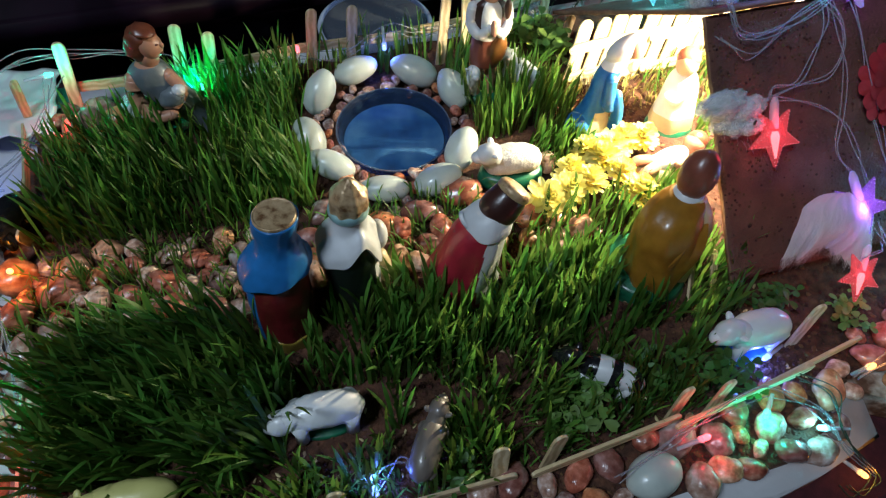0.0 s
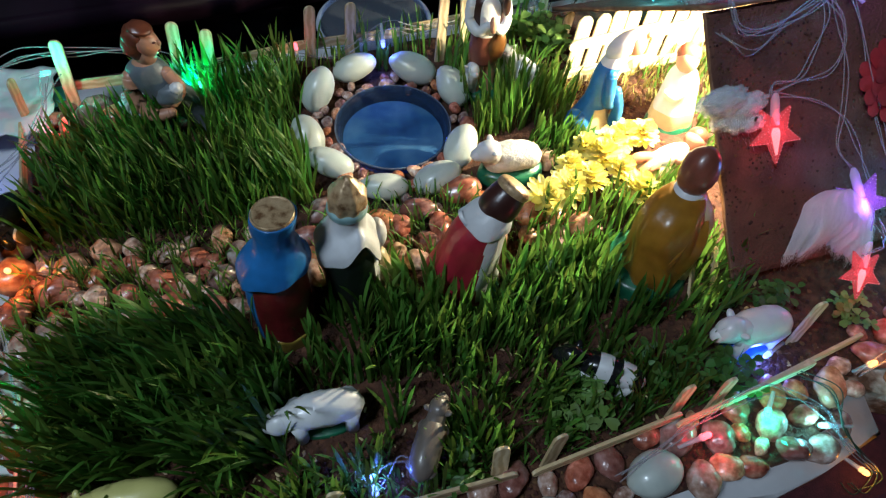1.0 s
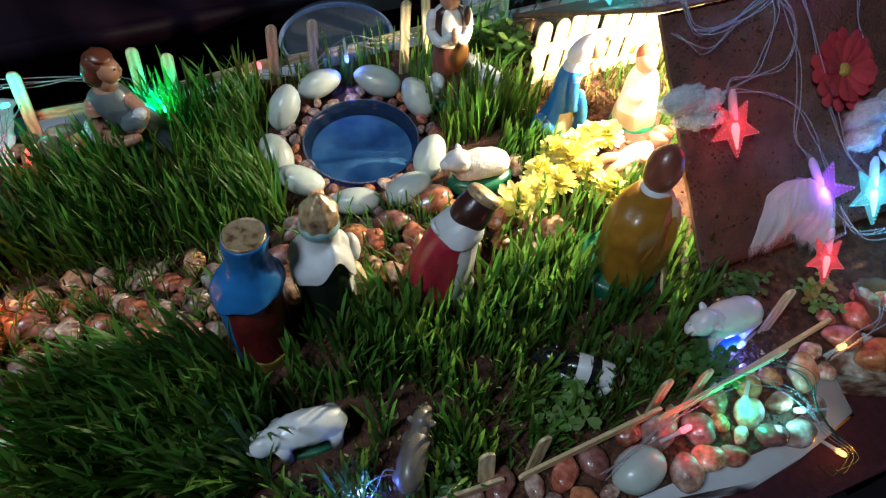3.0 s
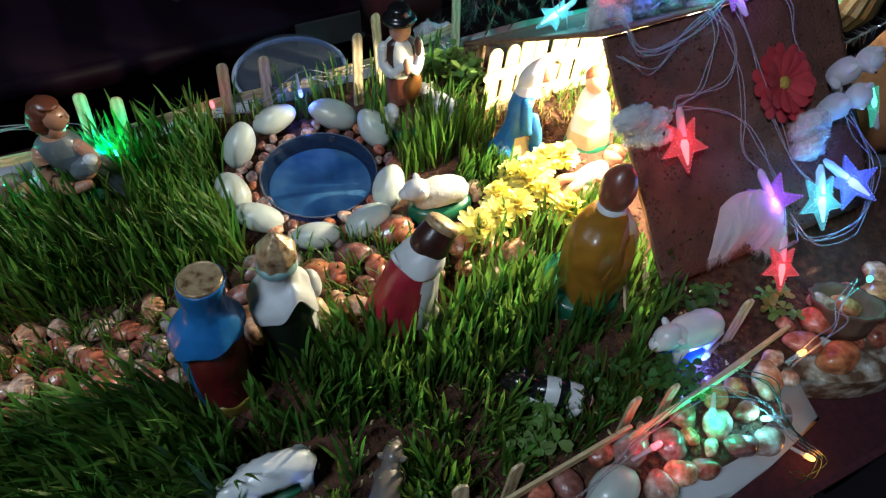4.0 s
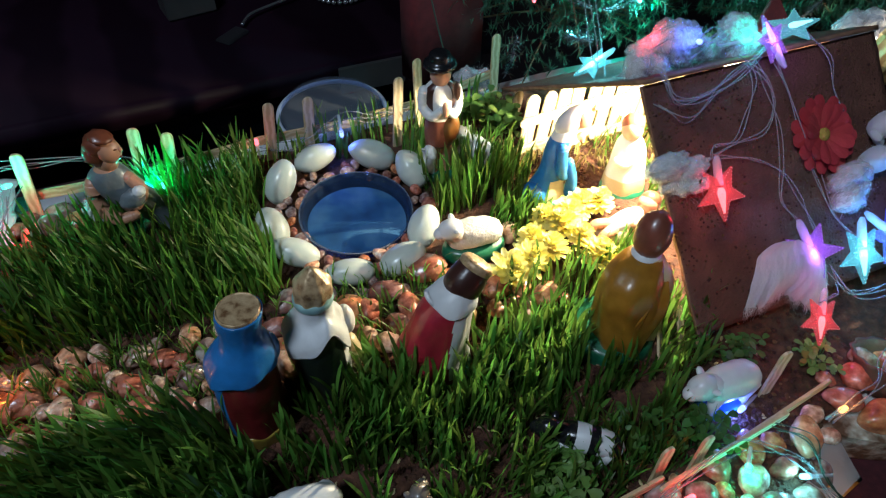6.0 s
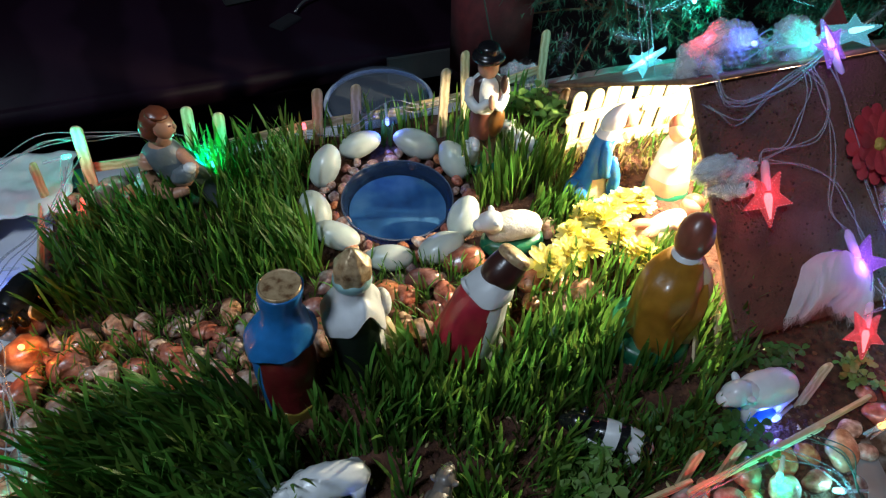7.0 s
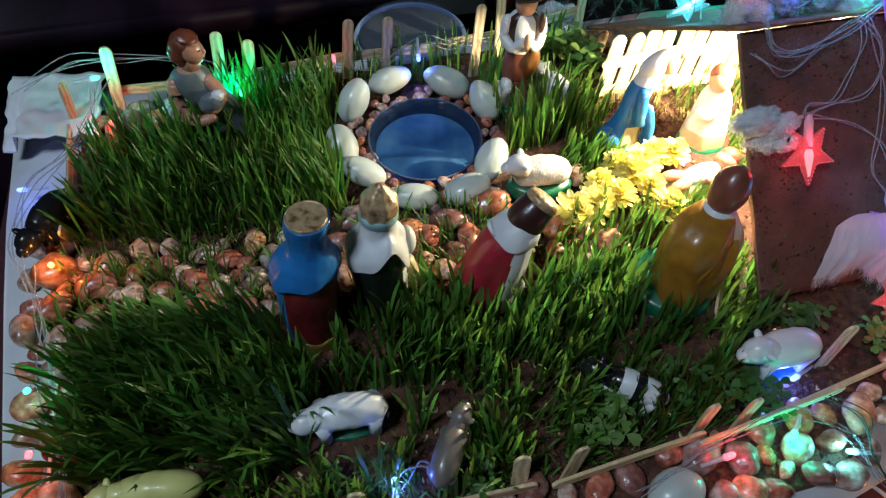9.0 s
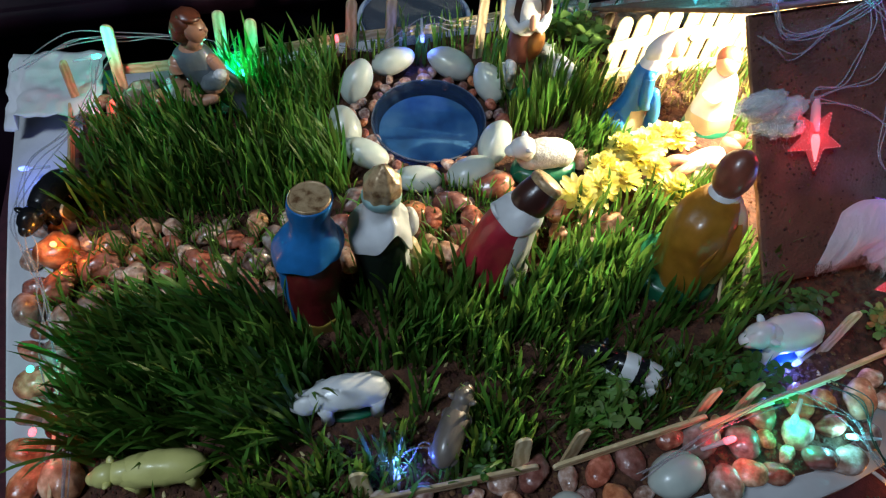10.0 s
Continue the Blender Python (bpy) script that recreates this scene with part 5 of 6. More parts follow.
def star_light(at, r, colour, power, label):
    """A clear five-pointed plastic star lit by one LED."""
    body, core, _, c = GLOW[colour]
    beads = BEADS[colour]
    s = holder("star_light", at, label, "fairy light", "star lights")
    bm = bmesh.new()
    for side in (1, -1):
        mid = bm.verts.new((0, 0, side * r * 0.20))
        ring = []
        for k in range(10):
            a = math.pi / 2 + math.pi * k / 5
            rad = r if k % 2 == 0 else r * 0.42
            ring.append(bm.verts.new((rad * math.cos(a), rad * math.sin(a), side * r * (0.05 if k % 2 == 0 else 0.09))))
        for k in range(10):
            bm.faces.new((mid, ring[k], ring[(k + 1) % 10]) if side > 0 else (mid, ring[(k + 1) % 10], ring[k]))
        if side > 0:
            top = ring
        else:
            for k in range(10):
                bm.faces.new((top[k], ring[k], ring[(k + 1) % 10], top[(k + 1) % 10]))
    for k in range(5):
        a = math.pi / 2 + 2 * math.pi * k / 5
        for t in (0.34, 0.46, 0.58, 0.70, 0.82, 0.93):
            for w in (-1, 1):
                ball(bm, (r * t * math.cos(a) - w * r * 0.30 * (1 - t) * math.sin(a), r * t * math.sin(a) + w * r * 0.30 * (1 - t) * math.cos(a), r * 0.16 * (1 - t) + r * 0.05), r * 0.017, 1, sub=1)
    part("star", bm, [body, beads], s, "clear beaded plastic star", smooth=False)
    bm = bmesh.new()
    loft(bm, smooth_rings([(0, 0, -r * 0.16, r * 0.09, r * 0.07), (0, 0, 0.0, r * 0.15, r * 0.10), (0, 0, r * 0.25, r * 0.12, r * 0.08), (0, 0, r * 0.70, r * 0.03, r * 0.03)], 4), 14)
    bmesh.ops.rotate(bm, verts=bm.verts, cent=(0, 0, 0), matrix=Matrix.Rotation(-math.pi / 2, 3, "X"))
    bmesh.ops.translate(bm, verts=bm.verts, vec=(0, 0, r * 0.05))
    part("led", bm, core, s, "bright LED inside the star")
    bm = bmesh.new()
    tube(bm, [(0, -r * 0.25, 0), (0, -r * 1.05, 0.001), (0, -r * 1.25, 0.002)], [r * 0.16, r * 0.14, r * 0.07], 10)
    part("socket", bm, CLEAR, s, "clear plastic socket")
    if power:
        lamp("star_glow", "POINT", tuple(at @ Vector((0, -r * 0.1, r * 0.45))), power * 2.5, c, r * 0.25)
    return s


def led(place, way, colour, power, label, dim=1.0, up=0.004):
    """A small bullet LED on its stem."""
    _, _, core, c = GLOW[colour]
    way = Vector(way).normalized()
    m = Matrix.Translation(place) @ way.to_track_quat("Z", "Y").to_matrix().to_4x4()
    s = holder("fairy_light", m, label, "fairy light", "small LED lights")
    bm = bmesh.new()
    loft(bm, [(0, 0, -0.0025, 0.0019, 0.0019), (0, 0, 0.002, 0.0019, 0.0019), (0, 0, 0.0035, 0.0014, 0.0014), (0, 0, 0.0042, 0.0005, 0.0005)], 12)
    part("bulb", bm, core, s)
    bm = bmesh.new()
    loft(bm, [(0, 0, -0.018, 0.0011, 0.0011), (0, 0, -0.0045, 0.0015, 0.0015), (0, 0, -0.0024, 0.0023, 0.0023), (0, 0, -0.0014, 0.0023, 0.0023)], 12)
    part("stem", bm, CLEAR, s, "clear plastic stem")
    if power:
        lamp("led_glow", "POINT", tuple(Vector(place) + way * 0.007 + Vector((0, 0, up))), power * 6, c, 0.003)


tilt = lambda roll: pose(0, 0, 0, 46.4, 0, 0) @ pose(0, 0, 0, 0, 0, roll)
star_light(Matrix.Translation(on_front(0.322, 0.2493, 0.010)) @ tilt(176), 0.0205, "red", 0.014, "red-lit plastic star hanging on the roof board")
star_light(Matrix.Translation(on_front(0.382, 0.2083, 0.016)) @ tilt(195) @ pose(0, 0, 0, 0, 25, 0), 0.0215, "violet", 0.020, "violet-lit plastic star hanging on the roof board")
star_light(Matrix.Translation(on_front(0.426, 0.1987, 0.016)) @ tilt(170), 0.0220, "cyan", 0.030, "white-green lit plastic star on the roof board")
star_light(Matrix.Translation(on_front(0.455, 0.2026, 0.020)) @ tilt(215) @ pose(0, 0, 0, 20, 10, 0), 0.0220, "blue", 0.040, "blue-lit plastic star on the roof board")
star_light(Matrix.Translation((0.392, 0.306, 0.164)) @ pose(0, 0, 0, 46, 0, 20), 0.0180, "violet", 0.015, "violet-white lit plastic star on the ridge of the stable")
star_light(Matrix.Translation((0.424, 0.318, 0.162)) @ pose(0, 0, 0, 18, 10, 250), 0.0180, "cyan", 0, "pale cyan-lit plastic star lying along the ridge")
star_light(Matrix.Translation((0.303, 0.385, 0.119)) @ pose(0, 0, 0, -32, 0, 80), 0.0165, "cyan", 0.03, "cyan-lit plastic star lying on the far roof board")
star_light(Matrix.Translation((0.3695, 0.158, 0.030)) @ tilt(160), 0.0180, "red", 0.010, "red-lit plastic star above a small seedling")
star_light(Matrix.Translation((0.517, 0.235, 0.075)) @ pose(0, 0, 0, 60, 0, 30), 0.0190, "green", 0.0, "green-lit plastic star beside the stable")

led((-0.152, 0.492, 0.050), (1, 0, 0.1), "green", 0.010, "green LED of the light string on the far fence")
led((-0.149, 0.472, 0.012), (0.3, -0.3, 0.5), "red", 0.006, "red LED lying in the far corner")
led((-0.042, 0.484, 0.022), (-0.2, -0.2, 0.6), "green", 0.028, "green LED standing at the far fence")
led((0.043, 0.504, 0.030), (0, 0, 1), "red", 0.0004, "red LED standing at the far fence")
led((0.117, 0.484, 0.034), (0, -0.2, -1), "blue", 0.010, "blue LED hanging over the white stones")
led((-0.181, 0.327, 0.020), (0.3, -0.4, 0.4), "orange", 0.0055, "orange LED among the pebbles")
led((-0.186, 0.232, 0.018), (0.2, -0.4, 0.5), "green", 0.003, "green LED on the side pebbles")
led((-0.180, 0.190, 0.018), (0.2, -0.5, 0.5), "red", 0.0018, "red LED on the side pebbles")
led((-0.216, 0.420, 0.008), (-1, 0, 0.1), "blue", 0.003, "pale blue LED lying on the white paper")
led((0.252, 0.092, 0.024), (0.05, -0.3, -0.9), "green", 0.011, "green LED hanging over the front pebbles")
led((0.208, 0.090, 0.024), (1, 0.05, 0.1), "red", 0.003, "pink LED lying over the front pebbles")
led((0.292, 0.078, 0.008), (-1, 0.3, 0.1), "cyan", 0.0060, "cyan-blue LED lying on the white paper corner")
led((0.318, 0.050, -0.020), (0.6, -0.6, -0.3), "orange", 0.0015, "orange LED hanging off the tray corner")
led((0.330, 0.099, 0.030), (0, -0.2, 1), "orange", 0.0018, "orange LED among brown pebbles")
led((0.018, 0.120, 0.008), (0, 0.6, 0.7), "blue", 0.016, "blue LED standing in the front grass")
led((0.288, 0.131, 0.006), (-1, -0.3, 0.1), "blue", 0.008, "blue LED under the pig", up=0.0)
led((0.314, 0.333, 0.165), (-1, 0, 0.1), "red", 0.003, "red LED on the cotton of the roof")
led((0.497, 0.550, 0.068), (-0.5, -0.3, 0.1), "green", 0.080, "green LED in the small fir tree")
led((0.360, 0.580, 0.076), (0, -0.3, -0.8), "red", 0.006, "red LED in the small fir tree")
led((0.430, 0.500, 0.100), (0.2, -0.4, -0.5), "cyan", 0.12, "cyan LED in the small fir tree")
led((0.336, 0.316, 0.168), (-0.5, -0.3, 0.3), "blue", 0.007, "blue LED in the roof cotton")
led((0.375, 0.312, 0.163), (0.5, -0.3, 0.2), "green", 0.008, "green LED in the roof cotton")
# extra LED, added only to brighten the foil ornament and the cotton near it
led((0.560, 0.342, 0.112), (0.2, -0.4, 0.5), "white", 0.016, "white LED added to brighten the foil ornament")
led((0.418, 0.123, 0.032), (-0.5, -0.2, 0.2), "green", 0.004, "green LED beside the clay pot")

# the white lamp inside the stable
bulb = holder("stable_bulb", Matrix.Translation((0.312, 0.345, 0.100)), "small white LED bulb hanging inside the stable", "fairy light")
bm = bmesh.new()
ball(bm, (0, 0, 0), (0.0035, 0.0035, 0.0055), sub=2)
part("bulb", bm, glowing("white_led", (1.0, 0.88, 0.62), 25), bulb)
bm = bmesh.new()
tube(bm, [(0, 0, 0.005), (0.002, -0.001, 0.016), (0.006, -0.008, 0.028)], [0.003, 0.0026, 0.001], 10)
part("socket", bm, CLEAR, bulb)


# ---- wires ----
def wire(label, keys, strands=2, shake=0.002, seed=0, r=0.00048, mat=None):
    rg = random.Random(seed)
    w = holder("light_wire", Matrix.Translation(keys[0]), label, "wire", "light-string wires")
    for k in range(strands):
        off = np.array([rg.gauss(0, shake) for _ in range(3)]) * 0.7
        ks = [np.array(p) - np.array(keys[0]) + off + np.array([rg.gauss(0, shake) for _ in range(3)]) * 1.0 for p in keys]
        bm = bmesh.new()
        tube(bm, curve_points(ks, 7), r, 6)
        part("strand", bm, mat or WIRE, w)


F = lambda x, y, off=0.003: tuple(on_front(x, y, off))
RIDGE = lambda x, dz=0.004: (x, 0.306, 0.152 + dz)
wire("clear twisted light wires lying along the ridge", [(0.300, 0.350, 0.128), RIDGE(0.300, 0.006), F(0.305, 0.297, 0.006), F(0.330, 0.296, 0.006), F(0.360, 0.300, 0.006), RIDGE(0.390), (0.405, 0.318, 0.158)], 5, 0.0022, 1)
wire("clear light wires looping over the bright opening", [(0.312, 0.337, 0.128), (0.296, 0.318, 0.138), F(0.298, 0.292, 0.008), F(0.318, 0.288, 0.006), F(0.345, 0.297, 0.006)], 2, 0.002, 2)
wire("clear light wires hanging down to a red star", [RIDGE(0.372), F(0.372, 0.296, 0.008), F(0.360, 0.281, 0.006), F(0.345, 0.272, 0.006), F(0.328, 0.272, 0.007), F(0.324, 0.266, 0.009)], 2, 0.0012, 3)
wire("clear light wires looping on the roof board", [RIDGE(0.366), F(0.378, 0.298, 0.010), F(0.384, 0.284, 0.008), F(0.374, 0.272, 0.005), F(0.345, 0.270, 0.005), F(0.326, 0.268, 0.007)], 2, 0.0012, 4)
wire("clear light wires running down the roof board", [F(0.326, 0.267, 0.006), F(0.358, 0.260, 0.003), F(0.383, 0.250, 0.003), F(0.393, 0.236, 0.003), F(0.398, 0.224, 0.005), F(0.401, 0.214, 0.008)], 2, 0.0010, 5)
wire("clear light wires running down the roof board", [RIDGE(0.378), F(0.384, 0.292, 0.005), F(0.386, 0.272, 0.003), F(0.385, 0.254, 0.003), F(0.377, 0.236, 0.003), F(0.386, 0.222, 0.004), F(0.392, 0.205, 0.006)], 2, 0.0012, 6)
wire("clear light wires running down the roof board", [RIDGE(0.392), F(0.400, 0.288, 0.004), F(0.407, 0.262, 0.003), F(0.415, 0.240, 0.003), F(0.420, 0.222, 0.005), F(0.430, 0.207, 0.010)], 3, 0.0014, 7)
wire("clear light wires hanging from the ridge star", [(0.432, 0.312, 0.158), F(0.440, 0.298, 0.008), F(0.444, 0.284, 0.004), F(0.444, 0.270, 0.006)], 2, 0.001, 8)
wire("clear light wires bundled below the star cluster", [F(0.398, 0.196, 0.012), F(0.412, 0.182, 0.016), F(0.440, 0.178, 0.018), F(0.468, 0.186, 0.016), F(0.490, 0.205, 0.012), F(0.486, 0.225, 0.008), F(0.476, 0.240, 0.005)], 4, 0.0022, 9)
wire("clear light wires hanging to a low star", [F(0.402, 0.190, 0.014), (0.390, 0.168, 0.042), (0.376, 0.164, 0.048), (0.366, 0.164, 0.044)], 2, 0.0012, 10)
wire("thin clear wires along the far fence", [(-0.215, 0.500, 0.040), (-0.175, 0.512, 0.050), (-0.140, 0.516, 0.046), (-0.100, 0.512, 0.040), (-0.065, 0.505, 0.030), (-0.040, 0.500, 0.026), (-0.01, 0.512, 0.020)], 4, 0.003, 11, 0.0005)
wire("thin clear wires behind the far fence", [(-0.01, 0.512, 0.018), (0.043, 0.516, 0.014), (0.080, 0.500, 0.022), (0.121, 0.487, 0.048), (0.150, 0.500, 0.030), (0.190, 0.512, 0.026)], 3, 0.003, 12, 0.0005)
wire("thin clear wires lying down the tray's side", [(-0.150, 0.485, 0.050), (-0.165, 0.465, 0.030), (-0.182, 0.430, 0.028), (-0.200, 0.395, 0.030), (-0.205, 0.355, 0.022), (-0.192, 0.315, 0.026), (-0.180, 0.275, 0.028), (-0.174, 0.230, 0.022), (-0.165, 0.180, 0.018), (-0.158, 0.120, 0.014)], 4, 0.003, 13, 0.0005)
wire("thin clear wires along the front fence", [(0.150, 0.084, 0.022), (0.190, 0.094, 0.022), (0.200, 0.098, 0.026), (0.245, 0.104, 0.030), (0.262, 0.100, 0.030), (0.285, 0.084, 0.022), (0.300, 0.064, 0.004), (0.318, 0.046, -0.010)], 3, 0.0020, 14, 0.0004)
wire("thin dark wires hanging off the tray corner", [(0.290, 0.110, 0.022), (0.302, 0.094, 0.020), (0.306, 0.075, 0.010), (0.312, 0.056, -0.004), (0.326, 0.044, -0.020), (0.312, 0.040, -0.026), (0.303, 0.046, -0.018)], 3, 0.0018, 15, 0.0004, WIRE_DARK)
wire("thin wires across brown pebbles", [(0.318, 0.098, 0.026), (0.340, 0.098, 0.036), (0.365, 0.105, 0.034), (0.385, 0.120, 0.028), (0.41, 0.125, 0.030)], 3, 0.002, 16, 0.0005)
wire("clear light wires over the cotton and up to the tree", [(0.296, 0.360, 0.135), (0.300, 0.375, 0.140), (0.325, 0.43, 0.150), (0.345, 0.48, 0.150), (0.360, 0.54, 0.105), (0.41, 0.56, 0.085), (0.47, 0.555, 0.080)], 3, 0.004, 17)
wire("clear light wires in the small fir tree", [(0.36, 0.58, 0.09), (0.42, 0.545, 0.070), (0.455, 0.53, 0.085), (0.50, 0.545, 0.080), (0.53, 0.52, 0.09), (0.505, 0.44, 0.13), (0.40, 0.35, 0.168)], 3, 0.005, 18)
wire("tangled wires on the roof cotton", [(0.305, 0.338, 0.160), (0.325, 0.328, 0.173), (0.345, 0.338, 0.166), (0.330, 0.318, 0.161), (0.355, 0.323, 0.169), (0.375, 0.333, 0.162)], 4, 0.004, 19, 0.0006)
wire("thin dark wire hanging before the cabinet", [(0.245, 0.62, 0.14), (0.247, 0.60, 0.09), (0.252, 0.58, 0.05), (0.256, 0.56, 0.02)], 1, 0.001, 20, 0.0008, WIRE_DARK)
wire("blue-lit wires under the donkey", [(0.012, 0.112, 0.004), (0.025, 0.125, 0.016), (0.035, 0.128, 0.020), (0.046, 0.124, 0.012)], 2, 0.002, 21, 0.0005)


# ---- cotton wool ----
def cotton(place, size, seed, label, droop=(0, 0, 0), n=7, group="cotton tufts", strands=320):
    rg = random.Random(seed)
    c = holder("cotton_tuft", Matrix.Translation(place), label, "cotton", group)
    bm, bf = bmesh.new(), bmesh.new()
    for k in range(n):
        t = k / max(1, n - 1)
        p = Vector((rg.gauss(0, 0.30) * size[0], rg.gauss(0, 0.28) * size[1], rg.gauss(0, 0.22) * size[2])) + Vector(droop) * t
        s = rg.uniform(0.36, 0.54) * (1 - 0.30 * t)
        ball(bm, p, (size[0] * s, size[1] * s, size[2] * s), 0, (rg.uniform(0, 90),) * 3, 0.26, 2.2, 4, seed + k)
        for shell in (1.10, 1.24, 1.40):
            ball(bf, p, (size[0] * s * shell, size[1] * s * shell, size[2] * s * shell), 0, (rg.uniform(0, 90),) * 3, 0.34, 2.6, 4, seed + k + shell * 7)
    part("wad", bm, COTTON, c)
    part("fluff", bf, FLUFF, c, "thin see-through cotton fluff")
    bm = bmesh.new()
    for k in range(strands):
        d = Vector((rg.gauss(0, 1), rg.gauss(0, 1), rg.gauss(0, 1))).normalized()
        t = rg.random()
        p = Vector((d.x * size[0], d.y * size[1], d.z * size[2])) * 0.55 + Vector(droop) * t
        e = p + Vector((d.x * size[0], d.y * size[1], d.z * size[2])) * rg.uniform(0.15, 0.5) + Vector(droop) * 0.35
        m = (p + e) / 2 + Vector((rg.gauss(0, 1), rg.gauss(0, 1), rg.gauss(0, 1))) * size[0] * 0.12
        w = d.cross(Vector((0.2, 0.5, 0.8))).normalized() * 0.00005
        q = [bm.verts.new(v) for v in (p - w, p + w, m + w, m - w, e)]
        bm.faces.new(q[:4])
        bm.faces.new((q[3], q[2], q[4]))
    tagged(part("fibre_fringe", bm, COTTON, c), kind="stuff")


cotton(on_front(0.288, 0.268, 0.008), (0.015, 0.012, 0.022), 61, "white cotton tuft shaped like a bird on the board", (0.016, -0.012, -0.014), 8, strands=160)


def cotton_brush(top, left, right, seed, label):
    """A combed tuft that hangs from its top and fans out into ragged ends."""
    rg = random.Random(seed)
    c = holder("cotton_tuft", Matrix.Translation(top), label, "cotton", "cotton tufts")
    out = Vector((0, -0.724, 0.690))
    a, b = left - top, right - top
    bm, bs = bmesh.new(), bmesh.new()

    def at(u, v):
        tip = a.lerp(b, u) * (1.0 + 0.30 * noise.noise(Vector((u * 11, seed, 0))) - 0.24 * math.sin(math.pi * u) ** 2)
        wide = (b - a) * (u - 0.5) * 0.8 * (1 - v) * min(1.0, (v * 4) ** 0.5)
        body = 0.019 * (math.sin(math.pi * min(1, 0.16 + 0.84 * v)) ** 0.7) * math.sin(math.pi * min(0.97, max(0.03, u))) ** 0.5
        comb = 0.0016 * noise.noise(Vector((u * 26, v * 2.5, seed))) + 0.0008 * noise.noise(Vector((u * 70, v * 5, seed)))
        return tip * (0.06 + 0.94 * v) + wide + out * (body + comb * (0.4 + v) + 0.0008) - a.lerp(b, 0.5) * 0.08 * (1 - v)
    nu, nv = 90, 26
    g = [[bm.verts.new(at(i / nu, j / nv)) for i in range(nu + 1)] for j in range(nv + 1)]
    for j in range(nv):
        for i in range(nu):
            bm.faces.new((g[j][i], g[j][i + 1], g[j + 1][i + 1], g[j + 1][i]))
    under = bm.verts.new(a.lerp(b, 0.5) * 0.5 - out * 0.001)
    edge = [v for v in g[0]] + [r[-1] for r in g[1:]] + [v for v in g[-1][-2::-1]] + [r[0] for r in g[-2:0:-1]]
    for p, q in zip(edge, edge[1:] + edge[:1]):
        bm.faces.new((q, p, under))
    part("wad", bm, COTTON, c)
    for k in range(4200):
        u, v = rg.random(), rg.uniform(0.05, 1.0)
        p = at(u, v)
        e = at(min(1, max(0, u + rg.gauss(0, 0.05))), min(1.22, v + rg.uniform(0.08, 0.25))) + out * rg.uniform(0, 0.002)
        m = (p + e) / 2 + out * rg.uniform(0, 0.002)
        w = (b - a).normalized() * 0.00008
        q = [bs.verts.new(x) for x in (p - w, p + w, m + w, m - w, e)]
        bs.faces.new(q[:4])
        bs.faces.new((q[3], q[2], q[4]))
    tagged(part("fibre_fringe", bs, COTTON, c), kind="stuff")


cotton_brush(on_front(0.372, 0.2155, 0.004), on_front(0.325, 0.190, 0.002), on_front(0.387, 0.178, 0.004), 62, "drooping white cotton tuft on the roof board")
cotton(on_front(0.436, 0.234, 0.008), (0.026, 0.014, 0.020), 63, "white cotton tuft below the toy bear", (0.006, -0.006, -0.012), 7)
cotton((0.312, 0.328, 0.155), (0.028, 0.020, 0.020), 64, "white cotton heap on the stable's ridge", n=8)
cotton((0.345, 0.330, 0.154), (0.028, 0.020, 0.018), 65, "white cotton heap on the stable's ridge", n=8)
cotton((0.382, 0.326, 0.154), (0.026, 0.017, 0.015), 66, "white cotton heap on the stable's ridge", n=7)
cotton((0.530, 0.335, 0.125), (0.020, 0.016, 0.022), 67, "white cotton tuft behind the stable", n=7)
cotton((0.290, 0.560, 0.008), (0.026, 0.016, 0.016), 68, "white cotton under the small fir tree", n=7)
cotton((-0.098, 0.492, 0.012), (0.016, 0.010, 0.012), 69, "dull white cotton in the far corner", n=5)
bm = bmesh.new()
ball(bm, (0, 0, 0), (0.0009, 0.0009, 0.0022), 0, sub=2)
solo("bird_eye", bm, P_BLACK, Matrix.Translation(on_front(0.300, 0.258, 0.0205)), "black painted eye on a cotton bird", "eye")


# ---- small bears and silk flower on the board ----
def fuzz(parent, lumps, n, seed, hair=0.0022):
    """Fine standing fibres over round lumps of cotton plush."""
    rg = random.Random(seed)
    bm = bmesh.new()
    for c, r in lumps:
        for k in range(n):
            d = Vector((rg.gauss(0, 1), rg.gauss(0, 1), rg.gauss(0, 1))).normalized()
            p = Vector(c) + Vector((d.x * r[0], d.y * r[1], d.z * r[2])) * 0.92
            e = p + (d + Vector((rg.gauss(0, 0.5), rg.gauss(0, 0.5), rg.gauss(0, 0.5)))) * hair * rg.uniform(0.5, 1.2)
            w = d.cross(Vector((0.2, 0.5, 0.8))).normalized() * 0.00010
            bm.faces.new([bm.verts.new(v) for v in (p - w, p + w, e)])
    tagged(part("plush", bm, COTTON, parent), kind="stuff")


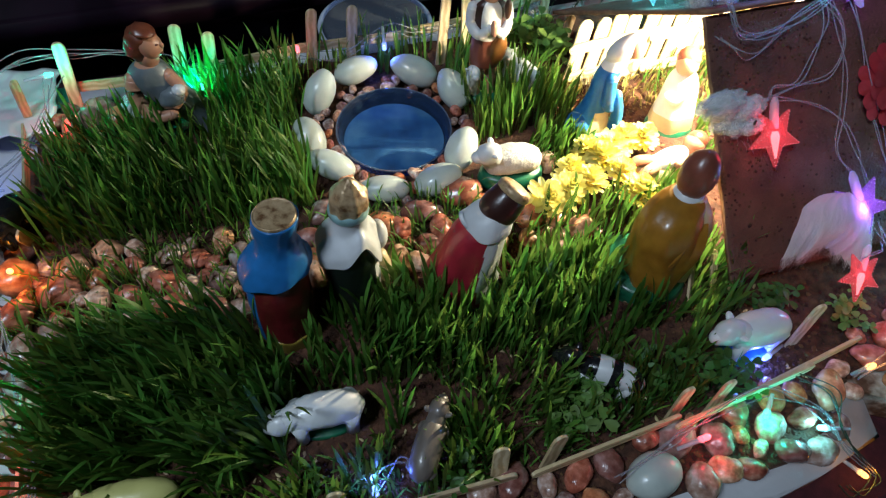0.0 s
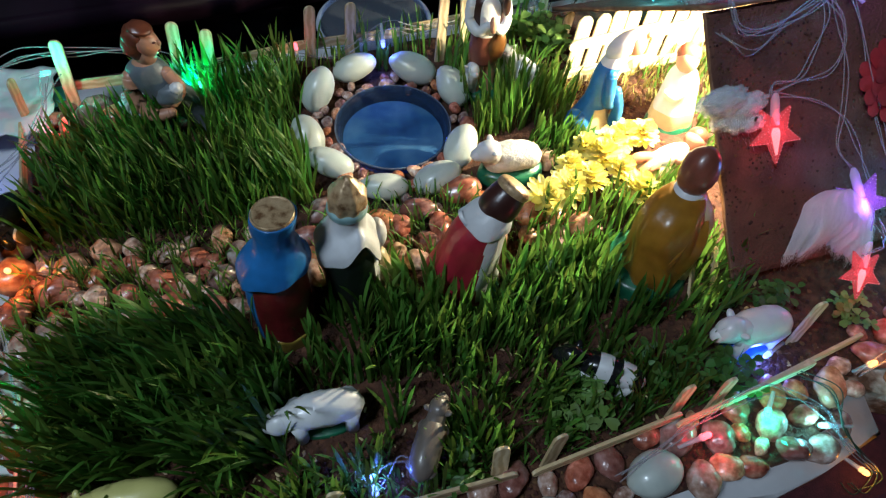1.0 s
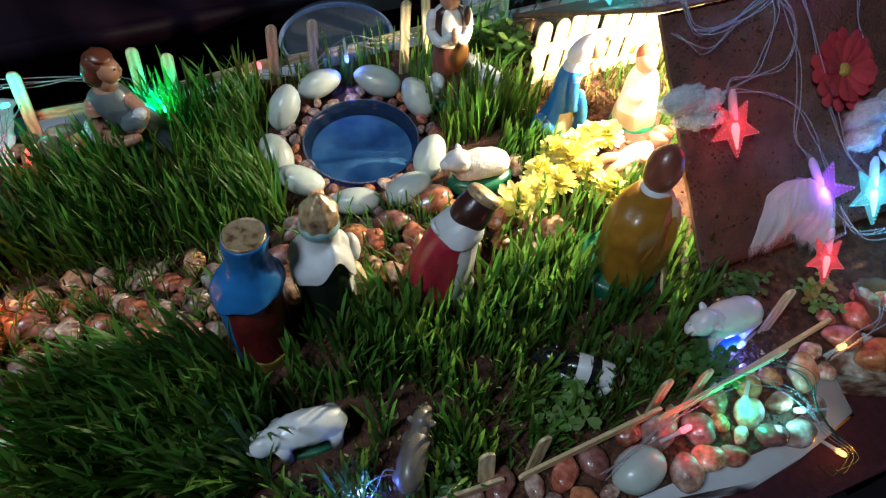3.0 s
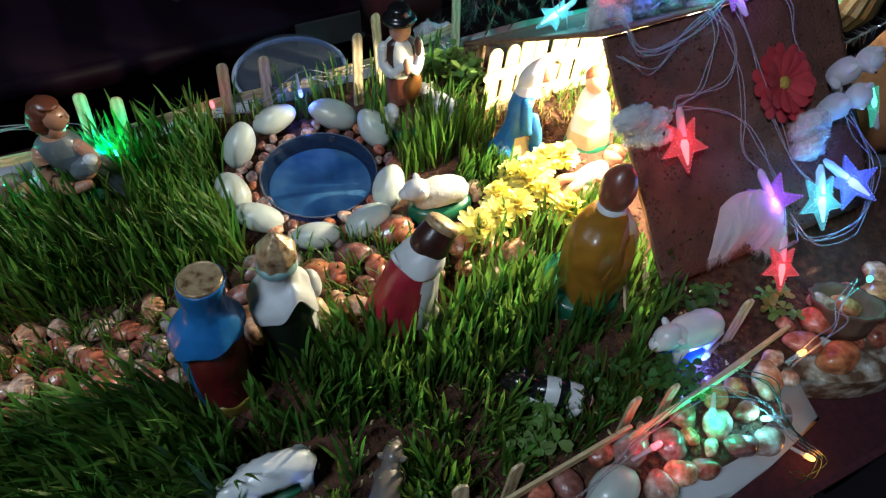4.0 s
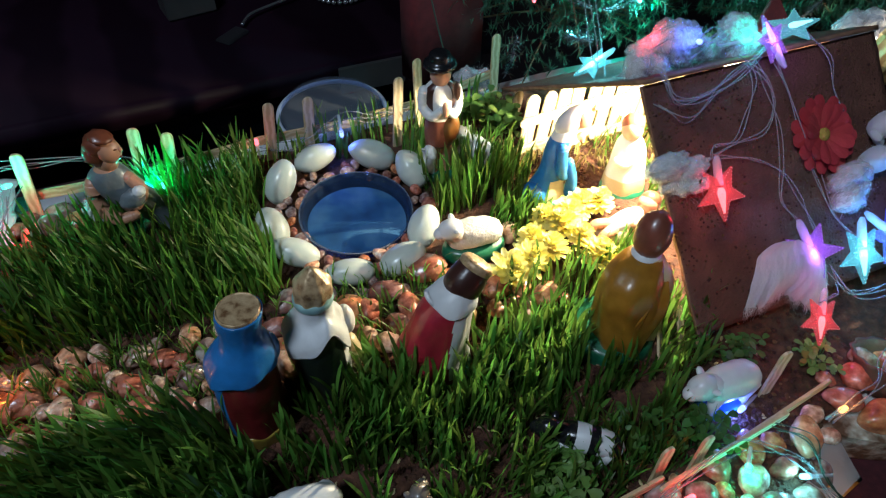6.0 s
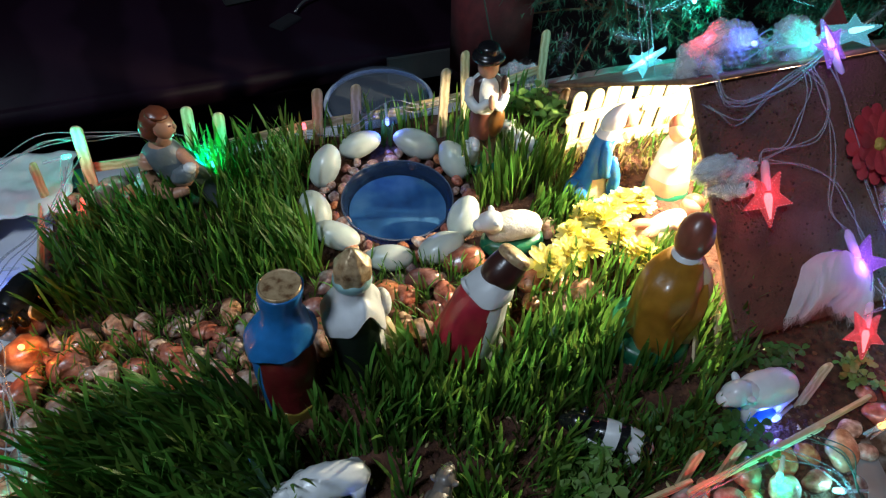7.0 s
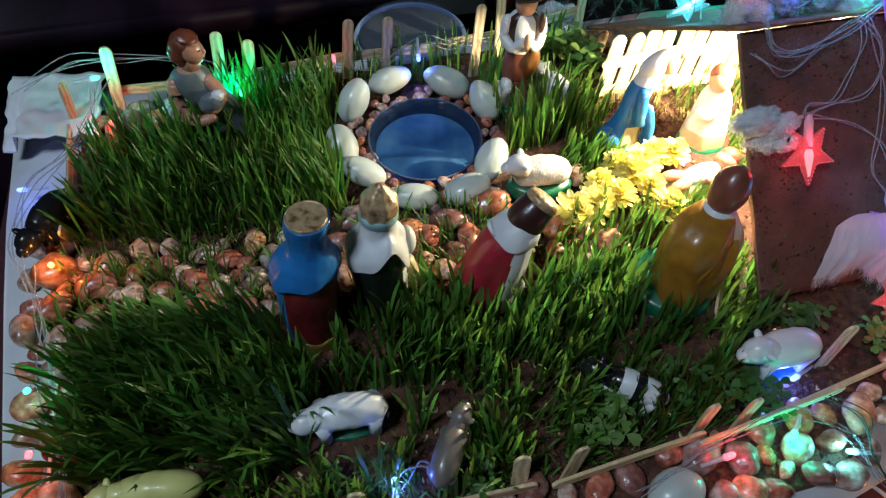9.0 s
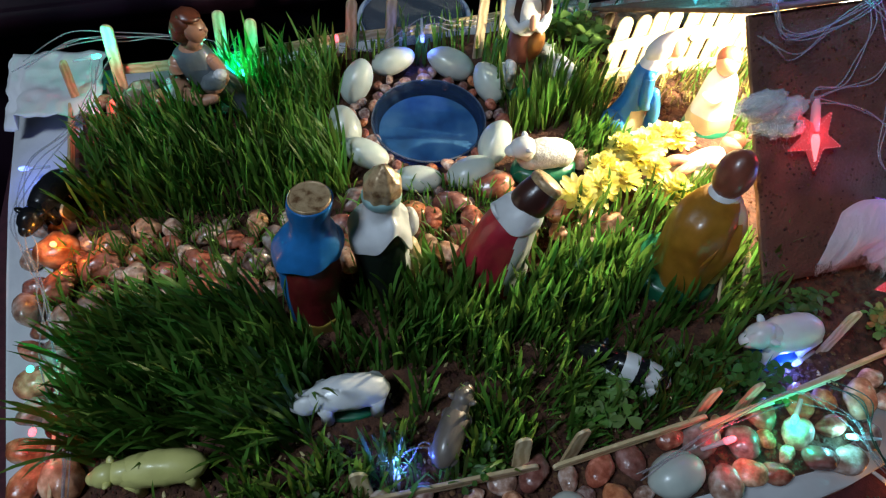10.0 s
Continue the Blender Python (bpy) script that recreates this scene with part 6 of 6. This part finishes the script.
def bear(at, k, label):
    b = holder("toy_bear", at, label, "toy", "toy bears")
    bm = bmesh.new()
    ball(bm, (0, 0, 0.010), (0.0085 * k, 0.0075 * k, 0.010 * k), 0, lump=0.15, freq=4)
    for s in (-1, 1):
        ball(bm, (0.007 * s, -0.003, 0.013), (0.003, 0.003, 0.0065), 0, (0, 30 * s, 0), 0.1, 4, 2)
        ball(bm, (0.005 * s, -0.005, 0.002), (0.0034, 0.0055, 0.0034), 0, lump=0.1, freq=4, sub=2)
    part("body", bm, COTTON, b)
    bm = bmesh.new()
    ball(bm, (0, -0.001, 0.0255), (0.0080 * k, 0.0072 * k, 0.0072 * k), 0, lump=0.15, freq=4)
    ball(bm, (0, -0.0075, 0.0238), (0.0036, 0.0036, 0.0030), 0, sub=2)
    head = part("head", bm, COTTON, b)
    for s in (-1, 1):
        bm = bmesh.new()
        ball(bm, (0.0058 * s, 0.0, 0.0320), (0.0030, 0.0020, 0.0030), 0, sub=2)
        part("ear", bm, COTTON, head)
        bm = bmesh.new()
        ball(bm, (0.0030 * s, -0.0072, 0.0272), 0.0009, sub=2)
        part("eye", bm, P_BLACK, head)
    bm = bmesh.new()
    ball(bm, (0, -0.0108, 0.0245), (0.0013, 0.0010, 0.0009), sub=2)
    part("nose", bm, P_BLACK, head)
    fuzz(b, [((0, 0, 0.010), (0.0085 * k, 0.0075 * k, 0.010 * k)), ((0, -0.001, 0.0255), (0.0080 * k, 0.0072 * k, 0.0072 * k))], 420, 5)


bear(Matrix.Translation(on_front(0.472, 0.256, 0.002)) @ pose(0, 0, 0, 25, 40, 10) @ Matrix.Scale(1.12, 4), 1.15, "small white plush bear resting on the board")
bear(Matrix.Translation(on_front(0.456, 0.240, 0.002)) @ pose(0, 0, 0, 25, 50, 15) @ Matrix.Scale(1.12, 4), 1.15, "small white plush bear resting on the board")

silk = holder("silk_flower", Matrix.Translation(on_front(0.424, 0.262, 0.003)) @ tilt(10), "red silk daisy with ochre centre glued to the board", "flower")
for ring, (rad, n, rise) in enumerate(((0.0295, 15, 4), (0.0240, 13, 14))):
    for k in range(n):
        bm = bmesh.new()
        m = pose(0, 0, 0.0015 * ring, 0, 0, 360 * (k + 0.5 * ring) / n) @ pose(0, 0, 0, 0, -rise - 3 * (k % 3), 0)
        rowsv = []
        for t, w in ((0.08, 0.30), (0.3, 0.62), (0.6, 0.95), (0.85, 1.0), (0.97, 0.62), (1.0, 0.2)):
            rowsv.append([bm.verts.new(m @ Vector((t * rad, s * w * 0.0052, 0.0008 * (1 - abs(s)) * (1 if t < 0.9 else 0.2)))) for s in (-1, -0.45, 0, 0.45, 1)])
        for p, q in zip(rowsv, rowsv[1:]):
            for s in range(4):
                bm.faces.new((p[s], q[s], q[s + 1], p[s + 1]))
        part("petal", bm, PETAL_R, silk)
bm = bmesh.new()
ball(bm, (0, 0, 0.003), (0.0052, 0.0052, 0.0030), sub=3, lump=0.1, freq=6)
part("centre", bm, YELLOW_EYE, silk)


# ---- small leafy plants ----
PALE_LEAF = material("pale_clover_leaf", [(0.3, (0.12, 0.24, 0.045)), (0.7, (0.24, 0.40, 0.10))], 0.5, 60, 4, vary=0.25, island=True, through_light=0.35)


def seedling(x, y, n, reach, size, seed, label, z=0.0, mat=None):
    rg = random.Random(seed)
    p = holder("seedling", Matrix.Translation((x, y, z)), label, "plant", "leafy seedlings")
    bm, bl = bmesh.new(), bmesh.new()
    for k in range(n):
        a = rg.uniform(0, 2 * math.pi)
        d = reach * math.sqrt(rg.random())
        top = Vector((d * math.cos(a), d * math.sin(a), rg.uniform(0.35, 1.0) * reach * 1.25))
        tube(bm, [(0.2 * top.x, 0.2 * top.y, -0.002), tuple(top * 0.6 + Vector((0, 0, 0.002))), tuple(top)], 0.0005, 5)
        for leaf in range(3):
            m = Matrix.Translation(top) @ pose(0, 0, 0, 0, 0, math.degrees(a) + 120 * leaf + rg.uniform(-25, 25)) @ pose(0, 0, 0, rg.uniform(-20, 20), rg.uniform(-30, 25), 0)
            s = size * rg.uniform(0.7, 1.2)
            pts = [m @ Vector((s * u, s * v, s * w)) for u, v, w in ((0, 0, 0), (0.35, 0.30, 0.06), (0.75, 0.42, 0.03), (1.05, 0.24, -0.04), (0.98, 0, -0.06), (1.05, -0.24, -0.04), (0.75, -0.42, 0.03), (0.35, -0.30, 0.06))]
            mid = bl.verts.new(m @ Vector((s * 0.55, 0, -0.04 * s)))
            vs = [bl.verts.new(q) for q in pts]
            for i in range(8):
                bl.faces.new((mid, vs[i], vs[(i + 1) % 8]))
    part("stalk", bm, LEAF, p)
    part("foliage", bl, mat or LEAF, p)


seedling(0.364, 0.142, 18, 0.016, 0.0060, 71, "small seedling with dull leaves under the star", mat=PALE_LEAF)
seedling(0.150, 0.134, 22, 0.018, 0.0085, 72, "pale green clover seedling in the front grass", mat=PALE_LEAF)
seedling(0.270, 0.478, 40, 0.026, 0.0100, 73, "leafy green seedling by the far fence", mat=PALE_LEAF)
seedling(-0.142, 0.452, 14, 0.014, 0.0090, 74, "round-leaved seedling in the far corner")
seedling(0.245, 0.122, 26, 0.020, 0.0062, 75, "small leafy weeds behind the front fence")
seedling(0.215, 0.140, 18, 0.020, 0.0055, 76, "small leafy weeds behind the front fence")
seedling(0.060, 0.118, 12, 0.016, 0.0055, 77, "tiny seedlings behind the front fence")
seedling(0.310, 0.165, 20, 0.018, 0.0060, 78, "small leafy weeds below the roof board")
seedling(-0.02, 0.125, 10, 0.016, 0.0050, 79, "tiny seedlings behind the front fence")

# ---- clear lid leaning behind the fence ----
lid = holder("plastic_lid", pose(0.130, 0.577, -0.0065, 1, -1, 0) @ Matrix.Scale(1.06, 4), "round clear plastic lid lying behind the fence", "lid")
bm = bmesh.new()
prof = [(0.001, 0.0100), (0.040, 0.0100), (0.046, 0.0092), (0.0485, 0.0060), (0.0500, 0.0), (0.0508, 0.0), (0.0495, 0.0066), (0.0468, 0.0102), (0.040, 0.0110), (0.001, 0.0110)]
rows = [[bm.verts.new((r * math.cos(2 * math.pi * k / 72), r * math.sin(2 * math.pi * k / 72), z)) for k in range(72)] for r, z in prof]
for a, b in zip(rows, rows[1:]):
    for k in range(72):
        bm.faces.new((a[k], a[(k + 1) % 72], b[(k + 1) % 72], b[k]))
part("disc", bm, clear("hazy_clear_plastic", (0.78, 0.84, 0.96), 0.12, 0.86, 0.55), lid)
bm = bmesh.new()
ringp = [(0.053 * math.cos(2 * math.pi * k / 72), 0.053 * math.sin(2 * math.pi * k / 72), 0.0) for k in range(73)]
tube(bm, ringp, 0.0024, 8)
part("rim", bm, clear("clear_rim", (0.85, 0.90, 1.0), 0.1, 0.35, 0.9), lid)

# clay pot and crumpled film at the edges
pot = holder("clay_pot", pose(0.402, 0.112, -0.008, -20, 10, 0), "small scalloped clay pot at the tray's edge", "pot")
bm = bmesh.new()
prof = [(0.004, 0.0), (0.017, 0.0), (0.020, 0.010), (0.023, 0.022), (0.0255, 0.026), (0.0225, 0.0255), (0.020, 0.020), (0.016, 0.004), (0.004, 0.003)]
rows = [[bm.verts.new((r * (1 + (0.04 * math.cos(12 * 2 * math.pi * k / 72) if z > 0.02 else 0)) * math.cos(2 * math.pi * k / 72), r * (1 + (0.04 * math.cos(12 * 2 * math.pi * k / 72) if z > 0.02 else 0)) * math.sin(2 * math.pi * k / 72), z)) for k in range(72)] for r, z in prof]
for a, b in zip(rows, rows[1:]):
    for k in range(72):
        bm.faces.new((a[k], a[(k + 1) % 72], b[(k + 1) % 72], b[k]))
part("body", bm, material("brown_clay", [(0.3, (0.10, 0.045, 0.03)), (0.7, (0.19, 0.09, 0.06))], 0.7, 60, 5, 0.3, 300), pot)

bm = bmesh.new()
nn = 22
gv = [[bm.verts.new((-0.238 + 0.075 * i / nn + 0.004 * noise.noise(Vector((0, j * 0.3, 1))), 0.470 + 0.085 * j / nn, 0.010 * (1 - i / nn) + 0.010 + 0.004 * noise.noise(Vector((i * 0.35, j * 0.35, 4))) - 0.014 * (1 - j / nn) * (i < 4))) for j in range(nn + 1)] for i in range(nn + 1)]
for i in range(nn):
    for j in range(nn):
        bm.faces.new((gv[i][j], gv[i + 1][j], gv[i + 1][j + 1], gv[i][j + 1]))
sheet = solo("paper_sheet", bm, PAPER, Matrix(), "crumpled white paper folded up at the tray corner", "paper")
sheet.modifiers.new("thickness", "SOLIDIFY").thickness = 0.0006

# ---- behind the tray: dark cabinet with trinkets, a small fir tree, decorations ----
cabinet = holder("cabinet", Matrix.Translation((-0.25, 0.95, -0.76)), "low dark varnished wooden cabinet behind the table", "cabinet")
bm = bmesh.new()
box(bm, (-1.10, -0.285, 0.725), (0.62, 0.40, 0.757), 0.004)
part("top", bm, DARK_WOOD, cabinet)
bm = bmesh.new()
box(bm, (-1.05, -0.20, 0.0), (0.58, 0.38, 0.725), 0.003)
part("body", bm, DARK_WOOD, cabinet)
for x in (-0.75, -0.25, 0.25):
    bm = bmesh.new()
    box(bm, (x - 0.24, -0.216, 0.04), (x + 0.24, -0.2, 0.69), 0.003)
    door = part("door", bm, DARK_WOOD, cabinet)
    bm = bmesh.new()
    tube(bm, [(x + 0.20, -0.216, 0.40), (x + 0.20, -0.236, 0.40), (x + 0.20, -0.236, 0.46), (x + 0.20, -0.216, 0.46)], 0.004, 8)
    part("handle", bm, GREY_METAL, door)
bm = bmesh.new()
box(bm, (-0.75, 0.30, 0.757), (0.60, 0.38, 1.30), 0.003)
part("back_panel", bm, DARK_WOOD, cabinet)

brace = holder("bead_bracelet", Matrix.Translation((0.212, 0.825, 0.002)), "bracelet of clear glass beads on the dark cabinet", "bracelet")
bead = bmesh.new()
ball(bead, (0, 0, 0), 0.0032, sub=2)
bead_mesh = mesh_of("bead", bead, SILVER)
for row in (0, 1):
    for k in range(30):
        b = new("bead", bead_mesh)
        b.parent = brace
        a = 2 * math.pi * k / 30
        b.location = (0.035 * math.cos(a), 0.035 * math.sin(a), 0.001 + 0.006 * row)
bm = bmesh.new()
box(bm, (-0.018, -0.010, 0), (0.018, 0.010, 0.004), 0.001)
solo("glass_slide", bm, HAZY, pose(0.060, 0.762, -0.002, 0, 0, 40), "thin clear glass piece lying on the cabinet", "glass", smooth=False)
bm = bmesh.new()
box(bm, (-0.030, -0.020, 0), (0.030, 0.020, 0.030), 0.002)
solo("carton", bm, GREY_METAL, pose(0.020, 0.850, -0.002, 0, 0, 10), "dull grey carton on the dark cabinet", "box", smooth=False)
bm = bmesh.new()
tube(bm, curve_points([(0.075, 0.78, 0.002), (0.09, 0.80, 0.004), (0.12, 0.815, 0.004), (0.15, 0.825, 0.006), (0.17, 0.85, 0.004)], 6), 0.002, 8)
solo("cable", bm, SILVER, Matrix(), "thin silvery cable lying on the cabinet", "cable")
bm = bmesh.new()
box(bm, (-0.040, -0.004, -0.030), (0.040, 0.0, 0.004), 0.001)
solo("metal_plate", bm, GREY_METAL, pose(0.200, 0.661, -0.012, 0, 0, 0), "dull grey plate on the cabinet's front edge", "plate", smooth=False)
bm = bmesh.new()
slab(bm, [(-0.045, -0.012), (0.045, -0.015), (0.05, 0.012), (-0.05, 0.015)], 0.0, 0.16, 0, 0.004)
solo("red_cloth", bm, RED_FELT, pose(0.285, 0.645, -0.03, 0, 0, 15), "folded dark red cloth beside the cabinet", "cloth")


def fir(x, y, z, height, spread, seed, label):
    rg = random.Random(seed)
    t = holder("fir_tree", Matrix.Translation((x, y, z)), label, "tree")
    bm = bmesh.new()
    tube(bm, [(0, 0, 0), (0.002, 0.001, height * 0.5), (0, 0, height)], [0.010, 0.007, 0.002], 10)
    part("trunk", bm, BOARD_EDGE, t)
    bb = bmesh.new()
    verts, faces = [], []
    for k in range(170):
        h = height * (0.03 + 0.95 * (k / 170) ** 0.9)
        L = spread * (1 - 0.85 * h / height) * rg.uniform(0.75, 1.1)
        a = k * 2.4 + rg.uniform(-0.3, 0.3)
        d = Vector((math.cos(a), math.sin(a), rg.uniform(-0.05, 0.28)))
        p0 = Vector((0, 0, h))
        pts = [p0 + d * L * s + Vector((0, 0, -0.10 * L * s * s)) for s in (0, 0.35, 0.7, 1.0)]
        tube(bb, pts, [0.0018, 0.0014, 0.001, 0.0005], 5)
        twigs = [(pts, 1.0)]
        for w in (-1, 1):
            for s in (0.35, 0.6, 0.8):
                q0 = p0 + d * L * s
                dd = (d + Vector((-d.y, d.x, 0)) * w * 0.9).normalized()
                twigs.append(([q0, q0 + dd * L * 0.2, q0 + dd * L * 0.42 * (1.2 - s)], 0.8))
        for line, k2 in twigs:
            for i in range(len(line) - 1):
                for m in range(int(30 * k2)):
                    c = line[i].lerp(line[i + 1], rg.random())
                    way = (line[i + 1] - line[i]).normalized()
                    n = (way * 0.6 + Vector((rg.gauss(0, 1), rg.gauss(0, 1), rg.gauss(0, 1))).normalized() * 0.8).normalized() * rg.uniform(0.009, 0.016)
                    sd = n.cross(Vector((0.3, 0.4, 0.85))).normalized() * 0.0013
                    b = len(verts)
                    verts += [tuple(c - sd), tuple(c + sd), tuple(c + n)]
                    faces.append((b, b + 1, b + 2))
    part("branchwork", bb, BOARD_EDGE, t)
    me = bpy.data.meshes.new("needles")
    me.from_pydata(verts, [], faces)
    me.materials.append(PINE)
    nd = new("needles", me)
    nd.parent = t
    tagged(nd, "dark green plastic needles", kind="stuff")


fir(0.470, 0.690, -0.034, 0.46, 0.215, 91, "small dark green artificial fir tree behind the stable")
fir(0.740, 0.560, -0.034, 0.34, 0.160, 92, "dark artificial fir tree beyond the stable")

# tinsel glints, felt ornament, foil ornament, clay vessel
def tinsel(place, reach, n, seed, label):
    rg = random.Random(seed)
    bm = bmesh.new()
    tube(bm, [(0, 0, -reach), (0.002, 0, 0), (0, 0.002, reach)], 0.0008, 5)
    for k in range(n):
        h = rg.uniform(-reach, reach)
        a = rg.uniform(0, 6.28)
        L = rg.uniform(0.006, 0.013)
        p = Vector((0, 0, h))
        e = p + Vector((math.cos(a) * L, math.sin(a) * L, -0.4 * L))
        w = Vector((-math.sin(a), math.cos(a), 0)) * 0.0008
        bm.faces.new([bm.verts.new(v) for v in (p - w, p + w, e)])
    solo("tinsel", bm, SILVER, place, label, "tinsel", "silver tinsel")


tinsel(Matrix.Translation((0.628, 0.45, 0.095)) @ pose(0, 0, 0, 20, 10, 0), 0.035, 160, 1, "silver tinsel sprig hanging above the stable")
tinsel(Matrix.Translation((0.555, 0.285, 0.105)) @ pose(0, 0, 0, 30, 20, 0), 0.035, 160, 2, "silver tinsel sprig beside the stable")
tinsel(Matrix.Translation((0.400, 0.545, 0.040)) @ pose(0, 0, 0, 70, 20, 0), 0.025, 110, 3, "silver tinsel in the small fir tree")
tinsel(Matrix.Translation((0.335, 0.570, 0.020)) @ pose(0, 0, 0, 10, 5, 0), 0.025, 110, 4, "silver tinsel in the small fir tree")
bm = bmesh.new()
slab(bm, [(-0.045, -0.030), (0.050, -0.034), (0.004, 0.050)], 0.0, 0.006, 0, 0.001)
solo("felt_triangle", bm, RED_FELT, pose(0.580, 0.460, 0.045, 62, 0, -12), "red felt triangle ornament behind the stable", "ornament", smooth=False)
foil = holder("foil_ornament", pose(0.615, 0.365, 0.050, 10, 8, 0), "pleated gold and silver foil ornament by the stable", "ornament")
bm = bmesh.new()
rows = []
for r, z in ((0.010, 0.0), (0.026, 0.012), (0.031, 0.030), (0.026, 0.050), (0.012, 0.064), (0.008, 0.070)):
    rows.append([bm.verts.new((r * (1 + 0.07 * (k % 2)) * math.cos(2 * math.pi * k / 40), r * (1 + 0.07 * (k % 2)) * math.sin(2 * math.pi * k / 40), z)) for k in range(40)])
for a, b in zip(rows, rows[1:]):
    for k in range(40):
        bm.faces.new((a[k], a[(k + 1) % 40], b[(k + 1) % 40], b[k]))
part("bauble", bm, GOLD_FOIL, foil, smooth=False)
bm = bmesh.new()
loft(bm, smooth_rings([(0, 0, -0.030, 0.012, 0.012), (0, 0, -0.024, 0.020, 0.020), (0, 0, -0.006, 0.020, 0.020), (0, 0, 0.002, 0.012, 0.012)], 4), 24)
part("cap", bm, SILVER, foil, "crumpled silver foil cap")
bm = bmesh.new()
loft(bm, smooth_rings([(0, 0, 0, 0.022, 0.022), (0, 0, 0.02, 0.034, 0.034), (0, 0, 0.05, 0.040, 0.040), (0, 0, 0.085, 0.034, 0.034), (0, 0, 0.10, 0.030, 0.030)], 5), 32)
solo("orange_vessel", bm, TERRACOTTA, pose(0.590, 0.262, -0.008, 0, 0, 0), "smooth orange clay vessel beside the stable", "vessel")
